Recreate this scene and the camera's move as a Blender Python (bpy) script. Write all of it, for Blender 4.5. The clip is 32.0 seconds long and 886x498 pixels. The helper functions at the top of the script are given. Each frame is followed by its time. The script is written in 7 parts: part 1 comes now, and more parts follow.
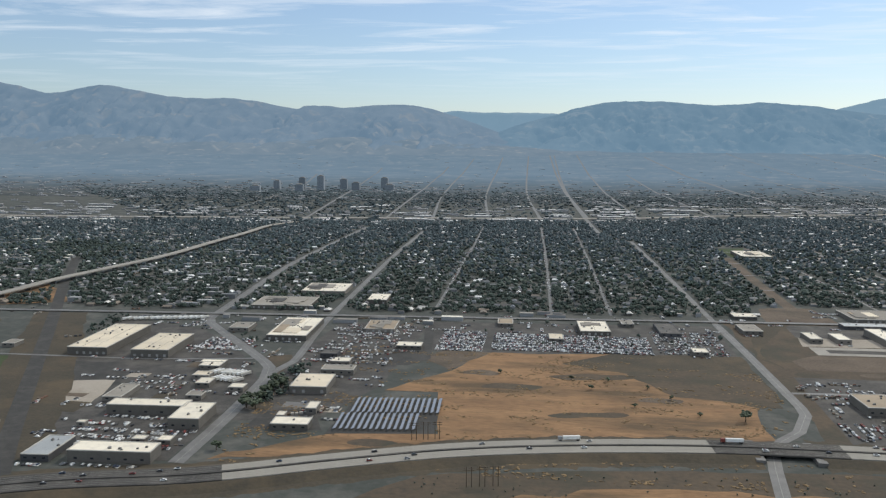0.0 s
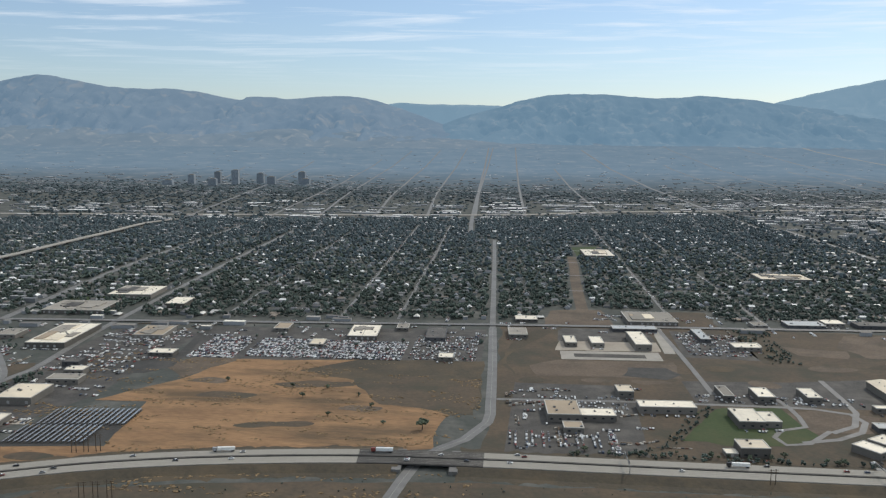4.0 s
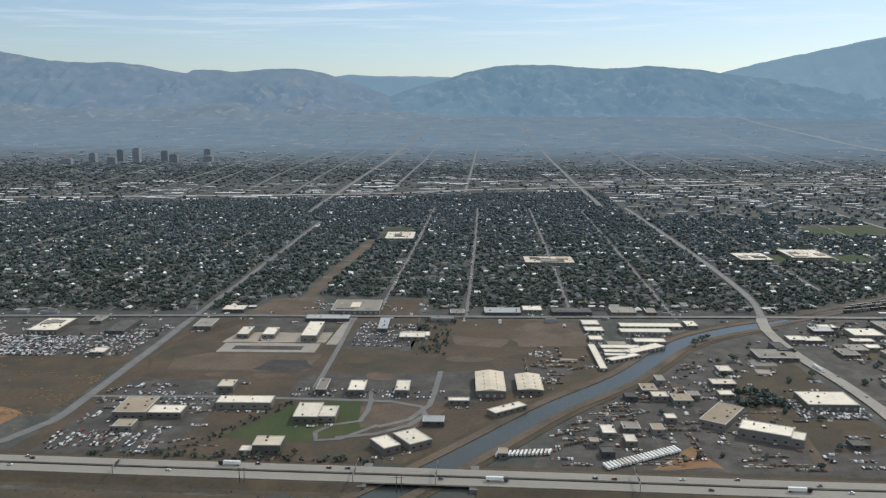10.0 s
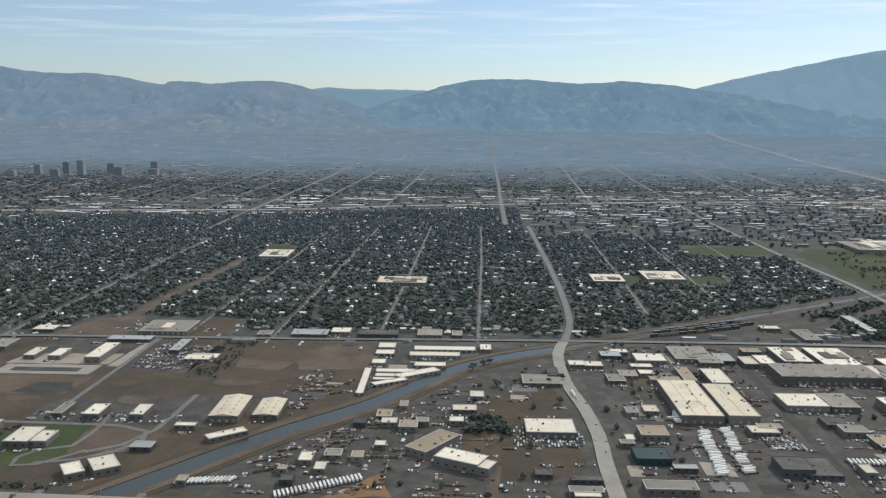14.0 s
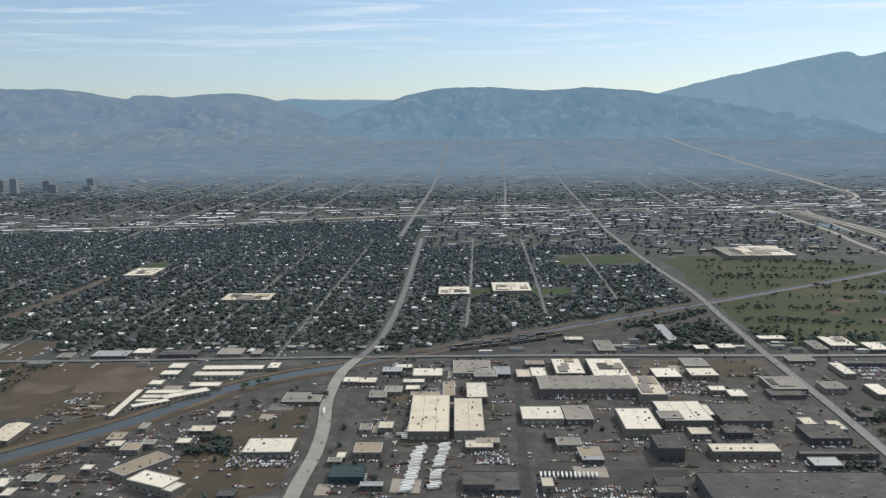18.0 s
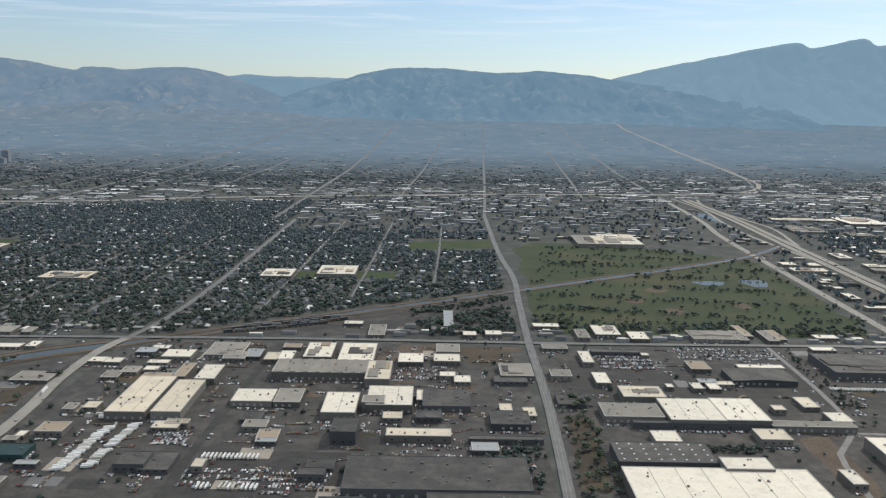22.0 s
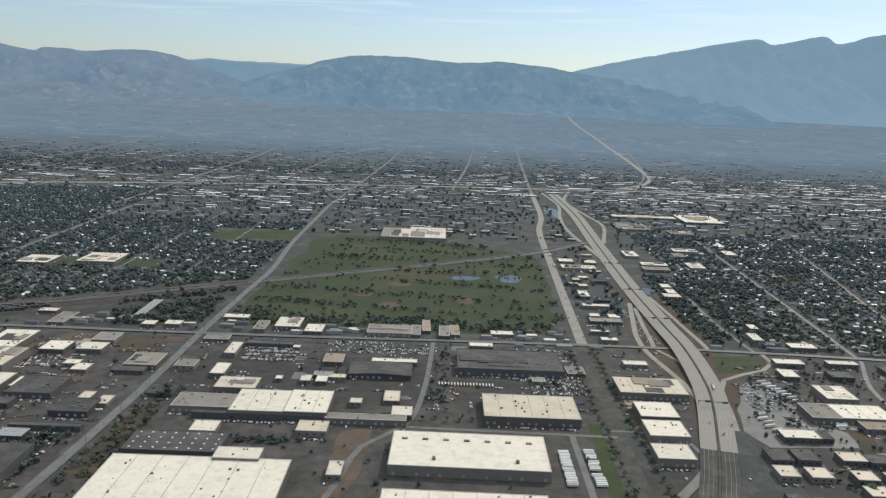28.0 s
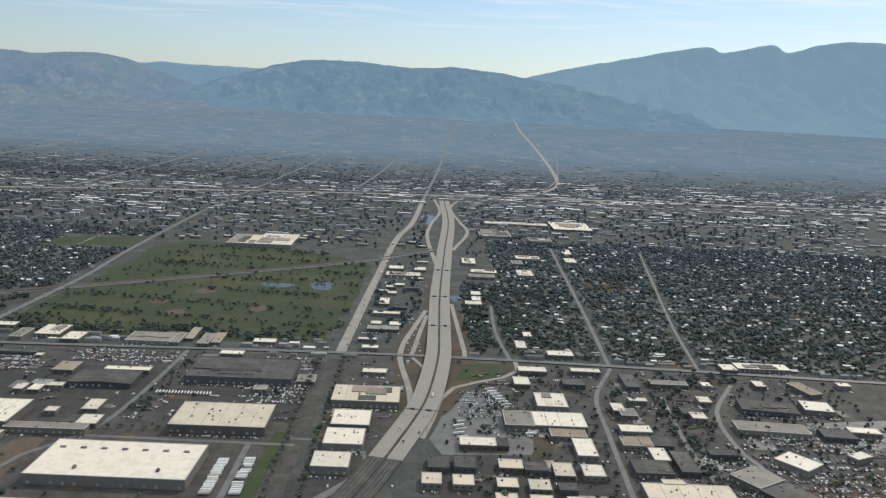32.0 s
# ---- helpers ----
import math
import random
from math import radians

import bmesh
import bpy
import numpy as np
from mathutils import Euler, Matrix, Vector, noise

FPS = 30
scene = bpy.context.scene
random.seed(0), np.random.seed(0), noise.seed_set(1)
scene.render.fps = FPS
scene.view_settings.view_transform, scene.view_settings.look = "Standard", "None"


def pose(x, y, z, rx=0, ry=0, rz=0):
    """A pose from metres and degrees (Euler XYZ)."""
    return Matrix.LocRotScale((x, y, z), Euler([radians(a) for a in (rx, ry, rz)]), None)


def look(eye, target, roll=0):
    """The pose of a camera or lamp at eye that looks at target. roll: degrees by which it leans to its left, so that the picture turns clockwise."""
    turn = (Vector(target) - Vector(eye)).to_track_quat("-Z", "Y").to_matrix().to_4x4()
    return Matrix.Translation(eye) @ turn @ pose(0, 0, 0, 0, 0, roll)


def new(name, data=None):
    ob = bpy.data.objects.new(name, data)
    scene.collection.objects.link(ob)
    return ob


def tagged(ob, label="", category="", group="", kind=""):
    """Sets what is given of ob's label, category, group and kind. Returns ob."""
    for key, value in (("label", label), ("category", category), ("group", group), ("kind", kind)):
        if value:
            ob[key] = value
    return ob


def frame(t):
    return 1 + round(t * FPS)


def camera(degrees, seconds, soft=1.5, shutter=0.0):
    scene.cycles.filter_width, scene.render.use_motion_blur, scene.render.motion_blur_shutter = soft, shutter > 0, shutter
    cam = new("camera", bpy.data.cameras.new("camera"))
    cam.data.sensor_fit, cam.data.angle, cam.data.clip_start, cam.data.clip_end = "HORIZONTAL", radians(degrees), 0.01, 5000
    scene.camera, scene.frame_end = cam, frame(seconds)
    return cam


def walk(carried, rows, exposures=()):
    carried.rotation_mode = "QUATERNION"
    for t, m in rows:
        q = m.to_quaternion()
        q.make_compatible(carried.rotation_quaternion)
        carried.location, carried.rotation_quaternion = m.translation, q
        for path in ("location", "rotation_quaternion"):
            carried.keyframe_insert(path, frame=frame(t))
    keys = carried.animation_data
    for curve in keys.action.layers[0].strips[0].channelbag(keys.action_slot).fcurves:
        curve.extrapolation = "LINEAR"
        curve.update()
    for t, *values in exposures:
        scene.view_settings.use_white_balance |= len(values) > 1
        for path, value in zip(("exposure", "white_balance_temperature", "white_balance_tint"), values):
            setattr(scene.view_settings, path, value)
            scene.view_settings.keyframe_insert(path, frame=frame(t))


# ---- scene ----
cam = camera(55.80, 32.0, soft=1.3)
# seconds, place in metres, then turn (degrees): heading to the right of +Y, pitch, lean
ROWS = [
    (0.0, 0.01, -0.00, 103.52, 82.876, -0.370, 7.181),
    (0.5, 13.60, 1.03, 104.90, 82.195, -0.213, 7.063),
    (1.0, 27.18, 2.02, 106.27, 82.387, -0.106, 6.634),
    (1.5, 40.72, 2.95, 107.61, 82.715, -0.218, 6.077),
    (2.0, 54.22, 3.80, 108.86, 82.580, -0.360, 5.697),
    (2.5, 67.74, 4.57, 110.07, 82.473, -0.291, 5.336),
    (3.0, 81.41, 5.27, 111.27, 82.452, -0.251, 4.930),
    (3.5, 95.17, 5.97, 112.42, 82.254, -0.443, 4.865),
    (5.5, 150.71, 8.97, 117.19, 82.232, -0.644, 4.409),
    (6.0, 164.85, 9.54, 118.42, 82.191, -0.504, 4.144),
    (6.5, 179.11, 10.04, 119.67, 81.956, -0.363, 4.062),
    (7.0, 193.45, 10.45, 120.89, 81.660, -0.398, 3.916),
    (7.5, 207.83, 10.87, 122.12, 81.478, -0.566, 3.769),
    (8.0, 222.22, 11.32, 123.33, 81.089, -0.840, 3.854),
    (8.5, 236.61, 11.76, 124.54, 80.423, -0.990, 3.597),
    (9.0, 251.01, 12.20, 125.78, 79.915, -0.919, 3.204),
    (9.5, 265.48, 12.61, 127.01, 79.903, -0.561, 3.180),
    (10.0, 280.00, 13.02, 128.19, 80.203, -0.105, 3.390),
    (10.5, 294.51, 13.42, 129.30, 80.393, 0.199, 3.370),
    (11.0, 308.99, 13.90, 130.34, 80.226, 0.126, 3.396),
    (11.5, 323.52, 14.44, 131.34, 80.181, -0.127, 3.909),
    (12.0, 338.15, 15.00, 132.33, 80.423, -0.132, 4.544),
    (12.5, 352.86, 15.53, 133.25, 80.269, -0.194, 4.400),
    (13.0, 367.57, 16.03, 134.18, 80.228, -0.421, 3.783),
    (13.5, 382.30, 16.51, 135.11, 80.576, -0.725, 3.380),
    (14.0, 397.13, 16.96, 136.04, 81.010, -0.570, 3.206),
    (14.5, 411.99, 17.35, 136.95, 81.260, -0.376, 3.097),
    (16.5, 471.95, 17.58, 140.74, 81.853, -0.152, 3.101),
    (17.0, 487.27, 17.39, 141.76, 81.827, 0.010, 2.789),
    (17.5, 502.77, 17.18, 142.72, 81.555, 0.273, 2.480),
    (18.0, 518.41, 16.90, 143.61, 81.502, 0.533, 2.339),
    (18.5, 534.17, 16.53, 144.39, 81.616, 0.752, 2.318),
    (19.0, 550.01, 16.06, 145.00, 81.341, 0.736, 2.253),
    (19.5, 565.89, 15.56, 145.56, 80.917, 0.354, 2.224),
    (20.0, 581.85, 15.02, 146.06, 80.537, -0.153, 2.094),
    (20.5, 597.88, 14.54, 146.57, 80.151, -0.613, 1.730),
    (21.0, 614.06, 14.18, 147.11, 80.083, -0.860, 1.260),
    (21.5, 630.36, 13.83, 147.70, 80.197, -0.991, 0.989),
    (22.0, 646.80, 13.39, 148.34, 80.168, -1.015, 0.768),
    (22.5, 663.42, 12.80, 149.04, 80.295, -0.927, 0.510),
    (23.0, 680.20, 12.14, 149.81, 80.501, -0.949, 0.398),
    (23.5, 697.19, 11.51, 150.67, 80.400, -1.221, 0.578),
    (24.0, 714.37, 10.91, 151.58, 79.952, -1.478, 0.688),
    (24.5, 731.69, 10.29, 152.48, 79.454, -1.708, 0.580),
    (25.0, 749.01, 9.55, 153.38, 79.428, -1.917, 0.182),
    (25.5, 766.36, 8.72, 154.32, 79.731, -1.994, 0.079),
    (27.5, 836.04, 5.16, 158.74, 79.179, -2.326, 0.696),
    (28.0, 853.92, 4.26, 159.92, 79.375, -2.267, 0.657),
    (28.5, 872.03, 3.43, 161.14, 79.528, -2.467, 0.679),
    (29.0, 890.29, 2.70, 162.40, 79.491, -2.291, 0.598),
    (29.5, 908.58, 2.07, 163.70, 79.379, -1.875, 0.162),
    (30.0, 926.89, 1.52, 164.97, 79.259, -1.725, -0.087),
    (30.5, 945.19, 1.07, 166.19, 79.478, -1.721, -0.097),
    (31.0, 963.46, 0.71, 167.38, 79.301, -1.851, -0.055),
    (31.5, 981.74, 0.35, 168.52, 79.226, -2.206, -0.215),
    (32.0, 999.99, 0.00, 169.65, 79.732, -2.685, -0.683),
]
walk(cam, [(t, pose(x, y, z, rx, ry, rz)) for t, x, y, z, rx, ry, rz in ROWS], [(0.0, -0.31, 6040, 9), (32.0, -0.31, 6040, 9)])

# ---------------------------------------------------------------- world, sun, exposure
SUN_AZ, SUN_EL = radians(38), radians(40)          # from +Y towards +X, above the horizon
world = bpy.data.worlds.new("sky")
scene.world = world
world.use_nodes = True
wn, wl = world.node_tree.nodes, world.node_tree.links
wn.clear()


def wnode(kind, **kw):
    n = wn.new(kind)
    for k, v in kw.items():
        n.inputs[k].default_value = v
    return n


sky = wn.new("ShaderNodeTexSky")
sky.sky_type, sky.sun_disc = "NISHITA", False
sky.sun_elevation, sky.sun_rotation = SUN_EL, SUN_AZ
sky.air_density, sky.dust_density, sky.ozone_density = 1.0, 0.5, 4.0
wtc = wn.new("ShaderNodeTexCoord")
wsep = wn.new("ShaderNodeSeparateXYZ")
wl.new(wtc.outputs["Generated"], wsep.inputs[0])
# thin streaks of high cloud: the view ray meets a flat layer overhead
wz = wn.new("ShaderNodeMath"); wz.operation = "MAXIMUM"; wz.inputs[1].default_value = 0.03
wl.new(wsep.outputs[2], wz.inputs[0])
wdx = wn.new("ShaderNodeMath"); wdx.operation = "DIVIDE"
wdy = wn.new("ShaderNodeMath"); wdy.operation = "DIVIDE"
wl.new(wsep.outputs[0], wdx.inputs[0]); wl.new(wz.outputs[0], wdx.inputs[1])
wl.new(wsep.outputs[1], wdy.inputs[0]); wl.new(wz.outputs[0], wdy.inputs[1])
wcomb = wn.new("ShaderNodeCombineXYZ")
wl.new(wdx.outputs[0], wcomb.inputs[0]); wl.new(wdy.outputs[0], wcomb.inputs[1])
wmap = wn.new("ShaderNodeMapping"); wmap.inputs["Scale"].default_value = (0.35, 0.75, 1); wmap.inputs["Location"].default_value = (3.1, 0.6, 0)
wl.new(wcomb.outputs[0], wmap.inputs[0])
wno = wnode("ShaderNodeTexNoise", Scale=1.5, Detail=9.0, Roughness=0.62, Distortion=0.5)
wl.new(wmap.outputs[0], wno.inputs["Vector"])
wramp = wn.new("ShaderNodeValToRGB")
wramp.color_ramp.elements[0].position, wramp.color_ramp.elements[1].position = 0.48, 0.8
wl.new(wno.outputs["Fac"], wramp.inputs[0])
wmix = wn.new("ShaderNodeMix"); wmix.data_type = "RGBA"
wmix.inputs[7].default_value = (9.5, 9.6, 9.6, 1)
wfade = wn.new("ShaderNodeMapRange"); wfade.inputs[1].default_value, wfade.inputs[2].default_value = 0.05, 0.13
wl.new(wsep.outputs[2], wfade.inputs[0])
wmul = wn.new("ShaderNodeMath"); wmul.operation = "MULTIPLY"
wl.new(wramp.outputs["Color"], wmul.inputs[0]); wl.new(wfade.outputs[0], wmul.inputs[1])
# thin cloud veil; a denser part overhead, out of view, is added to fill shade
wfillveil = wn.new("ShaderNodeMix"); wfillveil.data_type = "RGBA"; wfillveil.inputs[7].default_value = (9.0, 9.3, 9.3, 1)
wthick = wn.new("ShaderNodeMapRange"); wthick.inputs[1].default_value, wthick.inputs[2].default_value, wthick.inputs[3].default_value, wthick.inputs[4].default_value = 0.2, 0.6, 0.14, 0.85
wl.new(wsep.outputs[2], wthick.inputs[0]); wl.new(wthick.outputs[0], wfillveil.inputs[0])
wl.new(sky.outputs[0], wfillveil.inputs[6])
wl.new(wmul.outputs[0], wmix.inputs[0]); wl.new(wfillveil.outputs[2], wmix.inputs[6])
wbg = wn.new("ShaderNodeBackground"); wbg.inputs["Strength"].default_value = 0.122
wl.new(wmix.outputs[2], wbg.inputs[0])
wout = wn.new("ShaderNodeOutputWorld"); wl.new(wbg.outputs[0], wout.inputs[0])

sun_data = bpy.data.lights.new("sun", "SUN")
sun_data.energy, sun_data.angle, sun_data.color = 2.6, radians(0.55), (1.0, 0.88, 0.7)
sun = new("sun", sun_data)
sdir = Vector((math.sin(SUN_AZ) * math.cos(SUN_EL), math.cos(SUN_AZ) * math.cos(SUN_EL), math.sin(SUN_EL)))
sun.matrix_world = look(sdir * 500, (0, 0, 0))

# ---------------------------------------------------------------- materials
MATS = {}


def mat(name, a, b=None, scale=0.2, rough=0.85, metal=0.0, fine=3.0, bump=0.0, rand=0.0, island=False, stain=None, stain_scale=0.03,
        stain_amount=0.35, wave=None, stretch=None):
    """A procedural surface: two base colours mixed by noise at two scales, stains at a third, and variation from piece to piece."""
    if name in MATS:
        return MATS[name]
    m = bpy.data.materials.new(name)
    m.use_nodes = True
    n, l = m.node_tree.nodes, m.node_tree.links
    bs = n["Principled BSDF"]
    bs.inputs["Roughness"].default_value, bs.inputs["Metallic"].default_value = rough, metal
    bs.inputs["Specular IOR Level"].default_value = 0.25
    b = b or tuple(c * 0.8 for c in a)
    geo = n.new("ShaderNodeNewGeometry")
    place = geo.outputs["Position"]
    if stretch:
        mp = n.new("ShaderNodeMapping"); mp.inputs["Scale"].default_value = stretch
        l.new(place, mp.inputs[0]); place = mp.outputs[0]
    t1 = n.new("ShaderNodeTexNoise"); t1.inputs["Scale"].default_value = scale; t1.inputs["Detail"].default_value = 6; t1.inputs["Roughness"].default_value = 0.6
    t2 = n.new("ShaderNodeTexNoise"); t2.inputs["Scale"].default_value = fine; t2.inputs["Detail"].default_value = 4
    l.new(place, t1.inputs["Vector"]); l.new(place, t2.inputs["Vector"])
    add = n.new("ShaderNodeMath"); add.operation = "MULTIPLY_ADD"; add.inputs[1].default_value = 0.45
    l.new(t2.outputs["Fac"], add.inputs[0])
    sc = n.new("ShaderNodeMath"); sc.operation = "MULTIPLY"; sc.inputs[1].default_value = 0.55
    l.new(t1.outputs["Fac"], sc.inputs[0]); l.new(sc.outputs[0], add.inputs[2])
    rp = n.new("ShaderNodeMapRange"); rp.inputs[1].default_value, rp.inputs[2].default_value = 0.36, 0.64
    l.new(add.outputs[0], rp.inputs[0])
    mx = n.new("ShaderNodeMix"); mx.data_type = "RGBA"
    mx.inputs[6].default_value, mx.inputs[7].default_value = (*a, 1), (*b, 1)
    l.new(rp.outputs[0], mx.inputs[0])
    col = mx.outputs[2]
    if stain:
        t3 = n.new("ShaderNodeTexNoise"); t3.inputs["Scale"].default_value = stain_scale; t3.inputs["Detail"].default_value = 8; t3.inputs["Roughness"].default_value = 0.68
        l.new(place, t3.inputs["Vector"])
        r3 = n.new("ShaderNodeMapRange"); r3.inputs[1].default_value, r3.inputs[2].default_value, r3.inputs[4].default_value = 0.48, 0.63, stain_amount
        l.new(t3.outputs["Fac"], r3.inputs[0])
        m3 = n.new("ShaderNodeMix"); m3.data_type = "RGBA"; m3.inputs[7].default_value = (*stain, 1)
        l.new(r3.outputs[0], m3.inputs[0]); l.new(col, m3.inputs[6]); col = m3.outputs[2]
    if wave:
        wv = n.new("ShaderNodeTexWave"); wv.inputs["Scale"].default_value = wave; wv.bands_direction = "X"
        wv.inputs["Distortion"].default_value = 0.4
        l.new(geo.outputs["Position"], wv.inputs["Vector"])
        mw = n.new("ShaderNodeMix"); mw.data_type = "RGBA"; mw.blend_type = "MULTIPLY"; mw.inputs[0].default_value = 0.25
        l.new(col, mw.inputs[6]); l.new(wv.outputs["Color"], mw.inputs[7]); col = mw.outputs[2]
    if rand:
        if island:
            rv = geo.outputs["Random Per Island"]
        else:
            rv = n.new("ShaderNodeObjectInfo").outputs["Random"]
        mr = n.new("ShaderNodeMapRange"); mr.inputs[3].default_value, mr.inputs[4].default_value = 1 - rand, 1 + rand
        l.new(rv, mr.inputs[0])
        hs = n.new("ShaderNodeHueSaturation"); l.new(col, hs.inputs["Color"]); l.new(mr.outputs[0], hs.inputs["Value"]); col = hs.outputs[0]
    l.new(col, bs.inputs["Base Color"])
    if bump:
        bp = n.new("ShaderNodeBump"); bp.inputs["Strength"].default_value = bump; bp.inputs["Distance"].default_value = 0.3
        l.new(t2.outputs["Fac"], bp.inputs["Height"]); l.new(bp.outputs[0], bs.inputs["Normal"])
    MATS[name] = m
    return m


def leafy(m, share=0.15):
    """Lets sunlight through thin leaves."""
    n, l = m.node_tree.nodes, m.node_tree.links
    bs, out = n["Principled BSDF"], n["Material Output"]
    tr, mx = n.new("ShaderNodeBsdfTranslucent"), n.new("ShaderNodeMixShader")
    l.new(bs.inputs["Base Color"].links[0].from_socket, tr.inputs[0])
    mx.inputs[0].default_value = share
    l.new(bs.outputs[0], mx.inputs[1]); l.new(tr.outputs[0], mx.inputs[2]); l.new(mx.outputs[0], out.inputs[0])
    return m


def mat_pick(name, colours, rough=0.8, island=True, fine=2.0):
    """Each piece (mesh island or object) takes one of several colours by its random number, with a little grain."""
    m = bpy.data.materials.new(name)
    m.use_nodes = True
    n, l = m.node_tree.nodes, m.node_tree.links
    bs = n["Principled BSDF"]
    bs.inputs["Roughness"].default_value = rough
    bs.inputs["Specular IOR Level"].default_value = 0.25
    geo = n.new("ShaderNodeNewGeometry")
    rv = geo.outputs["Random Per Island"] if island else n.new("ShaderNodeObjectInfo").outputs["Random"]
    cr = n.new("ShaderNodeValToRGB"); cr.color_ramp.interpolation = "CONSTANT"
    el = cr.color_ramp.elements
    while len(el) < len(colours):
        el.new(0.5)
    for i, c in enumerate(colours):
        el[i].position, el[i].color = i / len(colours), (*c, 1)
    l.new(rv, cr.inputs[0])
    t2 = n.new("ShaderNodeTexNoise"); t2.inputs["Scale"].default_value = fine; t2.inputs["Detail"].default_value = 4
    l.new(geo.outputs["Position"], t2.inputs["Vector"])
    mr = n.new("ShaderNodeMapRange"); mr.inputs[1].default_value, mr.inputs[2].default_value, mr.inputs[3].default_value, mr.inputs[4].default_value = 0.3, 0.7, 0.82, 1.08
    l.new(t2.outputs["Fac"], mr.inputs[0])
    hs = n.new("ShaderNodeHueSaturation"); l.new(cr.outputs[0], hs.inputs["Color"]); l.new(mr.outputs[0], hs.inputs["Value"])
    l.new(hs.outputs[0], bs.inputs["Base Color"])
    MATS[name] = m
    return m


M_ASPHALT = mat("asphalt", (0.038, 0.036, 0.034), (0.085, 0.079, 0.072), 0.16, 0.85, fine=1.3, stain=(0.13, 0.119, 0.105), stain_scale=0.075, stain_amount=0.5)
M_ASPHALT_NEW = mat("fresh_asphalt", (0.034, 0.033, 0.031), (0.06, 0.057, 0.053), 0.2, 0.85, stain=(0.1, 0.092, 0.082), stain_scale=0.09)
M_STREET = mat("street_asphalt", (0.12, 0.115, 0.108), (0.18, 0.173, 0.162), 0.2, 0.55, stain=(0.075, 0.07, 0.065), stain_scale=0.09, stain_amount=0.5)
M_CONCRETE = mat("road_concrete", (0.26, 0.24, 0.21), (0.33, 0.307, 0.268), 0.12, 0.8, stain=(0.19, 0.178, 0.158), stain_scale=0.08, stain_amount=0.5)
M_PAINT = mat("road_paint", (0.34, 0.33, 0.3), (0.24, 0.235, 0.22), 0.5)
M_RUBBER_TRACK = mat("worn_lane", (0.25, 0.233, 0.2), (0.31, 0.29, 0.25), 0.08)
M_DRY = mat("dry_grass", (0.3, 0.18, 0.092), (0.17, 0.1, 0.054), 0.06, 0.95, fine=0.6, stain=(0.1, 0.07, 0.042), stain_scale=0.028, stain_amount=0.95, bump=0.3, stretch=(0.45, 1.6, 1))
M_BROWN = mat("brown_weeds", (0.062, 0.051, 0.039), (0.108, 0.08, 0.053), 0.045, 0.95, fine=0.5, stain=(0.055, 0.052, 0.038), stain_scale=0.03, stain_amount=0.9, bump=0.3)
M_DIRT = mat("bare_dirt", (0.09, 0.069, 0.052), (0.145, 0.112, 0.083), 0.05, 0.95, fine=0.8, stain=(0.065, 0.056, 0.042), stain_scale=0.04, stain_amount=0.75, bump=0.3)
M_PALE_DIRT = mat("pale_gravel", (0.36, 0.32, 0.27), (0.29, 0.255, 0.21), 0.06, 0.95, fine=0.9, stain=(0.18, 0.15, 0.12), stain_scale=0.05)
M_SCRUB = mat("dark_scrub", (0.05, 0.044, 0.033), (0.078, 0.064, 0.045), 0.04, 0.95, fine=0.7, stain=(0.115, 0.085, 0.052), stain_scale=0.03, stain_amount=0.6, bump=0.4)
M_LAWN = mat("green_lawn", (0.036, 0.054, 0.022), (0.055, 0.074, 0.03), 0.05, 0.95, fine=0.8, stain=(0.1, 0.085, 0.045), stain_scale=0.03)
M_GOLF = mat("golf_turf", (0.036, 0.05, 0.024), (0.054, 0.068, 0.033), 0.018, 0.95, fine=0.25, stain=(0.085, 0.078, 0.042), stain_scale=0.014, stain_amount=0.7)
M_YARD = mat("town_ground", (0.05, 0.055, 0.048), (0.075, 0.079, 0.072), 0.03, 0.95, fine=0.35, stain=(0.15, 0.14, 0.125), stain_scale=0.05, stain_amount=0.5)
M_LEAF = leafy(mat("tree_leaves", (0.055, 0.076, 0.062), (0.085, 0.105, 0.086), 0.05, 0.7, fine=1.6, rand=0.4, island=True, stain=(0.038, 0.052, 0.045), stain_scale=0.014, stain_amount=0.7))
# leaves of far trees, with blue distance haze mixed into the base colour
M_LEAF_MID = leafy(mat("tree_leaves_hazed", (0.068, 0.092, 0.099), (0.094, 0.12, 0.128), 0.03, 0.7, fine=0.8, rand=0.35, island=True, stain=(0.05, 0.07, 0.076), stain_scale=0.01, stain_amount=0.7))
M_TRUNK = mat("tree_bark", (0.09, 0.07, 0.05), None, 2.0)
M_WHITE_ROOF = mat("white_membrane", (0.75, 0.68, 0.55), (0.67, 0.605, 0.49), 0.12, 0.6, stain=(0.47, 0.42, 0.35), stain_scale=0.3, stain_amount=0.45, rand=0.1)
M_CREAM_ROOF = mat("cream_membrane", (0.66, 0.57, 0.43), (0.58, 0.5, 0.38), 0.12, 0.65, stain=(0.42, 0.37, 0.3), stain_scale=0.09, stain_amount=0.5, rand=0.08)
M_GREY_ROOF = mat("grey_gravel_roof", (0.23, 0.21, 0.18), (0.29, 0.265, 0.23), 0.15, 0.9, stain=(0.14, 0.13, 0.115), stain_scale=0.1, rand=0.15)
M_DARK_ROOF = mat("dark_tar_roof", (0.052, 0.049, 0.046), (0.092, 0.086, 0.079), 0.22, 0.75, stain=(0.15, 0.138, 0.122), stain_scale=0.13, stain_amount=0.5, rand=0.25)
M_TAN_ROOF = mat("tan_gravel_roof", (0.36, 0.29, 0.21), (0.3, 0.245, 0.18), 0.15, 0.9, stain=(0.22, 0.18, 0.14), stain_scale=0.1, rand=0.1)
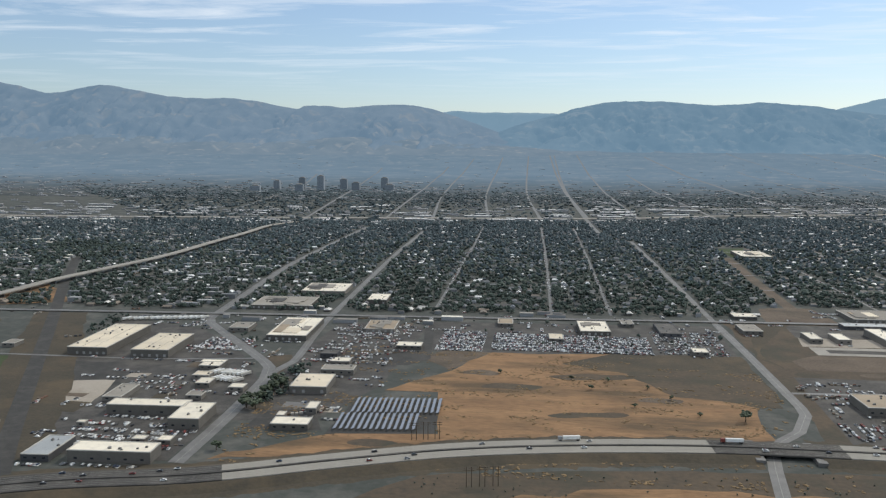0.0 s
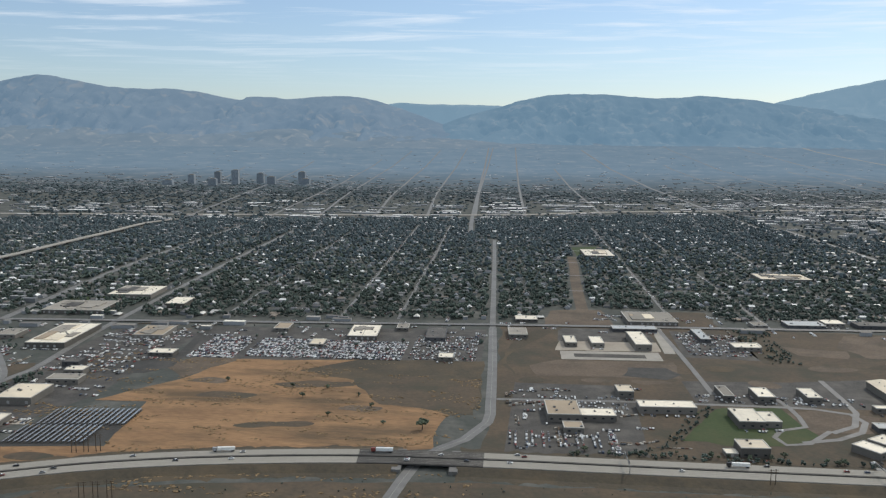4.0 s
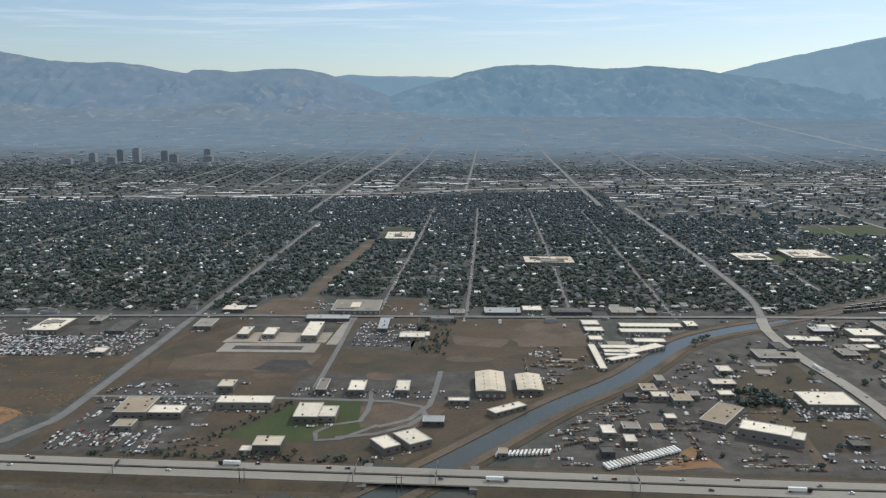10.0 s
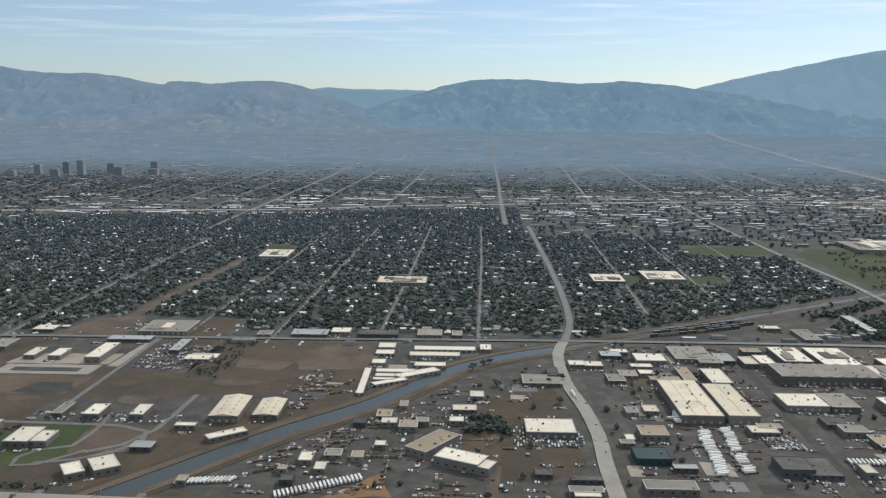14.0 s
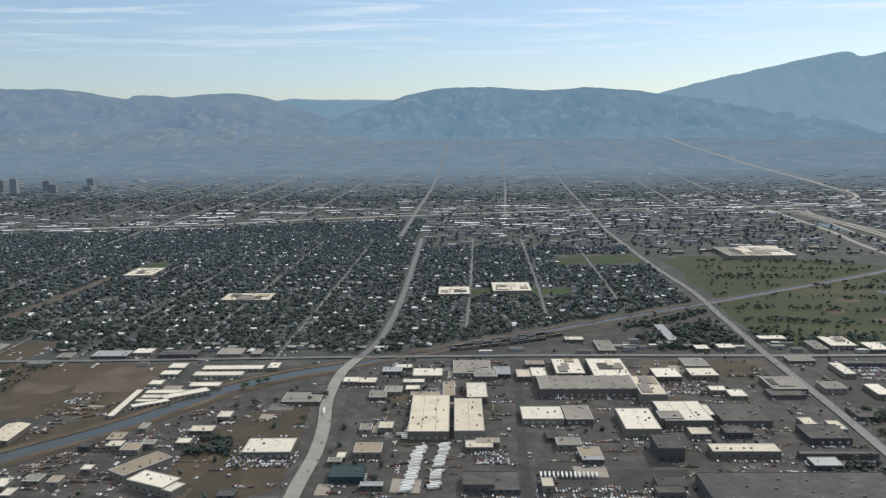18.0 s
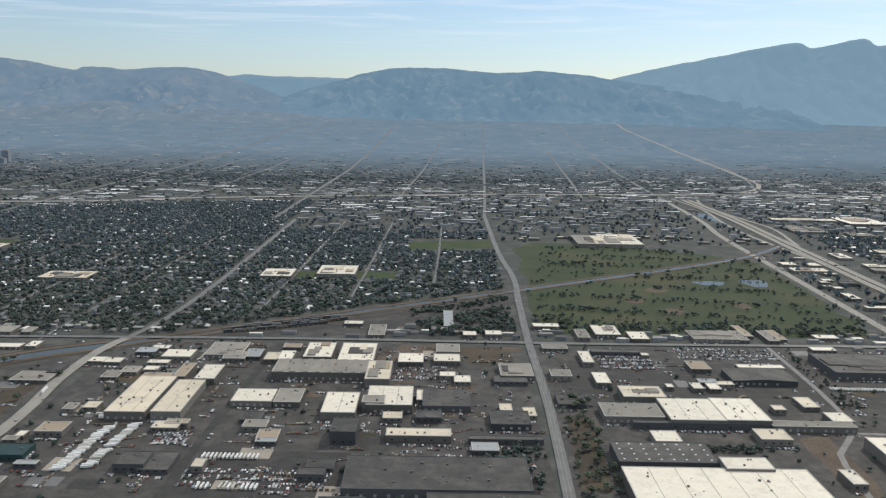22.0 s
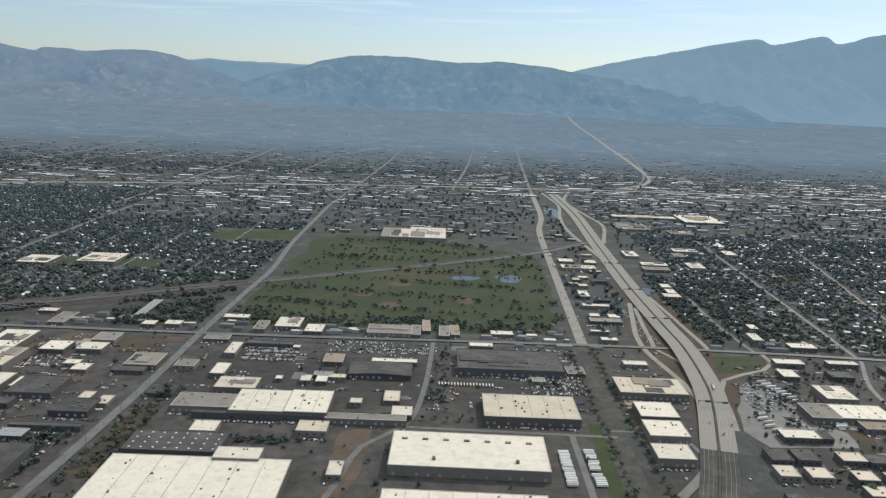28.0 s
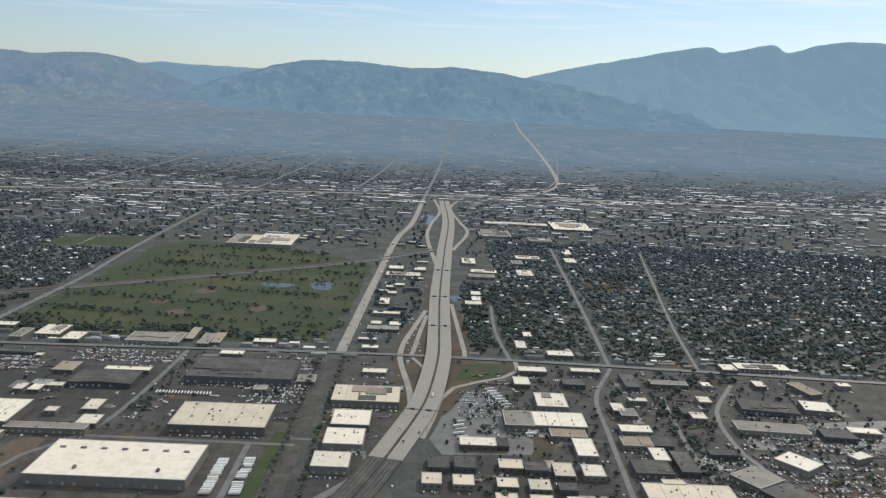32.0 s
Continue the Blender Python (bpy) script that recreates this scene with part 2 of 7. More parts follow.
M_METAL_ROOF = mat("ribbed_metal", (0.42, 0.43, 0.43), (0.35, 0.36, 0.36), 0.2, 0.5, metal=0.15, wave=0.5, rand=0.15)
M_WALL = mat("tilt_up_wall", (0.16, 0.147, 0.13), (0.12, 0.112, 0.1), 0.3, 0.85, rand=0.35)
# far walls: a lighter, bluer copy of the wall, haze put into its colour
M_FAR_WALL = mat("hazed_far_wall", (0.2, 0.21, 0.215), (0.26, 0.265, 0.27), 0.05, 0.85, rand=0.3, island=True)
M_DARK_WALL = mat("dark_metal_wall", (0.085, 0.085, 0.088), (0.065, 0.065, 0.068), 0.3, 0.7, rand=0.25)
M_TEAL = mat("teal_metal", (0.028, 0.055, 0.055), (0.022, 0.045, 0.045), 0.3, 0.6)
M_TRIM = mat("parapet_cap", (0.48, 0.45, 0.4), (0.38, 0.36, 0.32), 0.4, 0.6)
M_UNIT = mat("galvanised_unit", (0.22, 0.215, 0.205), (0.14, 0.138, 0.132), 1.0, 0.5, metal=0.3, rand=0.4)
M_DOOR = mat("dock_door", (0.34, 0.33, 0.31), (0.26, 0.25, 0.24), 1.0, 0.6, rand=0.2)
M_GLASS = mat("dark_glass", (0.02, 0.025, 0.03), (0.03, 0.035, 0.04), 0.3, 0.12)
M_SKYLIGHT = mat("skylight_dome", (0.85, 0.85, 0.82), (0.8, 0.8, 0.78), 1.0, 0.3)
M_SHOP = mat_pick("shop_roofs", [(0.1, 0.095, 0.09), (0.22, 0.2, 0.175), (0.6, 0.56, 0.48), (0.14, 0.13, 0.12), (0.3, 0.28, 0.25), (0.17, 0.15, 0.13), (0.7, 0.66, 0.57)], 0.7)
M_HOUSE = mat_pick("house_roofs", [(0.1, 0.095, 0.09), (0.15, 0.13, 0.11), (0.2, 0.195, 0.185), (0.12, 0.115, 0.115), (0.72, 0.71, 0.68), (0.17, 0.145, 0.12), (0.2, 0.2, 0.2), (0.15, 0.15, 0.15), (0.13, 0.12, 0.11), (0.14, 0.14, 0.145), (0.1, 0.1, 0.1), (0.78, 0.77, 0.74)], 0.35)
M_SHED = mat_pick("far_roofs", [(0.15, 0.15, 0.15), (0.2, 0.195, 0.19), (0.26, 0.25, 0.24), (0.62, 0.6, 0.57), (0.22, 0.215, 0.21), (0.3, 0.295, 0.285), (0.55, 0.53, 0.5), (0.18, 0.18, 0.18), (0.7, 0.68, 0.65), (0.35, 0.34, 0.32), (0.24, 0.23, 0.22)], 0.5)
M_SHED_WHITE = mat_pick("long_white_roofs", [(0.82, 0.8, 0.77), (0.7, 0.68, 0.65), (0.85, 0.83, 0.8), (0.6, 0.58, 0.55)], 0.5)
M_CARS = mat_pick("car_paints", [(0.06, 0.06, 0.062), (0.3, 0.3, 0.3), (0.75, 0.75, 0.73), (0.035, 0.035, 0.037), (0.78, 0.77, 0.75), (0.13, 0.13, 0.13), (0.45, 0.45, 0.45), (0.09, 0.085, 0.08), (0.7, 0.7, 0.68), (0.2, 0.055, 0.045), (0.05, 0.065, 0.1), (0.6, 0.58, 0.54)], 0.4)
M_CAR_ONE = mat_pick("car_paint", [(0.06, 0.06, 0.062), (0.3, 0.3, 0.3), (0.75, 0.75, 0.73), (0.035, 0.035, 0.037), (0.78, 0.77, 0.75), (0.13, 0.13, 0.13), (0.45, 0.45, 0.45), (0.09, 0.085, 0.08), (0.7, 0.7, 0.68), (0.2, 0.055, 0.045), (0.05, 0.065, 0.1), (0.6, 0.58, 0.54)], 0.4, island=False)
M_TRAILER = mat_pick("trailer_panels", [(0.75, 0.74, 0.7), (0.68, 0.66, 0.6), (0.72, 0.72, 0.7), (0.55, 0.52, 0.46), (0.78, 0.77, 0.74)], 0.45, island=False)
M_TYRE = mat("tyre_rubber", (0.02, 0.02, 0.02), (0.03, 0.03, 0.03), 2.0)
M_WATER = mat("canal_water", (0.035, 0.045, 0.042), (0.048, 0.055, 0.05), 0.03, 0.22, fine=0.7, bump=0.2)

# ---------------------------------------------------------------- builders


def mesh_of(name, bm, material):
    me = bpy.data.meshes.new(name)
    bm.to_mesh(me)
    bm.free()
    me.materials.append(material)
    return me


def part(name, bm, material, parent, label=""):
    """Links a bmesh as one mesh object under a thing or a part."""
    ob = new(name, mesh_of(name, bm, material))
    ob.parent = parent
    return tagged(ob, label)


def shared(name, me, parent, m=None, label=""):
    """One more object on mesh data that alike pieces share."""
    ob = new(name, me)
    ob.parent = parent
    if m is not None:
        ob.matrix_basis = m
    return tagged(ob, label)


def thing(name, m, label, category, group="", kind=""):
    ob = new(name)
    ob.empty_display_size = 0.5
    ob.matrix_basis = m
    return tagged(ob, label, category, group, kind)


def box(bm, x0, y0, z0, x1, y1, z1, bevel=0.0):
    vs = [bm.verts.new(p) for p in ((x0, y0, z0), (x1, y0, z0), (x1, y1, z0), (x0, y1, z0), (x0, y0, z1), (x1, y0, z1), (x1, y1, z1), (x0, y1, z1))]
    fs = [bm.faces.new([vs[i] for i in f]) for f in ((0, 3, 2, 1), (4, 5, 6, 7), (0, 1, 5, 4), (1, 2, 6, 5), (2, 3, 7, 6), (3, 0, 4, 7))]
    if bevel:
        bmesh.ops.bevel(bm, geom=list({e for f in fs for e in f.edges}), offset=bevel, segments=1, affect="EDGES")
    return bm


def smooth_line(pts, step):
    """A Catmull-Rom line through the points, at even steps."""
    p = [Vector(q) for q in pts]
    p = [2 * p[0] - p[1], *p, 2 * p[-1] - p[-2]]
    out = []
    for i in range(1, len(p) - 2):
        n = max(1, int((p[i + 1] - p[i]).length / step))
        for k in range(n):
            t = k / n
            out.append(0.5 * (2 * p[i] + (p[i + 1] - p[i - 1]) * t + (2 * p[i - 1] - 5 * p[i] + 4 * p[i + 1] - p[i + 2]) * t * t + (3 * p[i] - p[i - 1] - 3 * p[i + 1] + p[i + 2]) * t ** 3))
    out.append(p[-2])
    return out


def ribbon(line, z, offset, width, thick=0.0):
    """A strip along a line, offset to its right, as a bmesh; it follows the ground."""
    bm = bmesh.new()
    prev = None
    n = len(line)
    for i, p in enumerate(line):
        d = (line[min(i + 1, n - 1)] - line[max(i - 1, 0)]).normalized()
        r = Vector((d.y, -d.x))
        q = []
        for s in (-0.5, 0.5):
            e = Vector((p.x, p.y)) + r * (offset + s * width)
            zz = z + ground_z(e.x, e.y) + (p.z if len(p) > 2 else 0)
            q.append(bm.verts.new((e.x, e.y, zz)))
            if thick:
                q.append(bm.verts.new((e.x, e.y, zz - thick)))
        if prev:
            if thick:
                bm.faces.new((prev[0], prev[2], q[2], q[0])); bm.faces.new((prev[2], prev[3], q[3], q[2])); bm.faces.new((prev[1], prev[0], q[0], q[1])); bm.faces.new((prev[3], prev[1], q[1], q[3]))
            else:
                bm.faces.new((prev[0], prev[1], q[1], q[0]))
        prev = q
    bmesh.ops.recalc_face_normals(bm, faces=bm.faces)
    if bm.faces and not thick and bm.faces[0].normal.z < 0:
        bmesh.ops.reverse_faces(bm, faces=bm.faces)
    return bm


def road(name, pts, width, material, label, z=0.1, step=12.0, lines=0, kind="structure", category="road", thick=0.0):
    line = smooth_line(pts, step)
    ob = new(name, mesh_of(name, ribbon(line, z, 0, width, thick), material))
    tagged(ob, label, category, "", kind)
    for i in range(lines):
        off = (i + 1) / (lines + 1) - 0.5
        part("lane_line", ribbon(line, z + 0.04, off * width, 0.16), M_PAINT, ob)
    return ob


def patch(name, pts, material, label, z=0.04, category="ground", step=None, wobble=0.0):
    """A flat sheet of ground with the given outline."""
    bm = bmesh.new()
    out = [Vector(p) for p in pts]
    if step:
        dense = []
        for i, p in enumerate(out):
            q = out[(i + 1) % len(out)]
            n = max(1, int((q - p).length / step))
            for k in range(n):
                e = p.lerp(q, k / n)
                dense.append(Vector((e.x + wobble * noise.noise((e.x * 0.08, e.y * 0.08, 1.7)), e.y + wobble * noise.noise((e.x * 0.08, e.y * 0.08, 9.1)))))
        out = dense
    f = bm.faces.new([bm.verts.new((p.x, p.y, z)) for p in out])
    bm.normal_update()
    if f.normal.z < 0:
        f.normal_flip()
    bmesh.ops.triangulate(bm, faces=[f])
    ob = new(name, mesh_of(name, bm, material))
    return tagged(ob, label, category, "", "structure")


def inside(x, y, poly):
    c = False
    j = len(poly) - 1
    for i in range(len(poly)):
        (xi, yi), (xj, yj) = poly[i], poly[j]
        if (yi > y) != (yj > y) and x < (xj - xi) * (y - yi) / (yj - yi) + xi:
            c = not c
        j = i
    return c


def scatter_mesh(name, templ_v, templ_f, places, material, label, category, walls=()):
    """Many small copies of one low shape joined into one mesh. places: rows of x, y, z, sx, sy, sz, turn. walls: its faces that take the wall material."""
    pl = np.asarray(places, float)
    tv = np.asarray(templ_v, float)
    n, k = len(pl), len(tv)
    v = tv[None] * pl[:, None, 3:6]
    c, s = np.cos(pl[:, 6])[:, None], np.sin(pl[:, 6])[:, None]
    v = np.stack([v[..., 0] * c - v[..., 1] * s, v[..., 0] * s + v[..., 1] * c, v[..., 2]], -1) + pl[:, None, :3]
    me = bpy.data.meshes.new(name)
    sizes = [len(f) for f in templ_f]
    flat = np.concatenate([np.asarray(f) for f in templ_f])
    loops = (flat[None] + (np.arange(n) * k)[:, None]).ravel()
    starts = np.concatenate([[0], np.cumsum(sizes)[:-1]])
    me.vertices.add(n * k)
    me.vertices.foreach_set("co", v.ravel())
    me.loops.add(len(loops))
    me.loops.foreach_set("vertex_index", loops.astype(np.int32))
    me.polygons.add(n * len(sizes))
    me.polygons.foreach_set("loop_start", (starts[None] + (np.arange(n) * len(flat))[:, None]).ravel().astype(np.int32))
    me.polygons.foreach_set("use_smooth", np.zeros(n * len(sizes), bool))
    me.update(calc_edges=True)
    me.validate()
    me.materials.append(material)
    if walls:
        me.materials.append(M_FAR_WALL)
        me.polygons.foreach_set("material_index", np.tile([int(i in walls) for i in range(len(sizes))], n).astype(np.int32))
    ob = new(name, me)
    return tagged(ob, label, category, "", "stuff")


def blob(seed, sub=1, squash=0.85, rough=0.3):
    """A crown of leaves: one jittered low sphere far off, or several uneven clumps with gaps between them."""
    bm = bmesh.new()
    rs = random.Random(seed)
    if sub == 1:
        bmesh.ops.create_icosphere(bm, subdivisions=1, radius=0.5)
        for v in bm.verts:
            v.co *= 1 + rough * (rs.random() - 0.5) * 2
    else:
        for k in range(7):
            c = Vector((rs.uniform(-.3, .3), rs.uniform(-.3, .3), rs.uniform(-.22, .3)))
            made = bmesh.ops.create_icosphere(bm, subdivisions=1, radius=rs.uniform(.17, .3), matrix=Matrix.Translation(c))
            for v in made["verts"]:
                v.co += (v.co - c) * rs.uniform(-.5, .5)
    for v in bm.verts:
        v.co.z = v.co.z * squash + 0.42
    vs, fs = [tuple(v.co) for v in bm.verts], [[v.index for v in f.verts] for f in bm.faces]
    bm.free()
    return vs, fs


BOX_V = [(-.5, -.5, 0), (.5, -.5, 0), (.5, .5, 0), (-.5, .5, 0), (-.5, -.5, 1), (.5, -.5, 1), (.5, .5, 1), (-.5, .5, 1)]
BOX_F = [(4, 5, 6, 7), (0, 1, 5, 4), (1, 2, 6, 5), (2, 3, 7, 6), (3, 0, 4, 7)]
HOUSE_V = [(-.5, -.5, 0), (.5, -.5, 0), (.5, .5, 0), (-.5, .5, 0), (-.5, -.5, .6), (.5, -.5, .6), (.5, .5, .6), (-.5, .5, .6), (-.42, 0, 1), (.42, 0, 1)]
HOUSE_F = [(0, 1, 5, 4), (1, 2, 6, 5), (2, 3, 7, 6), (3, 0, 4, 7), (4, 5, 9, 8), (6, 7, 8, 9), (5, 6, 9), (7, 4, 8)]
CAR_V = [(-.5, -.5, .12), (.5, -.5, .12), (.5, .5, .12), (-.5, .5, .12), (-.5, -.5, .55), (.5, -.5, .55), (.5, .5, .55), (-.5, .5, .55), (-.3, -.42, 1), (.16, -.42, 1), (.16, .42, 1), (-.3, .42, 1), (-.42, -.46, .58), (.3, -.46, .58), (.3, .46, .58), (-.42, .46, .58)]
CAR_F = [(0, 1, 5, 4), (1, 2, 6, 5), (2, 3, 7, 6), (3, 0, 4, 7), (4, 5, 6, 7), (8, 9, 10, 11), (12, 13, 9, 8), (13, 14, 10, 9), (14, 15, 11, 10), (15, 12, 8, 11)]
# ---------------------------------------------------------------- ground and mountains
BENCH = [(1900, 0.0), (2600, 14.0), (3620, 57.0), (4200, 95.0), (4900, 120.0)]


def ground_z(x, y):
    """The valley floor: level near by, then a slow rise to the benches below the mountains."""
    if y <= BENCH[0][0]:
        return 0.0
    for (a, za), (b, zb) in zip(BENCH, BENCH[1:]):
        if y <= b:
            t = (y - a) / (b - a)
            return za + (zb - za) * t
    return BENCH[-1][1]


def make_ground():
    bm = bmesh.new()
    xs = [-5200, -3000, -1800, -900, -300, 0, 300, 600, 900, 1200, 1800, 2600, 3800, 6000]
    ys = [-3000, -800, 0, 200, 400, 700, 1000, 1400, 1900, 2250, 2600, 3100, 3620, 4200, 4900]
    rows = [[bm.verts.new((x, y, ground_z(x, y))) for x in xs] for y in ys]
    for r, q in zip(rows, rows[1:]):
        for i in range(len(xs) - 1):
            bm.faces.new((r[i], r[i + 1], q[i + 1], q[i]))
    ob = new("ground", mesh_of("ground", bm, M_YARD))
    tagged(ob, "grey-brown town ground of a wide level valley", "ground", "", "structure")


make_ground()


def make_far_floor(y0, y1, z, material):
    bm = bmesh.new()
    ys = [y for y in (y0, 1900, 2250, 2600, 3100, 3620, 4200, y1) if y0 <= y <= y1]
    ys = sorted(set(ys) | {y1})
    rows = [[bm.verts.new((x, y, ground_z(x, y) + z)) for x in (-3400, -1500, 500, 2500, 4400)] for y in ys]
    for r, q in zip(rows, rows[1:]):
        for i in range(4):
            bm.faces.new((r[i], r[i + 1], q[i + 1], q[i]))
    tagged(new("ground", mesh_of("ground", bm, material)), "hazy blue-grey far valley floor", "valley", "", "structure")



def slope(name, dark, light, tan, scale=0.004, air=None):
    """Far slopes and valley floor: scrub, grey rock and dry grass mixed by noise at two scales. air: emission colour
    that stands in for haze.
    """
    m = bpy.data.materials.new(name)
    m.use_nodes = True
    n, l = m.node_tree.nodes, m.node_tree.links
    bs = n["Principled BSDF"]
    bs.inputs["Roughness"].default_value = 1.0
    bs.inputs["Specular IOR Level"].default_value = 0.0
    geo = n.new("ShaderNodeNewGeometry")
    t1 = n.new("ShaderNodeTexNoise"); t1.inputs["Scale"].default_value = scale; t1.inputs["Detail"].default_value = 9; t1.inputs["Roughness"].default_value = 0.65
    l.new(geo.outputs["Position"], t1.inputs["Vector"])
    r1 = n.new("ShaderNodeMapRange"); r1.inputs[1].default_value, r1.inputs[2].default_value = 0.4, 0.62
    l.new(t1.outputs["Fac"], r1.inputs[0])
    mx = n.new("ShaderNodeMix"); mx.data_type = "RGBA"
    mx.inputs[6].default_value, mx.inputs[7].default_value = (*dark, 1), (*light, 1)
    l.new(r1.outputs[0], mx.inputs[0])
    t2 = n.new("ShaderNodeTexNoise"); t2.inputs["Scale"].default_value = scale * 2.3; t2.inputs["Detail"].default_value = 7; t2.inputs["Distortion"].default_value = 1.2
    l.new(geo.outputs["Position"], t2.inputs["Vector"])
    r2 = n.new("ShaderNodeMapRange"); r2.inputs[1].default_value, r2.inputs[2].default_value = 0.56, 0.66
    l.new(t2.outputs["Fac"], r2.inputs[0])
    m2 = n.new("ShaderNodeMix"); m2.data_type = "RGBA"; m2.inputs[7].default_value = (*tan, 1)
    l.new(r2.outputs[0], m2.inputs[0]); l.new(mx.outputs[2], m2.inputs[6])
    l.new(m2.outputs[2], bs.inputs["Base Color"])
    # painted haze: blue emission that comes in with distance along Y
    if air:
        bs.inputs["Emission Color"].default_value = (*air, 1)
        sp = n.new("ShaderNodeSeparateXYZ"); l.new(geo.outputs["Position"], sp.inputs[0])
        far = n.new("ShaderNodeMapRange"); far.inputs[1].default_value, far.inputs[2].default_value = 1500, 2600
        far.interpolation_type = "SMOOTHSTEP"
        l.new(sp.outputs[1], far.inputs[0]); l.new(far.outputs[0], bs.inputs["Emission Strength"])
    return m


def ridge(name, crest, front, back, base, material, label, rough=0.25, seed=0.0, steps=150, rows=26):
    """A mountain range: from a foot line in front up to a crest line of (x, y, z), with spurs and gullies, and down behind."""
    line = smooth_line(crest, sum((Vector(b) - Vector(a)).length for a, b in zip(crest, crest[1:])) / steps)
    bm = bmesh.new()
    prev = None
    for p in line:
        col = []
        for j in range(rows + 5):
            v = j / rows
            if v <= 1:
                y = p.y - front * (1 - v) ** 1.1
                prof = v ** 1.35
                s = abs(noise.fractal(Vector((p.x * 0.007 + seed, y * 0.0035, seed)), 0.8, 2.2, 7))
                k = math.sin(math.pi * min(1, v)) ** 0.7
                gz = ground_z(p.x, y) - 3
                z = gz + (p.z - gz) * max(0.0, prof + rough * k * (0.55 - s * 1.5))
                x = p.x + 60 * noise.noise((p.x * 0.003, y * 0.004, seed + 4)) * k
                if v == 1:
                    z = p.z + 5 * noise.fractal(Vector((p.x * 0.012, seed, 0.3)), 1.0, 2.0, 4)
            else:
                y = p.y + back * (v - 1) * rows / 5
                z = base + (p.z - base) * max(0, 1 - (v - 1) * rows / 5)
                x = p.x
            col.append(bm.verts.new((x, y, z)))
        if prev:
            for a, b, c, d in zip(prev, col, col[1:], prev[1:]):
                bm.faces.new((a, b, c, d))
        prev = col
    for f in bm.faces:
        f.smooth = True
    bmesh.ops.recalc_face_normals(bm, faces=bm.faces)
    ob = new(name, mesh_of(name, bm, material))
    return tagged(ob, label, "mountain", "mountains round the valley", "structure")


# dark rock colours; the blue haze over the ranges is their own emission
M_MT_NEAR = slope("hazed_mountain_rock", (0.07, 0.072, 0.075), (0.095, 0.095, 0.095), (0.135, 0.115, 0.095), air=(0.135, 0.215, 0.295))
M_MT_MID = slope("hazed_wooded_rock", (0.055, 0.065, 0.07), (0.08, 0.088, 0.09), (0.12, 0.115, 0.105), air=(0.135, 0.23, 0.315))
M_MT_FAR = slope("hazed_far_rock", (0.06, 0.065, 0.07), (0.075, 0.08, 0.085), (0.09, 0.09, 0.09), air=(0.2, 0.315, 0.4))
M_FOOT = slope("hazed_foothill_scrub", (0.07, 0.07, 0.068), (0.1, 0.095, 0.088), (0.165, 0.14, 0.115), 0.006, air=(0.13, 0.2, 0.265))
# valley floor with bluish base colours and emission painted in as haze
M_FAR_PLAIN = slope("hazed_far_plain", (0.075, 0.085, 0.088), (0.1, 0.108, 0.11), (0.16, 0.15, 0.135), 0.008, air=(0.1, 0.165, 0.23))
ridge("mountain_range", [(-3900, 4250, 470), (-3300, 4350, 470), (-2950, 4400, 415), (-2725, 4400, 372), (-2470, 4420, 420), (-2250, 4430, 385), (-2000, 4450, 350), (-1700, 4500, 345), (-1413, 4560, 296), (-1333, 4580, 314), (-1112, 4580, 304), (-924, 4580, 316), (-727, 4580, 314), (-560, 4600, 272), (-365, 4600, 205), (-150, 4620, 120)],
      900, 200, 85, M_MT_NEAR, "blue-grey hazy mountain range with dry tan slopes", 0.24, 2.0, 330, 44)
ridge("mountain_range", [(-1300, 4880, 240), (-802, 4870, 268), (-580, 4870, 292), (-422, 4870, 288), (-232, 4870, 287), (-43, 4870, 284), (200, 4880, 262), (500, 4880, 230)], 200, 40, 100, M_MT_FAR, "far ridge paled by haze behind a mountain pass", 0.1, 7.0, 90, 12)
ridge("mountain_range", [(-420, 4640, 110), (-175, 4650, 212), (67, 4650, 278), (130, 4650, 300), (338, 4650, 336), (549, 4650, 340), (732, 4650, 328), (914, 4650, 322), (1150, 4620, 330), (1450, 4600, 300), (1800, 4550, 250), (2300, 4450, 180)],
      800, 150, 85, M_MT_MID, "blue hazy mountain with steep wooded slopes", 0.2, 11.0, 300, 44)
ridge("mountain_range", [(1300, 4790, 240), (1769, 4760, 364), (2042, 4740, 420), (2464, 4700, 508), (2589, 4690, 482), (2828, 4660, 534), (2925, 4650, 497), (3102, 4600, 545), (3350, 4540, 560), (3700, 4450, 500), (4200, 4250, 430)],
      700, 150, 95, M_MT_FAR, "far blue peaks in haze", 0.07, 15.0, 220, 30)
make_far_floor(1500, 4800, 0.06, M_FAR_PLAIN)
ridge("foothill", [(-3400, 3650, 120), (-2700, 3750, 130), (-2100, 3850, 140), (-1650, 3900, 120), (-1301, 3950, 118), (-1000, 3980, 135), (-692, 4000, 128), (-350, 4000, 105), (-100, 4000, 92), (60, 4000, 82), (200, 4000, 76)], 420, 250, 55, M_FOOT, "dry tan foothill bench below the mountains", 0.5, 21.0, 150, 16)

# ---------------------------------------------------------------- sheets of ground
patch("field", [(-112, 252), (-76, 284), (-38, 289), (-44, 338), (-66, 339), (-44, 376), (-27, 409), (32, 414), (8, 394), (40, 378), (63, 354), (84, 334), (80, 298), (60, 292), (8, 287), (-32, 279), (-69, 264)], M_DRY, "open field of dry golden grass", 0.06, "field", 8, 4)
patch("field", [(8, 394), (40, 378), (63, 354), (84, 334), (97, 345), (97, 420), (32, 415)], M_SCRUB, "dark scrub at the edge of a dry field", 0.05, "field", 8, 2)
patch("field", [(-44, 376), (-60, 395), (-50, 412), (-27, 410)], M_DIRT, "bare dirt beside a dry field", 0.05, "field", 6, 2)
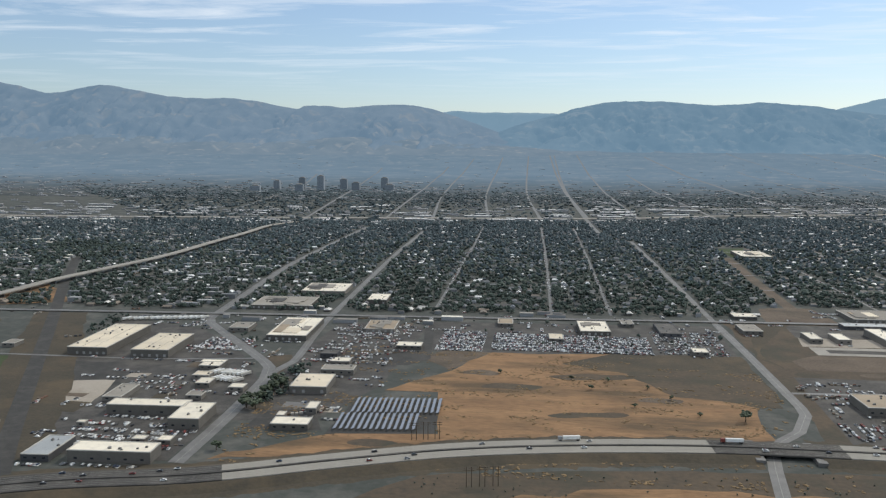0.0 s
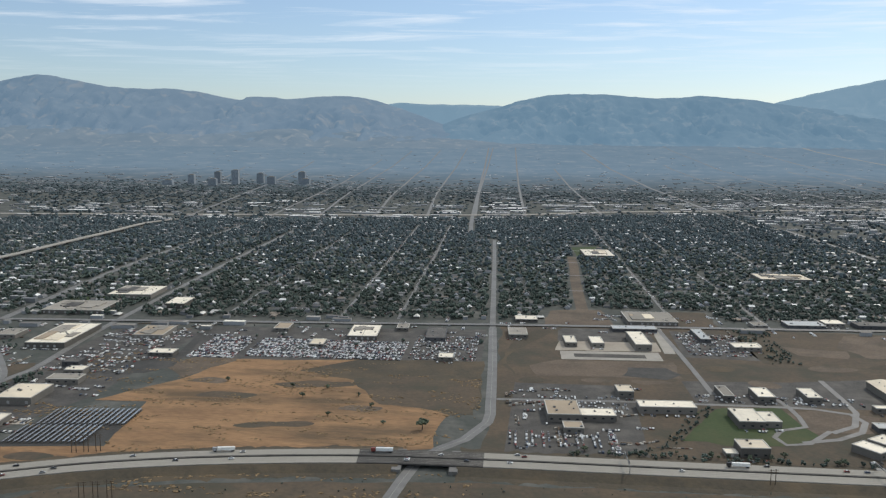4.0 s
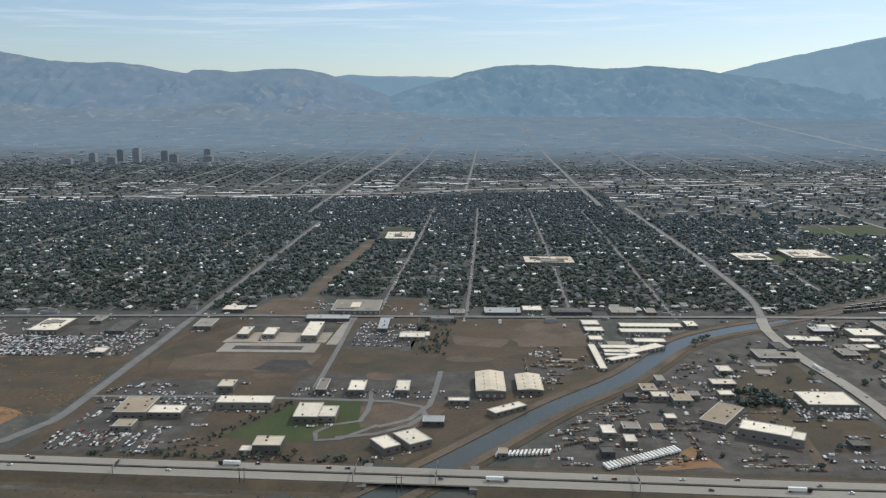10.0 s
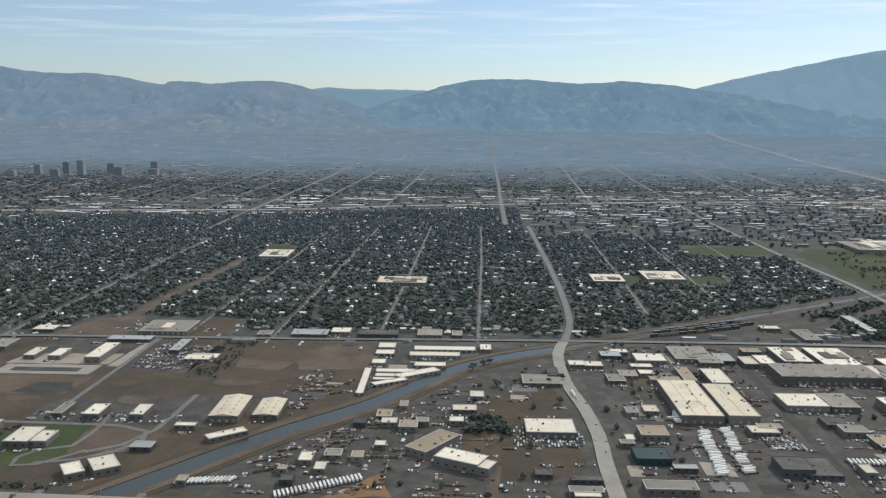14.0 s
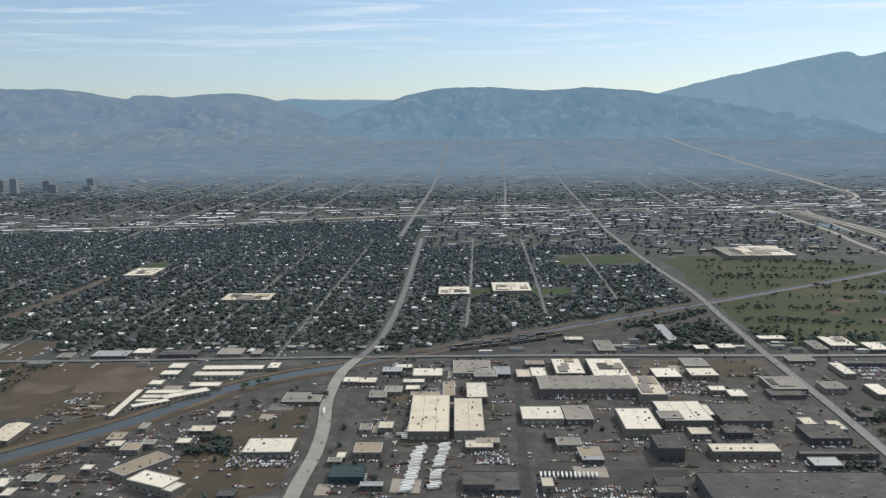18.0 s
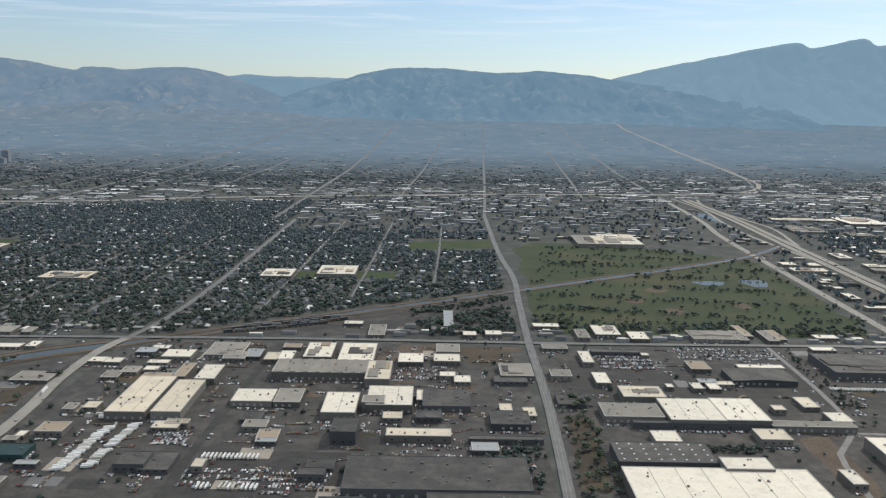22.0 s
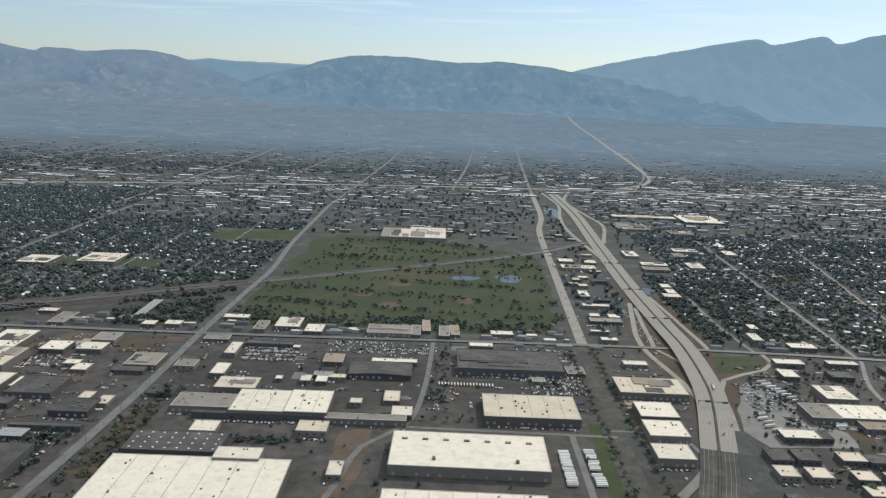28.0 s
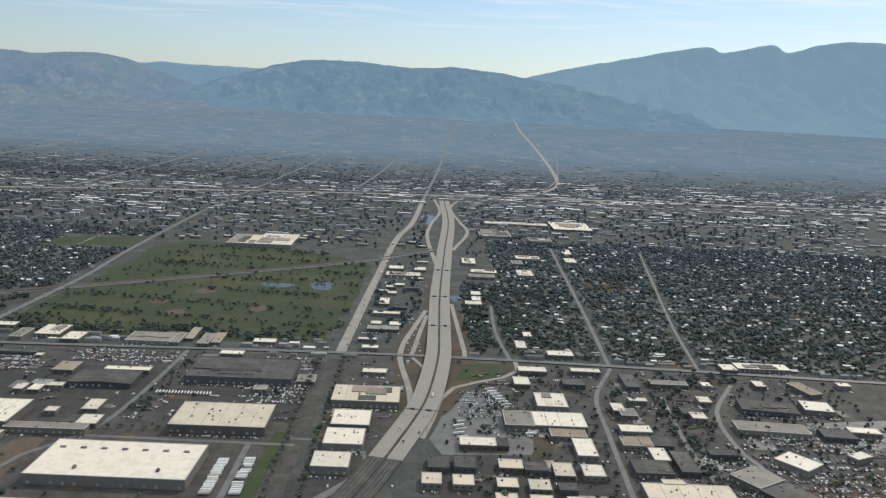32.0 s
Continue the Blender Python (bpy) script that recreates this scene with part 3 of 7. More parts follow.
patch("parking_lot", [(-78, 283), (-39, 288), (-41, 329), (-76, 324)], M_ASPHALT_NEW, "dark gravel bed under solar panels", 0.07, "lot")
patch("field", [(101, 296), (130, 297), (200, 297), (255, 297), (290, 345), (335, 400), (330, 505), (200, 508), (104, 500)], M_BROWN, "dirt and dry grass between new industrial lots", 0.03, "field", 12, 3)
patch("parking_lot", [(108, 298), (160, 298), (165, 385), (112, 385)], M_ASPHALT, "asphalt lot beside a workshop", 0.05, "lot")
patch("parking_lot", [(190, 362), (275, 362), (275, 372), (250, 400), (190, 396)], M_ASPHALT, "asphalt lot among small offices", 0.05, "lot")
patch("lawn", [(172, 316), (220, 319), (222, 333), (198, 354), (188, 352)], M_LAWN, "mown green lawn beside an office", 0.07, "lawn", 6, 1)
patch("field", [(232, 432), (300, 405), (332, 412), (331, 504), (250, 506)], M_BROWN, "vacant brown lot with patches of dry grass", 0.05, "field", 9, 4)
patch("lawn", [(238, 432), (252, 432), (258, 506), (236, 506)], M_SCRUB, "strip of dark weeds", 0.06, "lawn", 8, 2)
patch("pavement", [(136, 429), (188, 431), (188, 448), (136, 446)], M_CONCRETE, "new pale concrete slab", 0.08, "pavement")
patch("lot_strip", [(143, 434), (180, 435), (180, 442), (143, 441)], M_ASPHALT, "asphalt strip on a concrete slab", 0.12, "lot")
patch("pavement", [(191, 446), (197, 446), (199, 507), (193, 507)], M_CONCRETE, "pale concrete drive", 0.08, "pavement")
patch("parking_lot", [(200, 440), (238, 437), (240, 490), (203, 500)], M_ASPHALT, "asphalt equipment yard", 0.06, "lot")
patch("parking_lot", [(-205, 252), (-122, 250), (-124, 345), (-150, 392), (-190, 440), (-250, 462), (-235, 380), (-206, 330)], M_ASPHALT, "large asphalt lot around warehouses", 0.04, "lot")
patch("parking_lot", [(-229, 357), (-199, 356), (-180, 330), (-201, 320)], M_ASPHALT_NEW, "fresh dark asphalt", 0.06, "lot")
patch("field", [(-200, 300), (-179, 303), (-182, 322), (-206, 325)], M_PALE_DIRT, "pale bare gravel lot", 0.06, "field", 6, 2)
patch("parking_lot", [(-118, 292), (-86, 296), (-70, 345), (-66, 470), (-118, 470), (-122, 380)], M_ASPHALT, "asphalt lots around workshops", 0.04, "lot")
patch("parking_lot", [(-62, 408), (95, 416), (96, 490), (-66, 478)], M_ASPHALT, "long vehicle storage lot", 0.04, "lot")
patch("parking_lot", [(295, 296), (442, 296), (436, 500), (420, 482), (382, 446), (346, 390), (318, 356)], M_ASPHALT, "grimy industrial yard by a canal", 0.04, "lot")
patch("field", [(368, 300), (402, 300), (404, 330), (375, 330)], M_DIRT, "dirt lot in an industrial yard", 0.06, "field", 8, 3)
patch("parking_lot", [(450, 296), (690, 300), (690, 520), (448, 516)], M_ASPHALT, "asphalt between warehouses", 0.035, "lot")
patch("parking_lot", [(697, 296), (938, 300), (940, 528), (697, 516)], M_ASPHALT, "asphalt between large warehouses", 0.035, "lot")
patch("field", [(612, 488), (648, 490), (648, 518), (615, 516)], M_DIRT, "brown vacant lot", 0.06, "field", 7, 3)
patch("lawn", [(700, 320), (712, 320), (716, 400), (704, 400)], M_SCRUB, "planted strip beside a street", 0.06, "lawn", 7, 1)
patch("lawn", [(925, 320), (932, 320), (934, 400), (928, 400)], M_LAWN, "green verge by a warehouse", 0.06, "lawn")
patch("lawn", [(852, 330), (860, 330), (862, 390), (855, 390)], M_DIRT, "dry verge by a warehouse", 0.06, "lawn")
patch("parking_lot", [(950, 296), (984, 340), (994, 400), (998, 470), (985, 528), (950, 528)], M_ASPHALT, "asphalt lots along a motorway", 0.035, "lot")
patch("parking_lot", [(1008, 340), (1300, 300), (1300, 515), (1066, 520), (1050, 497), (1018, 470), (1010, 420)], M_ASPHALT, "asphalt among small warehouses", 0.03, "lot")
patch("lawn", [(1021, 488), (1049, 492), (1056, 523), (1027, 521)], M_LAWN, "green triangle inside a motorway ramp", 0.07, "lawn", 5, 1)
patch("golf_course", [(704, 548), (708, 680), (712, 800), (714, 880), (738, 922), (840, 895), (915, 862), (946, 826), (942, 700), (934, 560)], M_GOLF, "green golf course with brown patches", 0.05, "golf course", 20, 10)
patch("lawn", [(172, 806), (196, 808), (198, 880), (170, 872)], M_LAWN, "green school field", 0.06, "lawn", 10, 2)
patch("lawn", [(500, 712), (600, 716), (600, 742), (500, 738)], M_LAWN, "green school field", 0.06, "lawn", 10, 3)
patch("field", [(600, 860), (690, 880), (690, 930), (600, 910)], M_LAWN, "green park field", 0.05, "field", 10, 3)
patch("field", [(130, 508), (172, 512), (168, 556), (136, 550)], M_DIRT, "brown vacant lot", 0.05, "field", 8, 3)
patch("field", [(205, 512), (235, 514), (235, 556), (206, 552)], M_BROWN, "brown vacant lot", 0.05, "field", 8, 3)
patch("field", [(-420, 380), (-250, 330), (-205, 250), (-300, 200), (-500, 260)], M_SCRUB, "dark weedy ground beside a railway", 0.03, "field", 15, 6)
patch("field", [(-500, 30), (-150, 150), (60, 205), (120, 262), (60, 262), (-40, 235), (-120, 195), (-300, 120)], M_SCRUB, "weedy slope below a motorway", 0.02, "field", 15, 6)
patch("field", [(-90, 180), (60, 205), (90, 250), (30, 250), (-50, 222)], M_DRY, "dry grass below a motorway", 0.05, "field", 9, 4)
for cx, cy, w, d in ((1000, 1170, 9, 50), (870, 722, 14, 10), (910, 726, 11, 18), (1027, 700, 5, 14), (1004, 1120, 5, 12)):
    patch("pond", [(cx + w * (1 + 0.2 * math.sin(3 * a)) * math.cos(a), cy + d * (1 + 0.15 * math.cos(2 * a)) * math.sin(a)) for a in [i * math.pi / 12 for i in range(24)]], M_WATER, "still grey-blue pond", 0.1, "pond")

patch("field", [(122, 398), (190, 400), (192, 428), (134, 428), (118, 415)], M_DIRT, "graded dirt beside a new slab", 0.06, "field", 7, 3)
patch("field", [(134, 447), (190, 450), (190, 470), (136, 468)], M_PALE_DIRT, "pale graded construction ground", 0.06, "field", 7, 2)
patch("parking_lot", [(136, 468), (190, 470), (190, 502), (138, 500)], M_ASPHALT, "asphalt around new buildings", 0.05, "lot")
patch("parking_lot", [(240, 372), (283, 372), (320, 405), (318, 416), (242, 400)], M_ASPHALT, "asphalt around metal buildings", 0.055, "lot")
patch("field", [(222, 330), (252, 332), (262, 352), (240, 360), (222, 352)], M_DIRT, "round dirt lot inside a road loop", 0.06, "field", 5, 1)

rf = random.Random(77)
patch("field", [(392, 322), (420, 314), (438, 330), (434, 400), (432, 446), (404, 420), (386, 372)], M_SCRUB, "dark weedy mounds beside an industrial yard", 0.055, "field", 7, 3)
for cx, cy, w, d, m_ in ((-14, 352, 13, 4.5, M_BROWN), (22, 372, 20, 4.5, M_BROWN), (-30, 372, 10, 4, M_DIRT), (18, 318, 16, 4, M_BROWN), (48, 340, 9, 4, M_DIRT), (-60, 276, 9, 3.5, M_BROWN)):
    patch("field", [(cx + w * math.cos(a), cy + d * math.sin(a) + .12 * w * math.cos(a)) for a in [i * math.pi / 12 for i in range(24)]], m_, "brown swathe of weeds in dry grass", .075, "field", 1.5, 2.6)
patch("field", [(20, 215), (1000, 215), (1000, 262), (300, 268), (100, 270), (20, 262), (-40, 250), (-60, 225)], M_BROWN, "brown weedy ground below a motorway", 0.034, "field", 12, 3)
for cx, cy, w, d, m_ in ((150, 412, 13, 5, M_DIRT), (120, 390, 7, 5, M_SCRUB), (176, 392, 10, 4, M_DIRT), (212, 420, 9, 5, M_SCRUB), (150, 392, 8, 3.5, M_DIRT), (228, 395, 7, 6, M_DIRT), (270, 425, 12, 5, M_DIRT), (300, 430, 12, 5, M_SCRUB)):
    patch("field", [(cx + w * math.cos(a), cy + d * math.sin(a)) for a in [i * math.pi / 12 for i in range(24)]], m_, "scraped patch of bare ground", .088, "field", 1.5, 3.0)
patch("lawn", [(177, 321), (191, 353), (200, 357), (224, 361), (226, 338), (229, 326), (212, 315), (190, 313)], M_LAWN, "mown green lawn beside an office", 0.075, "lawn", 5, 1)
patch("hedge_strip", [(150, 299), (155, 299), (171, 309), (182, 331), (198, 357), (193, 358), (177, 333), (167, 312)], M_SCRUB, "dark weedy ditch beside a lawn", 0.085, "field", 4, 1)
patch("field", [(54, 347), (36, 382), (78, 394), (97, 384), (95, 337)], M_BROWN, "grey-brown disked ground at a field's edge", 0.065, "field", 6, 3)
patch("field", [(112, 396), (107, 429), (122, 463), (140, 500), (131, 506), (113, 470), (104, 420)], M_SCRUB, "green-grey weeds beside an avenue", 0.085, "field", 6, 2)
patch("field", [(164, 402), (168, 416), (186, 418), (192, 406), (183, 397)], M_ASPHALT_NEW, "dark mound of spread soil", 0.1, "field", 4, 2)
patch("field", [(301, 499), (335, 503), (331, 452), (296, 448), (288, 470)], M_DIRT, "brown dry ground on a vacant lot", 0.07, "field", 7, 4)
patch("field", [(258, 470), (290, 462), (286, 445), (262, 450)], M_DIRT, "bare brown ground on a vacant lot", 0.075, "field", 6, 3)
patch("field", [(339, 297), (349, 310), (357, 320), (363, 300)], M_DRY, "dry grass corner of a yard", 0.085, "field", 5, 2)
patch("parking_lot", [(361, 326), (378, 333), (400, 318), (396, 296), (362, 296)], M_ASPHALT, "packed gravel yard", 0.08, "lot", 6, 1)
patch("field", [(660, 479), (652, 509), (668, 518), (684, 508), (684, 478)], M_BROWN, "brown dry vacant lot by a corner", 0.075, "field", 6, 3)
patch("field", [(807, 378), (822, 383), (822, 345), (816, 312), (808, 312)], M_DIRT, "dirt strip between warehouses", 0.075, "field", 7, 2)
patch("parking_lot", [(938, 357), (950, 350), (966, 380), (980, 388), (976, 361), (958, 330), (935, 322)], M_ASPHALT_NEW, "graded dark lot by a ramp", 0.075, "lot", 7, 1)
patch("parking_lot", [(1020, 460), (1034, 475), (1043, 444), (1058, 403), (1064, 388), (1056, 383), (1012, 380), (1006, 399)], M_STREET, "pale gravel truck yard beside a motorway", 0.06, "lot", 8, 1)
patch("parking_lot", [(711, 490), (705, 412), (852, 412), (852, 490)], M_ASPHALT_NEW, "dark asphalt truck yard", 0.05, "lot", 8, 1)
patch("parking_lot", [(862, 412), (932, 412), (934, 458), (862, 456)], M_ASPHALT_NEW, "dark asphalt truck yard", 0.05, "lot", 8, 1)
patch("parking_lot", [(460, 318), (514, 318), (512, 384), (470, 386), (460, 350)], M_ASPHALT, "worn asphalt trailer yard", 0.05, "lot", 8, 1)
patch("parking_lot", [(540, 308), (604, 308), (606, 352), (542, 352)], M_ASPHALT_NEW, "dark asphalt bus yard", 0.052, "lot", 8, 1)
patch("parking_lot", [(608, 533), (596, 566), (632, 573), (642, 533)], M_ASPHALT_NEW, "dark storage yard beside a railway", 0.06, "lot", 8, 1)
patch("field", [(470, 534), (540, 574), (600, 608), (668, 662), (690, 660), (690, 540), (560, 534)], M_ASPHALT, "dark ballast ground between railway and street", 0.045, "field", 9, 3)
for cx, cy in ((812, 618), (816, 690), (790, 650), (870, 640)):
    patch("field", [(cx + rf.uniform(6, 10) * math.cos(a), cy + rf.uniform(7, 12) * math.sin(a)) for a in [i * math.pi / 8 for i in range(16)]], M_DIRT, "bare brown patch on a golf course", 0.07, "field", 4, 2)
patch("field", [(100, 246), (150, 250), (240, 252), (330, 262), (330, 244), (200, 230), (110, 232)], M_DRY, "dry grass below a motorway", 0.045, "field", 9, 4)
patch("lawn", [(-196, 520), (-150, 520), (-150, 560), (-196, 556)], M_LAWN, "green park field", 0.06, "lawn", 8, 2)

# ---------------------------------------------------------------- canal
CANAL = [(-80, -160), (60, 40), (130, 130), (190, 205), (228, 250), (256, 286), (280, 319), (307, 357), (344, 400), (379, 455), (408, 483), (440, 503), (489, 536), (543, 573), (633, 634), (741, 707), (853, 784), (945, 855), (1010, 930)]
CANAL_NEAR, CANAL_FAR = CANAL[:12], CANAL[11:]
line = smooth_line(CANAL_NEAR, 6)
water = tagged(new("water", mesh_of("water", ribbon(line, 0.12, 0, 10.6), M_WATER)), "slow grey-blue canal water", "water", "", "structure")
for s in (-1, 1):
    tagged(new("canal_bank", mesh_of("canal_bank", ribbon(line, 0.35, s * 7.3, 4.0, 0.4), M_DIRT)), "bare dirt canal bank with a track", "bank", "", "structure")
    tagged(new("canal_bank", mesh_of("canal_bank", ribbon(line, 0.2, s * 10.7, 2.8, 0.2), M_SCRUB)), "weedy canal bank", "bank", "", "structure")
line = smooth_line(CANAL_FAR, 10)
tagged(new("water", mesh_of("water", ribbon(line, 0.12, 0, 5.2), M_WATER)), "narrow canal between dirt banks", "water", "", "structure")
for s in (-1, 1):
    tagged(new("canal_bank", mesh_of("canal_bank", ribbon(line, 0.3, s * 4.8, 4.2, 0.3), M_DIRT)), "dirt bank along a narrow canal", "bank", "", "structure")

# ---------------------------------------------------------------- roads
CORRIDORS = [(CANAL_NEAR, 15.0), (CANAL_FAR, 9.5)]


def street(name, pts, width, material, label, lines=0, z=0.1, clear=None, thick=0.0):
    CORRIDORS.append(([p[:2] for p in pts], width / 2 + (1.6 if clear is None else clear)))
    return road(name, pts, width, material, label, z, 12.0, lines, thick=thick)


street("street", [(-118.5, 249), (-119.4, 294), (-122.6, 348), (-127, 367), (-148, 397), (-184, 444), (-197, 466), (-201, 500), (-212, 610), (-220, 722), (-224, 1027)], 5.6, M_STREET, "pale curving avenue", 1)
street("street", [(-123, 356), (-119, 379), (-125, 439), (-130, 511), (-142, 775), (-147, 985)], 4.2, M_STREET, "grey side street", 1, 0.13)
VIADUCT = [(-376, 450, 3), (-362, 511, 3), (-360, 567, 3), (-350, 638, 3), (-340, 712, 3), (-340, 817, 3), (-339, 913, 3), (-344, 1005, 2), (-330, 1070, 1)]
viaduct = street("road", VIADUCT, 7.5, M_CONCRETE, "pale elevated concrete motorway", 1, 0.3, 5.0, 0.7)
for p in smooth_line(VIADUCT, 22)[1:-3]:
    bm = bmesh.new(); box(bm, p.x - 2.2, p.y - .6, 0, p.x + 2.2, p.y + .6, p.z - .3)
    part("pier", bm, M_STREET, viaduct)
patch("field", [(-372, 500), (-364, 568), (-306, 505), (-345, 488)], M_DRY, "dry grass under a raised motorway", 0.05, "field", 9, 4)
patch("field", [(-310, 470), (-262, 372), (-222, 300), (-192, 245), (-163, 245), (-190, 304), (-226, 373), (-278, 472)], M_SCRUB, "dark weedy strip along a railway", 0.112, "field", 9, 3)
patch("lawn", [(-268, 368), (-253, 370), (-233, 332), (-246, 325)], M_LAWN, "green field beside a railway", 0.06, "lawn", 7, 2)
street("street", [(-330, 371), (-230, 372), (-198, 372), (-166, 376), (-140, 381)], 2.2, M_STREET, "narrow cross street by warehouses", 0, 0.2, 0.3)
patch("lawn", [(-136, 385), (-124, 391), (-119, 377), (-119, 355), (-129, 368)], M_BROWN, "dry grass wedge at a street junction", 0.09, "lawn", 5, 1)
patch("parking_lot", [(-229, 363), (-197, 365), (-197, 338), (-213, 333)], M_ASPHALT_NEW, "fresh dark asphalt lot", 0.095, "lot")
patch("field", [(-213, 330), (-187, 337), (-182, 323), (-182, 304), (-193, 305)], M_PALE_DIRT, "pale bare gravel lot", 0.1, "field", 6, 2)
patch("parking_lot", [(-106, 378), (-108, 408), (-61, 408), (-70, 480), (-64, 481), (-55, 393), (-64, 380)], M_ASPHALT_NEW, "dark fresh asphalt lot and lane", 0.085, "lot")
patch("parking_lot", [(-109, 285), (-108, 303), (-90, 312), (-80, 286)], M_ASPHALT_NEW, "asphalt forecourt", 0.085, "lot")
street("railway", [(-150, 200), (-182, 255), (-220, 325), (-292, 459), (-355, 574), (-420, 700)], 7, M_ASPHALT_NEW, "dark railway bed", 0, 0.16)
street("street", [(70, 240), (77, 282), (84, 298), (93, 309), (101, 329), (101.6, 354), (100.8, 419), (99, 495)], 4.6, M_STREET, "straight grey avenue beside a dry field", 1)
street("street", [(99, 495), (94.5, 740), (90.5, 920)], 3.6, M_STREET, "straight grey avenue among houses", 0)
street("street", [(61, 985), (52, 1250), (30, 2200), (2, 3740)], 5.2, M_STREET, "straight grey avenue running to the mountains", 0, 0.2)
street("street", [(446, 290), (445.5, 335), (446.5, 365), (444, 400), (438.8, 440), (438.8, 491), (445.4, 522)], 6.4, M_CONCRETE, "pale concrete avenue between industrial yards", 2, 0.5)
street("street", [(445.4, 522), (453, 572), (455, 706), (449, 1000), (447, 1070)], 4.8, M_STREET, "straight grey avenue among houses", 1, 0.52)
street("street", [(419, 1075), (416, 1500), (415, 1914), (395, 3600)], 6, M_STREET, "straight grey avenue running to the mountains", 0, 0.3)
street("street", [(692, 280), (694, 314), (697, 411), (697, 485), (697, 545), (699, 642), (701, 727), (694, 869), (690, 1136)], 5, M_STREET, "wide grey avenue beside a golf course", 2, 0.48)
street("street", [(690, 1136), (701, 1429), (735, 2500), (780, 3900)], 4.2, M_STREET, "straight grey avenue running to the mountains", 0, 0.46)
street("street", [(938, 280), (939.6, 321), (942, 440), (946, 534)], 7, M_ASPHALT, "dark asphalt avenue beside warehouses", 0, 0.12)
street("street", [(946, 534), (954.6, 765), (964, 989), (980, 1131), (991.5, 1392)], 7, M_CONCRETE, "wide pale avenue with traffic", 2, 0.14)
street("street", [(991.5, 1392), (1040, 2400), (1110, 4000)], 5, M_STREET, "straight grey avenue running to the mountains", 0, 0.14)
street("street", [(-620, 455), (-400, 468), (-138, 485), (101, 502), (200, 507), (300, 511.5), (358, 515.5), (440, 520), (573, 525), (732, 526), (941, 533.5), (1057, 532), (1200, 523), (1450, 505), (1800, 480)], 4.6, M_STREET, "grey cross street along the industrial district", 1, 0.56)
street("street", [(1124, 524), (1104, 469), (1100, 417), (1096, 342), (1092, 296)], 2.6, M_STREET, "winding side street among warehouses", 0, 0.15)
street("street", [(1195, 500), (1170, 452), (1164, 409), (1168, 377), (1190, 330)], 2.6, M_STREET, "winding side street among warehouses", 0, 0.15)
street("street", [(1144, 470), (1138, 401), (1139, 359), (1144, 310)], 2.4, M_STREET, "tree-lined lane among warehouses", 0, 0.15, 0.3)
street("street", [(1124, 528), (1132, 669), (1146, 972)], 2.8, M_STREET, "tree-lined street", 0, 0.15)
street("street", [(1183, 528), (1198, 644), (1224, 802), (1250, 960)], 2.2, M_STREET, "tree-lined street", 0, 0.15)
street("street", [(1059, 531), (1054, 600), (1056, 680)], 2.6, M_STREET, "short street beside a motorway", 0, 0.15)
patch("field", [(1154, 788), (1181, 811), (1212, 800), (1194, 756), (1155, 756)], M_BROWN, "brown vacant ground", 0.06, "field", 8, 4)
patch("field", [(1159, 546), (1175, 560), (1174, 535), (1158, 533)], M_DRY, "dry grass lot by a street", 0.06, "field", 6, 2)
patch("field", [(1056, 376), (1060, 404), (1070, 404), (1066, 377)], M_BROWN, "brown weedy lot", 0.09, "field", 6, 2)
patch("field", [(1183, 359), (1206, 372), (1226, 374), (1214, 352), (1184, 349)], M_BROWN, "brown weedy lot", 0.09, "field", 6, 2)
patch("parking_lot", [(1178, 436), (1204, 440), (1214, 404), (1176, 401)], M_ASPHALT_NEW, "dark asphalt car park", 0.07, "lot")
patch("parking_lot", [(1216, 440), (1271, 450), (1262, 408), (1220, 404)], M_STREET, "pale asphalt car park", 0.07, "lot")
patch("parking_lot", [(1010, 322), (1090, 322), (1092, 374), (1012, 376)], M_ASPHALT_NEW, "dark asphalt lanes between small warehouses", 0.05, "lot")
street("street", [(806, 296), (812, 322), (819, 362), (838, 390), (845, 440), (848, 527)], 2.8, M_STREET, "service street between warehouses", 0, 0.15)
street("street", [(838, 386), (888, 385), (940, 384)], 2.6, M_STREET, "service street between warehouses", 0, 0.15)
street("street", [(104, 359), (149, 361.5), (200, 361.5), (238, 360.5), (251, 355), (253, 345), (247, 333), (235, 324), (220, 319)], 2.6, M_STREET, "new access road with a turning loop", 0, 0.12)
street("street", [(538, 296), (538, 370), (540, 447), (542, 518)], 4.2, M_ASPHALT_NEW, "dark asphalt street between yards", 0, 0.14)
street("street", [(235, 333), (222, 318), (213, 316), (211, 324), (216, 332), (227, 337), (228, 362), (226, 374)], 2.2, M_STREET, "narrow drive round a lawn", 0, 0.15, 0.2)
street("street", [(235, 331), (247, 340), (254, 357), (255, 372), (256, 404)], 2.6, M_STREET, "narrow access street with pale kerbs", 0, 0.16, 0.3)
street("street", [(918, 384), (918, 320), (916, 296)], 3.0, M_STREET, "truck lane beside a warehouse", 0, 0.12, 0.2)
street("street", [(936, 392), (962, 390), (974, 380), (977, 364), (964, 338), (946, 312)], 2.2, M_STREET, "curving lane along a ramp", 0, 0.13, 0.2)
for o_ in (0, 4.5, 9, 14):
    street("railway", [(470, 524 + o_ * .4), (542, 553 + o_), (609, 590 + o_), (667, 634 + o_), (690, 660 + o_ * 1.3)], 1.5, M_ASPHALT_NEW if o_ % 9 else M_DIRT, "dark railway track beside a canal", 0, 0.18, 0.3)
street("street", [(200, 376), (199, 440), (197, 506)], 2.6, M_STREET, "access road", 0, 0.14)
street("street", [(155, 520), (156, 538), (160, 661), (164, 735), (166, 800)], 8, M_DIRT, "bare dirt corridor through houses", 0, 0.1)
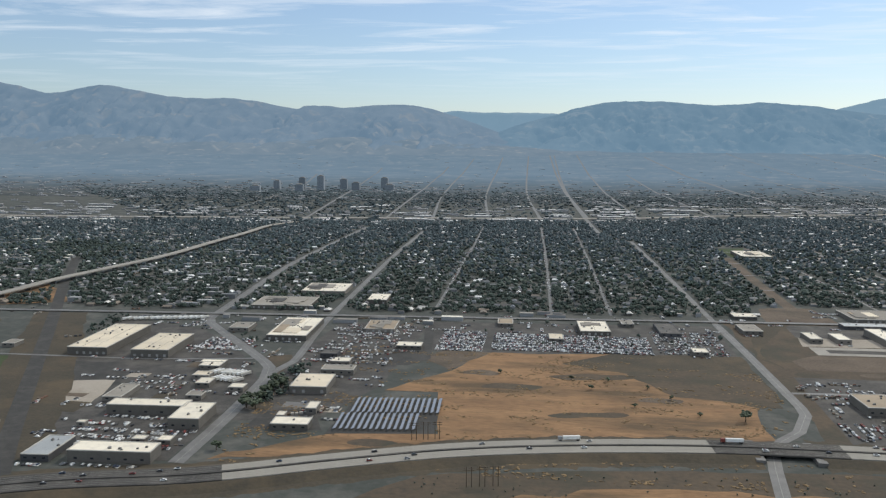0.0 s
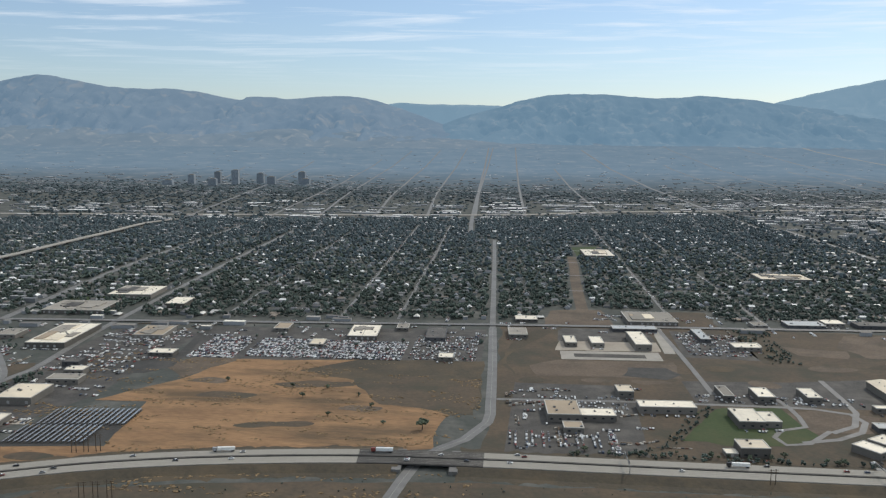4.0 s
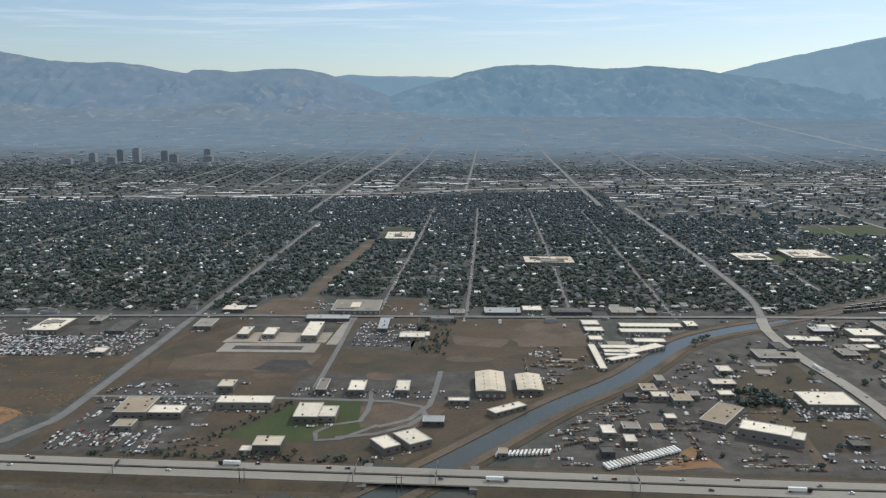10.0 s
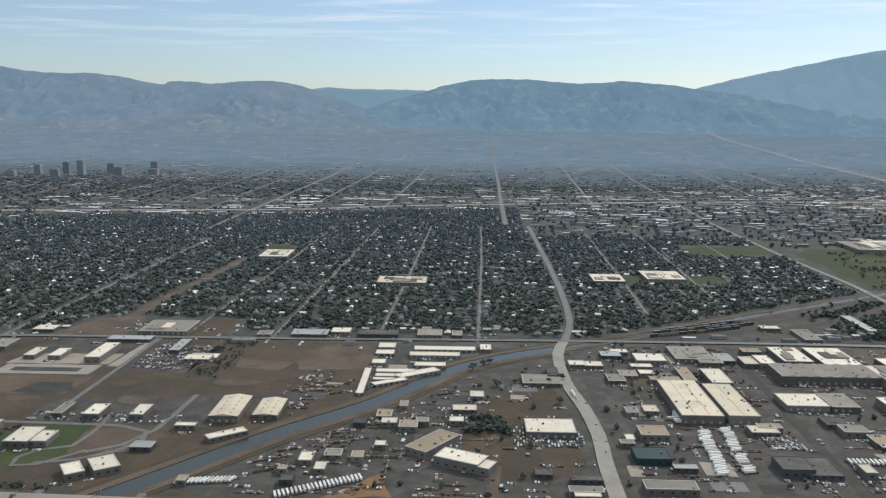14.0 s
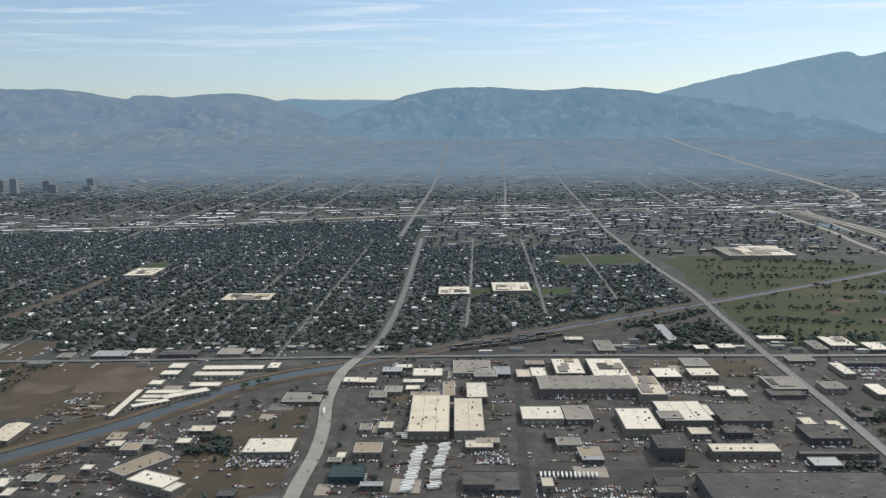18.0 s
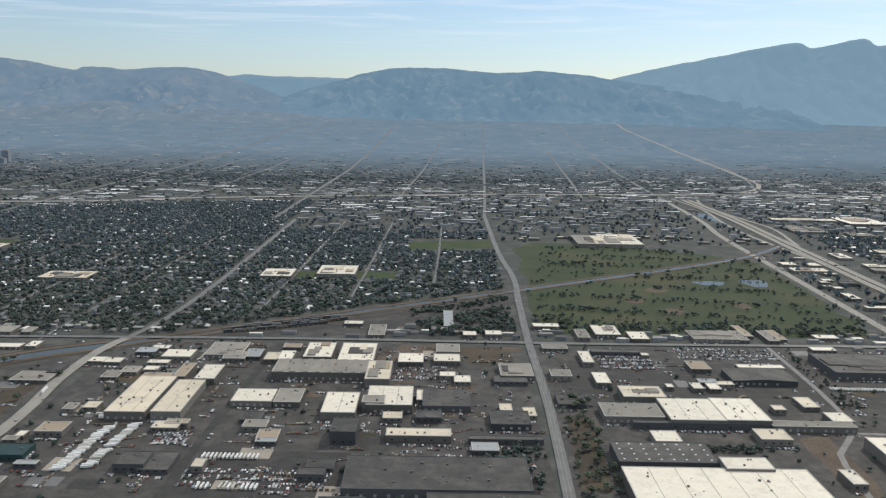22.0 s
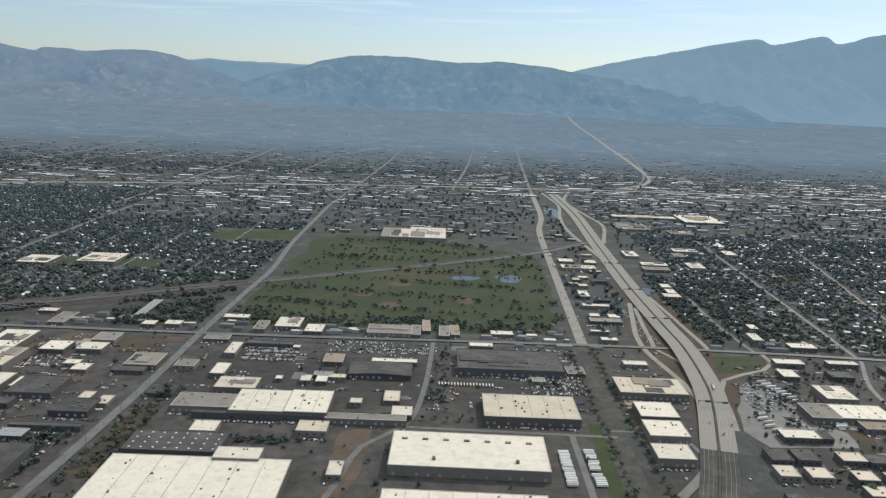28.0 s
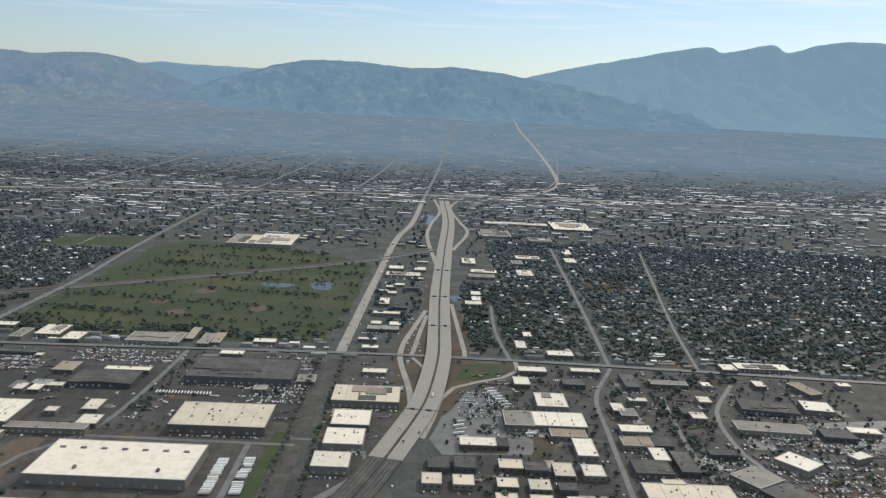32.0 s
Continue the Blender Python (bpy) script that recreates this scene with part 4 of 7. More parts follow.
for x0, x1 in ((-69, -80), (3.6, -8), (40, 32), (210, 208), (265, 262), (330, 326), (392, 388), (510, 512), (570, 572), (632, 634), (-280, -285)):
    street("street", [(x0, 512 if x0 < 440 else 590 + (x0 - 500) * 0.75), ((x0 + x1) / 2 + 1, 800), (x1, 1060)], 2.0, M_STREET, "narrow residential street", 0, 0.12, 0.6)
for x0, x1, y1 in ((-223, -345, 2900), (-158, -300, 3400), (-82, -190, 3500), (-10, -87, 3616), (57, 22, 3650), (128, 119, 3690), (240, 235, 2600), (560, 600, 2800), (860, 930, 2600), (-330, -560, 2800), (-460, -700, 2500), (1180, 1400, 2700)):
    street("street", [(x0, 1175 + x0 * 0.25), ((x0 + x1) / 2, 1900), (x1, y1)], 4.2, M_STREET, "far straight avenue across the valley", 0, 0.4, 1.5)
for y0, s in ((620, .03), (690, .03), (760, .03), (840, .04), (920, .05), (1000, .07)):
    street("street", [(-340, y0 - 340 * s), (60, y0), (446, y0 + 446 * s)], 2.2, M_STREET, "narrow residential street", 0, 0.11, 0.4)
street("road", [(-900, 1085), (-600, 1105), (-200, 1160), (100, 1212), (260, 1285), (650, 1395), (950, 1450), (1400, 1500), (2200, 1540)], 15, M_CONCRETE, "wide pale motorway crossing the valley", 3, 0.6, 2)
street("railway", [(470, 520), (560, 552), (640, 590), (700, 640)], 9, M_ASPHALT_NEW, "dark railway bed beside the canal", 0, 0.1)
street("road", [(1382, 3882), (1358, 3379), (1336, 2633), (1288, 1894), (1240, 1640), (1150, 1500)], 9, M_CONCRETE, "far pale motorway curving to the mountains", 0, 0.5)


def motorway(name, pts, gap, width, z, material, label, lanes):
    """Two carriageways on a raised bed, with lane lines, barriers and verges."""
    pts3 = [(x, y, zz) for x, y, zz in pts]
    CORRIDORS.append(([p[:2] for p in pts], gap / 2 + width + 4))
    line = smooth_line(pts3, 8)
    for s in (-1, 1):
        off = s * (gap + width) / 2
        ob = tagged(new(name, mesh_of(name, ribbon(line, z, off, width, 0.5), material)), label, "motorway", "", "structure")
        for i in range(1, lanes):
            part("lane_line", ribbon(line, z + 0.03, off + (i / lanes - 0.5) * width, 0.1), M_PAINT, ob)
        for i in range(lanes):
            part("wheel_track", ribbon(line, z + 0.015, off + ((i + 0.5) / lanes - 0.5) * width, width / lanes * 0.5), M_RUBBER_TRACK if material == M_CONCRETE else M_ASPHALT, ob)
    part("median_barrier", ribbon(line, z + 0.35, 0, gap * 0.8, 0.5), M_ASPHALT if gap > 0.6 else M_CONCRETE, ob, "grey concrete median barrier")
    return line


# the raised motorway along the near edge: asphalt in the west, concrete, an asphalt bridge length, and concrete again
E1 = [(-330, 140), (-250, 175), (-160, 221), (-107, 236.5), (-66, 254.5), (-31, 268.5), (8, 278), (57, 284.5), (105, 285.5), (168, 284.5), (298, 283), (376, 281.5), (450, 281), (560, 280), (700, 278), (900, 275), (1100, 272)]


def along(x0, x1):
    ln = smooth_line([(x, y, 1.8) for x, y in E1], 2)
    mid = [tuple(p) for p in ln if x0 < p.x < x1]
    y0, y1 = np.interp([x0, x1], [p.x for p in ln], [p.y for p in ln])
    return [(x0, float(y0), 1.8), *mid[1:-1:3], (x1, float(y1), 1.8)]


for x0, x1, m_, lb in ((-330, -99, M_ASPHALT, "dark asphalt motorway carriageway on a bank"), (-99, 57, M_CONCRETE, "pale concrete motorway carriageway on a bank"), (57, 101, M_ASPHALT, "dark asphalt motorway bridge over a road"), (101, 1100, M_CONCRETE, "pale concrete motorway carriageway on a bank")):
    motorway("motorway", along(x0, x1), 1.2, 5.6, 0.0 if m_ == M_CONCRETE else 0.02, m_, lb, 4)
ml = smooth_line([(x, y) for x, y in E1], 3)
for x_ in (71.5, 91.0, 237.0, 275.0):
    bm = bmesh.new(); box(bm, x_ - 1.5, 275.0, 0, x_ + 1.5, 294.0, 1.28)
    tagged(new("abutment", mesh_of("abutment", bm, M_STREET)), "grey concrete bridge abutment", "abutment", "", "structure")
for x0, x1 in ((-330, 72), (90, 238), (274, 1100)):
    seg = [p for p in ml if x0 <= p.x <= x1]
    for s in (-1, 1):
        bm = bmesh.new()
        prev = None
        for i, p in enumerate(seg):
            d = (seg[min(i + 1, len(seg) - 1)] - seg[max(i - 1, 0)]).normalized()
            r = Vector((d.y, -d.x)) * s
            q = [bm.verts.new((p.x + r.x * o, p.y + r.y * o, zz + 0.15 * noise.noise((p.x * .2, o, 0)))) for o, zz in ((6.0, 1.5), (7.2, 1.45), (11.5, 0.15), (17, -0.1))]
            if prev:
                for k in range(3):
                    bm.faces.new((prev[k], prev[k + 1], q[k + 1], q[k]))
            prev = q
        bmesh.ops.recalc_face_normals(bm, faces=bm.faces)
        tagged(new("embankment", mesh_of("embankment", bm, M_SCRUB)), "weedy brown motorway embankment", "embankment", "", "structure")

F2 = [(985, 372, 0.6), (999, 427, 1.2), (1005.5, 463, 2.0), (1011, 528, 2.4), (1012.2, 596, 1.4), (1014, 725, 0.6), (1021, 930, 0.5), (1029, 1150, 0.8), (1026, 1380, 1.2)]
motorway("motorway", F2, 1.4, 7.8, 0.1, M_CONCRETE, "pale concrete motorway with lane lines", 4)
motorway("motorway", [(948, 240, 0.4), (966, 310, 0.4), (977, 345, 0.5), (985, 373, 0.6)], 1.4, 7.8, 0.08, M_ASPHALT, "dark asphalt motorway with lane lines", 4)
street("ramp", [(994, 402), (982, 368), (966, 340), (945, 312), (920, 285)], 4.4, M_STREET, "grey motorway ramp", 0, 0.5)
patch("field", [(960, 300), (975, 330), (1000, 400), (1018, 440), (1030, 480), (1056, 500), (1062, 526), (1030, 524), (1036, 560), (1030, 660), (1022, 760), (1004, 760), (998, 640), (984, 590), (980, 530), (986, 480), (988, 430), (978, 380), (955, 330)], M_BROWN, "dry weedy ground inside a motorway junction", 0.065, "field", 9, 1)
street("ramp", [(1001.8, 655), (993, 600), (987, 560), (986, 526), (990, 495), (994, 465), (995, 430), (990, 395)], 3.6, M_CONCRETE, "pale motorway ramp", 0, 0.2)
street("ramp", [(1003, 640), (998, 590), (995, 552), (993, 533)], 3.0, M_CONCRETE, "pale motorway ramp", 0, 0.22)
street("ramp", [(1023, 680), (1026, 613), (1029, 548), (1029, 531)], 3.2, M_CONCRETE, "pale motorway ramp", 0, 0.2)
street("ramp", [(1002, 398), (1008, 428), (1012, 455), (1020, 475), (1035, 487), (1051, 497), (1062, 512), (1062, 530)], 3.0, M_CONCRETE, "pale curving motorway ramp", 0, 0.2)
street("ramp", [(1005, 498), (1000, 515), (994, 530)], 2.6, M_CONCRETE, "pale motorway ramp", 0, 0.2)
street("ramp", [(1016, 780), (1001, 1000), (1005, 1120), (1018, 1250), (1010, 1400)], 4.5, M_CONCRETE, "pale motorway ramp", 0, 0.3)
street("ramp", [(1030, 930), (1052, 1060), (1045, 1150), (1035, 1300), (1060, 1440)], 4.5, M_CONCRETE, "pale motorway ramp", 0, 0.3)

# ---------------------------------------------------------------- shared small meshes


def me_box(name, w, d, h, material, bevel=0.0, z=0.0):
    bm = bmesh.new()
    box(bm, -w / 2, -d / 2, z, w / 2, d / 2, z + h, bevel)
    return mesh_of(name, bm, material)


def me_unit():
    """A rooftop air handler: a bevelled cabinet on a curb, with a round fan shroud."""
    bm = bmesh.new()
    box(bm, -.55, -.4, 0, .55, .4, .1)
    box(bm, -.6, -.45, .1, .6, .45, .62, 0.04)
    bmesh.ops.create_cone(bm, cap_ends=True, segments=8, radius1=.3, radius2=.27, depth=.16, matrix=Matrix.Translation((.2, 0, .7)))
    return mesh_of("rooftop_unit", bm, M_UNIT)


ME_UNIT = me_unit()
ME_VENT = me_box("roof_vent", .45, .45, .4, M_UNIT, 0.05)
ME_DOCK = me_box("dock_door", 1.2, 0.06, 1.25, M_DOOR, 0, 0.45)
ME_WINDOW = me_box("window", 1.1, 0.06, 0.6, M_GLASS, 0, 1.0)
ME_SKY = me_box("skylight", .9, .7, .22, M_SKYLIGHT, 0.06)
ME_SLOT = me_box("roof_vent", 2.6, 1.5, .5, M_UNIT, 0.08)

ROOFS = {"white": (M_WHITE_ROOF, M_WALL, "white membrane roof"), "cream": (M_CREAM_ROOF, M_WALL, "cream membrane roof"), "grey": (M_GREY_ROOF, M_WALL, "grey gravel roof"),
         "dark": (M_DARK_ROOF, M_DARK_WALL, "dark tar roof"), "tan": (M_TAN_ROOF, M_WALL, "tan gravel roof"), "metal": (M_METAL_ROOF, M_DARK_WALL, "grey ribbed metal roof"), "teal": (M_TEAL, M_TEAL, "dark teal metal roof")}
FOOT = []
rb = random.Random(5)


def building(cx, cy, w, d, h, turn, style, gable=False, ridges=0, skylights=False):
    """A low commercial building: walls, recessed roof with a parapet, rooftop units, dock doors and windows."""
    roof_m, wall_m, roof_l = ROOFS[style]
    area = w * d
    kind = "warehouse" if area > 260 else "storage_building" if h < 1.9 else "commercial_building"
    size = "huge" if area > 1800 else "large" if area > 500 else "long" if max(w, d) > 3.2 * min(w, d) else "small"
    label = f"{size} {kind.replace('_', ' ')} with a {roof_l} on paved ground"
    b = thing(kind, pose(cx, cy, 0.05, 0, 0, turn), label, "building", "buildings of the industrial district")
    FOOT.append((cx, cy, w, d, turn))
    bm = bmesh.new()
    if gable:
        e = h * 0.8
        box(bm, -w / 2, -d / 2, 0, w / 2, d / 2, e)
        part("wall", bm, wall_m, b)
        bm = bmesh.new()
        vs = [bm.verts.new(p) for p in ((-w / 2 - .3, -d / 2 - .3, e - .05), (0, -d / 2 - .3, h + .1), (w / 2 + .3, -d / 2 - .3, e - .05), (-w / 2 - .3, d / 2 + .3, e - .05), (0, d / 2 + .3, h + .1), (w / 2 + .3, d / 2 + .3, e - .05))]
        for f in ((0, 1, 4, 3), (1, 2, 5, 4), (0, 2, 1), (3, 4, 5), (0, 3, 5, 2)):
            bm.faces.new([vs[k] for k in f])
        bmesh.ops.recalc_face_normals(bm, faces=bm.faces)
        part("roof", bm, roof_m, b, "shallow gabled metal roof")
        for i in range(int(d / 5)):
            for s in (-1, 1):
                shared("roof_vent", ME_VENT, b, pose(s * w * .22, -d / 2 + 2.5 + i * 5, e + (h - e) * .5))
    else:
        p = min(.35, w * .06)
        box(bm, -w / 2, -d / 2, 0, w / 2, d / 2, h - .3)
        part("wall", bm, wall_m, b)
        bm = bmesh.new()
        if ridges:
            step = w / ridges
            vs = [bm.verts.new(q) for q in ((0, -d / 2, h - .3), (step * .92, -d / 2, h + .4), (step, -d / 2, h - .3), (0, d / 2, h - .3), (step * .92, d / 2, h + .4), (step, d / 2, h - .3))]
            for f in ((0, 1, 2), (3, 5, 4), (0, 3, 4, 1), (1, 4, 5, 2)):
                bm.faces.new([vs[k] for k in f])
            bmesh.ops.recalc_face_normals(bm, faces=bm.faces)
            me = mesh_of("roof_bay", bm, roof_m)
            for i in range(ridges):
                shared("roof_bay", me, b, pose(-w / 2 + i * step, 0, 0), "ridged grey roof bay")
            bm = bmesh.new()
            box(bm, -w / 2, -d / 2, h - .34, w / 2, d / 2, h - .29)
        else:
            box(bm, -w / 2 + p, -d / 2 + p, h - .32, w / 2 - p, d / 2 - p, h - .16)
        part("roof", bm, roof_m, b)
        bm = bmesh.new()
        ring = []
        for e, zz in ((.04, h - .3), (.04, h), (-p, h), (-p, h - .3)):
            ring.append([bm.verts.new((sx * (w / 2 + e), sy * (d / 2 + e), zz)) for sx, sy in ((-1, -1), (1, -1), (1, 1), (-1, 1))])
        for r, q in zip(ring, ring[1:]):
            for k in range(4):
                bm.faces.new((r[k], r[(k + 1) % 4], q[(k + 1) % 4], q[k]))
        part("parapet", bm, M_TRIM if style not in ("dark", "teal") else wall_m, b)
        if skylights and style == "dark":
            nx, ny = int(w / 5), int(d / 5)
            for i in range(nx):
                for j in range(ny):
                    shared("skylight", ME_SKY, b, pose(-w / 2 + (i + .5) * w / nx, -d / 2 + (j + .5) * d / ny, h - .16))
        elif skylights:
            for i in range(7):
                shared("roof_vent", ME_SLOT, b, pose(-w / 2 + (i + .6) * w / 7.4, d * .26, h - .16), "dark rooftop vent cabinet")
            for x in (-.22, .3):
                shared("rooftop_unit", ME_UNIT, b, pose(w * x, -d * .3, h - .16, 0, 0, 90) @ Matrix.Diagonal((1.6, 1.6, 1.6, 1)))
        elif h > 1.9:
            if area > 420 and style in ("white", "cream"):
                for i in range(1, min(6, int(w / 9)) + 1):
                    bm = bmesh.new(); x = -w / 2 + i * w / (min(6, int(w / 9)) + 1); box(bm, x - .09, -d / 2 + p, h - .16, x + .09, d / 2 - p, h - .11)
                    part("roof_seam", bm, M_GREY_ROOF, b)
            for i in range(min(20, int(area / 62) + (area > 40))):
                shared("rooftop_unit", ME_UNIT if rb.random() < .6 else ME_VENT, b, pose(rb.uniform(-.42, .42) * w, rb.uniform(-.4, .4) * d, h - .16, 0, 0, rb.choice((0, 90))) @ Matrix.Scale(rb.uniform(.55, .95), 4))
    if area > 330 and cy > 425 and not (gable or ridges or skylights):
        # roofs of several ages and levels over one complex
        for i in range(min(5, 2 + int(area / 300))):
            u, v = rb.uniform(.18, .42) * w, rb.uniform(.2, .45) * d
            x, y = rb.uniform(-.5, .5) * (w - u) * .92, rb.uniform(-.5, .5) * (d - v) * .92
            bm = bmesh.new(); box(bm, x - u / 2, y - v / 2, h - .15, x + u / 2, y + v / 2, h + rb.uniform(.02, .5), .04)
            part("roof_section", bm, M_DARK_ROOF if style == "dark" else rb.choice((M_GREY_ROOF, M_DARK_ROOF, M_GREY_ROOF, M_TAN_ROOF, M_CREAM_ROOF)), b, "older roof section of another level")
    if h > 2.5 and area > 260:
        n = min(14, int(w / 3.2))
        for i in range(n):
            if rb.random() < .8:
                shared("dock_door", ME_DOCK, b, pose(-w / 2 + (i + .5) * w / n, -d / 2 - .03, 0))
    elif h > 1.9:
        n = min(5, max(1, int(w / 3)))
        for i in range(n):
            shared("window", ME_WINDOW, b, pose(-w / 2 + (i + .5) * w / n, -d / 2 - .03, 0))
    else:
        n = min(10, max(1, int(w / 3)))
        for i in range(n):
            shared("roller_door", ME_DOCK, b, pose(-w / 2 + (i + .5) * w / n, -d / 2 - .03, -.4))
    return b


building(-224.1, 402.2, 19.9, 53.2, 4.000, 3.6, "cream")
building(-191.2, 393.1, 18.5, 35.6, 4.013, 3.6, "cream")
building(-151.1, 297.2, 30.9, 8.0, 4.026, 3.5, "white")
building(-130.6, 290.0, 11.6, 19.4, 4.039, 3.4, "white")
building(-140.2, 250.4, 27.9, 9.0, 4.052, 3.4, "white")
building(-98.0, 338.6, 15.6, 19.8, 3.278, 3.3, "cream")
building(-89.1, 307.4, 4.1, 8.6, 2.591, 3.3, "white")
building(-91.8, 288.1, 13.9, 8.1, 2.604, 3.3, "white")
building(-98.5, 297.2, 3.0, 4.7, 2.117, 3.3, "white")
building(-136.9, 441.6, 21.3, 45.6, 3.130, 3.4, "white")
building(-153.1, 568.7, 30.1, 32.7, 3.143, 3.5, "white")
building(-109.5, 537.0, 12.7, 21.7, 3.156, 3.3, "white")
building(-92.8, 362.6, 14.9, 8.6, 2.669, 3.3, "grey")
building(-95.2, 376.5, 9.1, 7.2, 2.682, 3.3, "white")
building(-166.6, 515.9, 37.0, 30.9, 2.695, 3.5, "grey")
building(26.8, 468.9, 16.5, 27.0, 2.708, 2.9, "white")
building(-104.2, 391.1, 8.3, 8.9, 2.500, 3.3, "dark")
building(-91.3, 455.7, 16.8, 23.0, 2.513, 3.3, "tan")
building(-168.4, 442.7, 11.0, 14.5, 2.526, 3.5, "grey")
building(-172.8, 316.2, 7.8, 18.2, 2.239, 3.5, "grey")
building(-154.1, 367.4, 11.5, 4.9, 2.052, 3.5, "white")
building(-144.9, 335.6, 6.2, 8.6, 2.065, 3.4, "white")
building(-141.1, 317.0, 6.5, 6.2, 2.078, 3.4, "grey")
building(-138.8, 265.1, 4.6, 3.9, 2.091, 3.4, "white")
building(-129.6, 265.6, 4.8, 4.9, 2.104, 3.4, "white")
building(-164.8, 252.5, 9.4, 18.0, 2.617, 3.5, "metal")
building(142.3, 462.4, 6.4, 15.8, 2.743, 2.6, "white")
building(156.7, 462.3, 7.0, 15.0, 2.756, 2.5, "white")
building(180.1, 465.3, 8.7, 29.8, 3.769, 2.5, "white")
building(204.3, 374.3, 4.8, 14.7, 2.782, 2.4, "grey")
building(220.2, 373.2, 7.6, 13.7, 2.995, 2.3, "white")
building(240.7, 374.4, 6.3, 13.7, 3.008, 2.3, "white")
building(204.8, 340.7, 10.3, 16.3, 3.200, 2.4, "white")
building(212.9, 340.5, 7.9, 12.1, 2.813, 2.4, "white")
building(197.4, 305.6, 10.5, 8.8, 4.026, 2.4, "cream")
building(189.4, 303.8, 4.5, 4.8, 1.639, 2.4, "white")
building(131.3, 341.6, 13.6, 18.3, 3.452, 2.6, "tan")
building(145.3, 339.2, 14.1, 8.9, 2.665, 2.6, "white")
building(134.4, 323.0, 7.7, 7.5, 2.678, 2.6, "tan")
building(175.0, 351.6, 23.6, 8.7, 3.091, 2.5, "white")
building(160.4, 372.6, 7.1, 9.4, 2.904, 2.5, "cream")
building(119.1, 517.8, 13.5, 11.1, 2.117, 2.6, "white")
building(195.3, 526.8, 30.0, 28.8, 2.630, 2.4, "grey")
building(182.2, 498.5, 25.9, 8.9, 2.143, 2.5, "metal")
building(113.7, 479.6, 10.6, 17.7, 2.369, 2.7, "grey")
building(217.8, 484.9, 5.7, 24.3, 2.382, 2.3, "metal")
building(236.7, 461.4, 14.4, 9.7, 2.195, 2.3, "white")
building(280.0, 381.3, 12.9, 27.3, 4.208, 2.2, "cream", gable=True)
building(297.8, 383.2, 11.2, 22.1, 3.400, 2.1, "cream", gable=True)
building(266.6, 359.5, 9.1, 4.1, 2.413, 2.2, "white")
building(287.4, 350.8, 17.2, 5.7, 2.426, 38.0, "white")
building(240.9, 309.7, 7.2, 11.2, 3.039, 36.0, "white")
building(250.5, 315.6, 9.7, 13.1, 3.052, 36.0, "white")
building(338.5, 497.1, 10.1, 10.3, 1.665, 2.0, "white")
building(339.0, 482.7, 10.7, 8.5, 1.678, 2.0, "white")
building(337.8, 463.9, 7.5, 8.0, 1.691, 2.0, "white")
building(372.9, 493.4, 35.9, 8.2, 1.704, 1.9, "white")
building(367.8, 480.9, 28.7, 7.8, 1.717, 1.9, "white")
building(366.6, 460.7, 17.1, 7.2, 1.730, 1.9, "white")
building(334.6, 429.9, 3.6, 42.1, 1.643, 2.0, "white")
building(348.8, 447.7, 20.7, 5.8, 1.656, 2.0, "white")
building(346.0, 439.6, 13.7, 5.1, 1.669, 2.0, "white")
building(344.3, 433.0, 11.2, 3.9, 1.682, 2.0, "white")
building(347.8, 429.0, 19.0, 4.9, 1.695, 33.0, "white")
building(360.9, 445.1, 24.9, 7.1, 1.708, 36.0, "white")
building(388.1, 330.3, 19.2, 10.4, 4.000, -24.0, "white")
building(398.4, 324.4, 4.9, 8.1, 3.413, -24.0, "white")
building(375.7, 347.9, 10.7, 23.9, 3.026, -33.1, "tan")
building(326.6, 329.2, 5.4, 8.5, 2.439, 2.0, "white")
building(333.9, 320.6, 4.4, 7.0, 2.452, 2.0, "white")
building(346.5, 332.8, 4.9, 6.3, 2.465, 2.0, "tan")
building(354.1, 344.9, 4.5, 5.1, 2.478, 1.9, "white")
building(351.4, 380.4, 7.0, 8.9, 2.491, 1.9, "tan")
building(354.7, 371.2, 7.0, 6.3, 2.504, 1.9, "cream")
building(363.6, 367.7, 8.3, 8.4, 2.517, 1.9, "tan")
building(341.8, 369.9, 5.4, 6.6, 2.530, 2.0, "dark")
building(393.1, 410.3, 6.7, 8.4, 2.543, 1.8, "white")
building(323.7, 308.8, 5.0, 5.7, 2.556, 2.0, "dark")
building(285.1, 305.2, 3.5, 4.8, 2.569, 2.1, "tan")
building(319.8, 317.6, 3.4, 3.6, 2.582, 2.0, "tan")
building(359.0, 393.7, 3.9, 7.8, 2.595, 1.9, "grey")
building(369.3, 373.0, 5.9, 5.5, 2.608, 1.9, "grey")
building(384.5, 375.5, 6.4, 6.0, 2.400, 1.8, "white")
building(238.1, 467.3, 15.8, 8.6, 1.213, 2.3, "white")
building(259.3, 518.0, 8.7, 10.0, 2.026, 2.2, "grey")
building(287.1, 521.5, 22.4, 12.9, 2.239, 2.1, "metal")
building(305.7, 527.1, 12.0, 11.0, 2.452, 2.1, "white")
building(329.9, 523.5, 24.5, 11.4, 2.465, 2.0, "dark")
building(361.8, 527.2, 15.2, 14.3, 2.278, 1.9, "grey")
building(378.9, 526.5, 6.3, 11.4, 2.291, 1.9, "grey")
building(396.8, 496.7, 6.6, 11.5, 2.104, 1.8, "white")
building(425.6, 368.8, 21.5, 16.4, 3.117, 1.7, "white")
building(494.7, 409.3, 19.1, 51.9, 4.330, 1.5, "cream")
building(513.6, 407.5, 14.0, 46.0, 4.343, 1.5, "cream")
building(517.5, 446.4, 10.7, 24.2, 3.756, 1.5, "white")
building(502.6, 450.3, 6.6, 23.5, 3.169, 1.5, "tan")
building(490.4, 443.2, 15.6, 5.8, 2.582, 1.5, "tan")
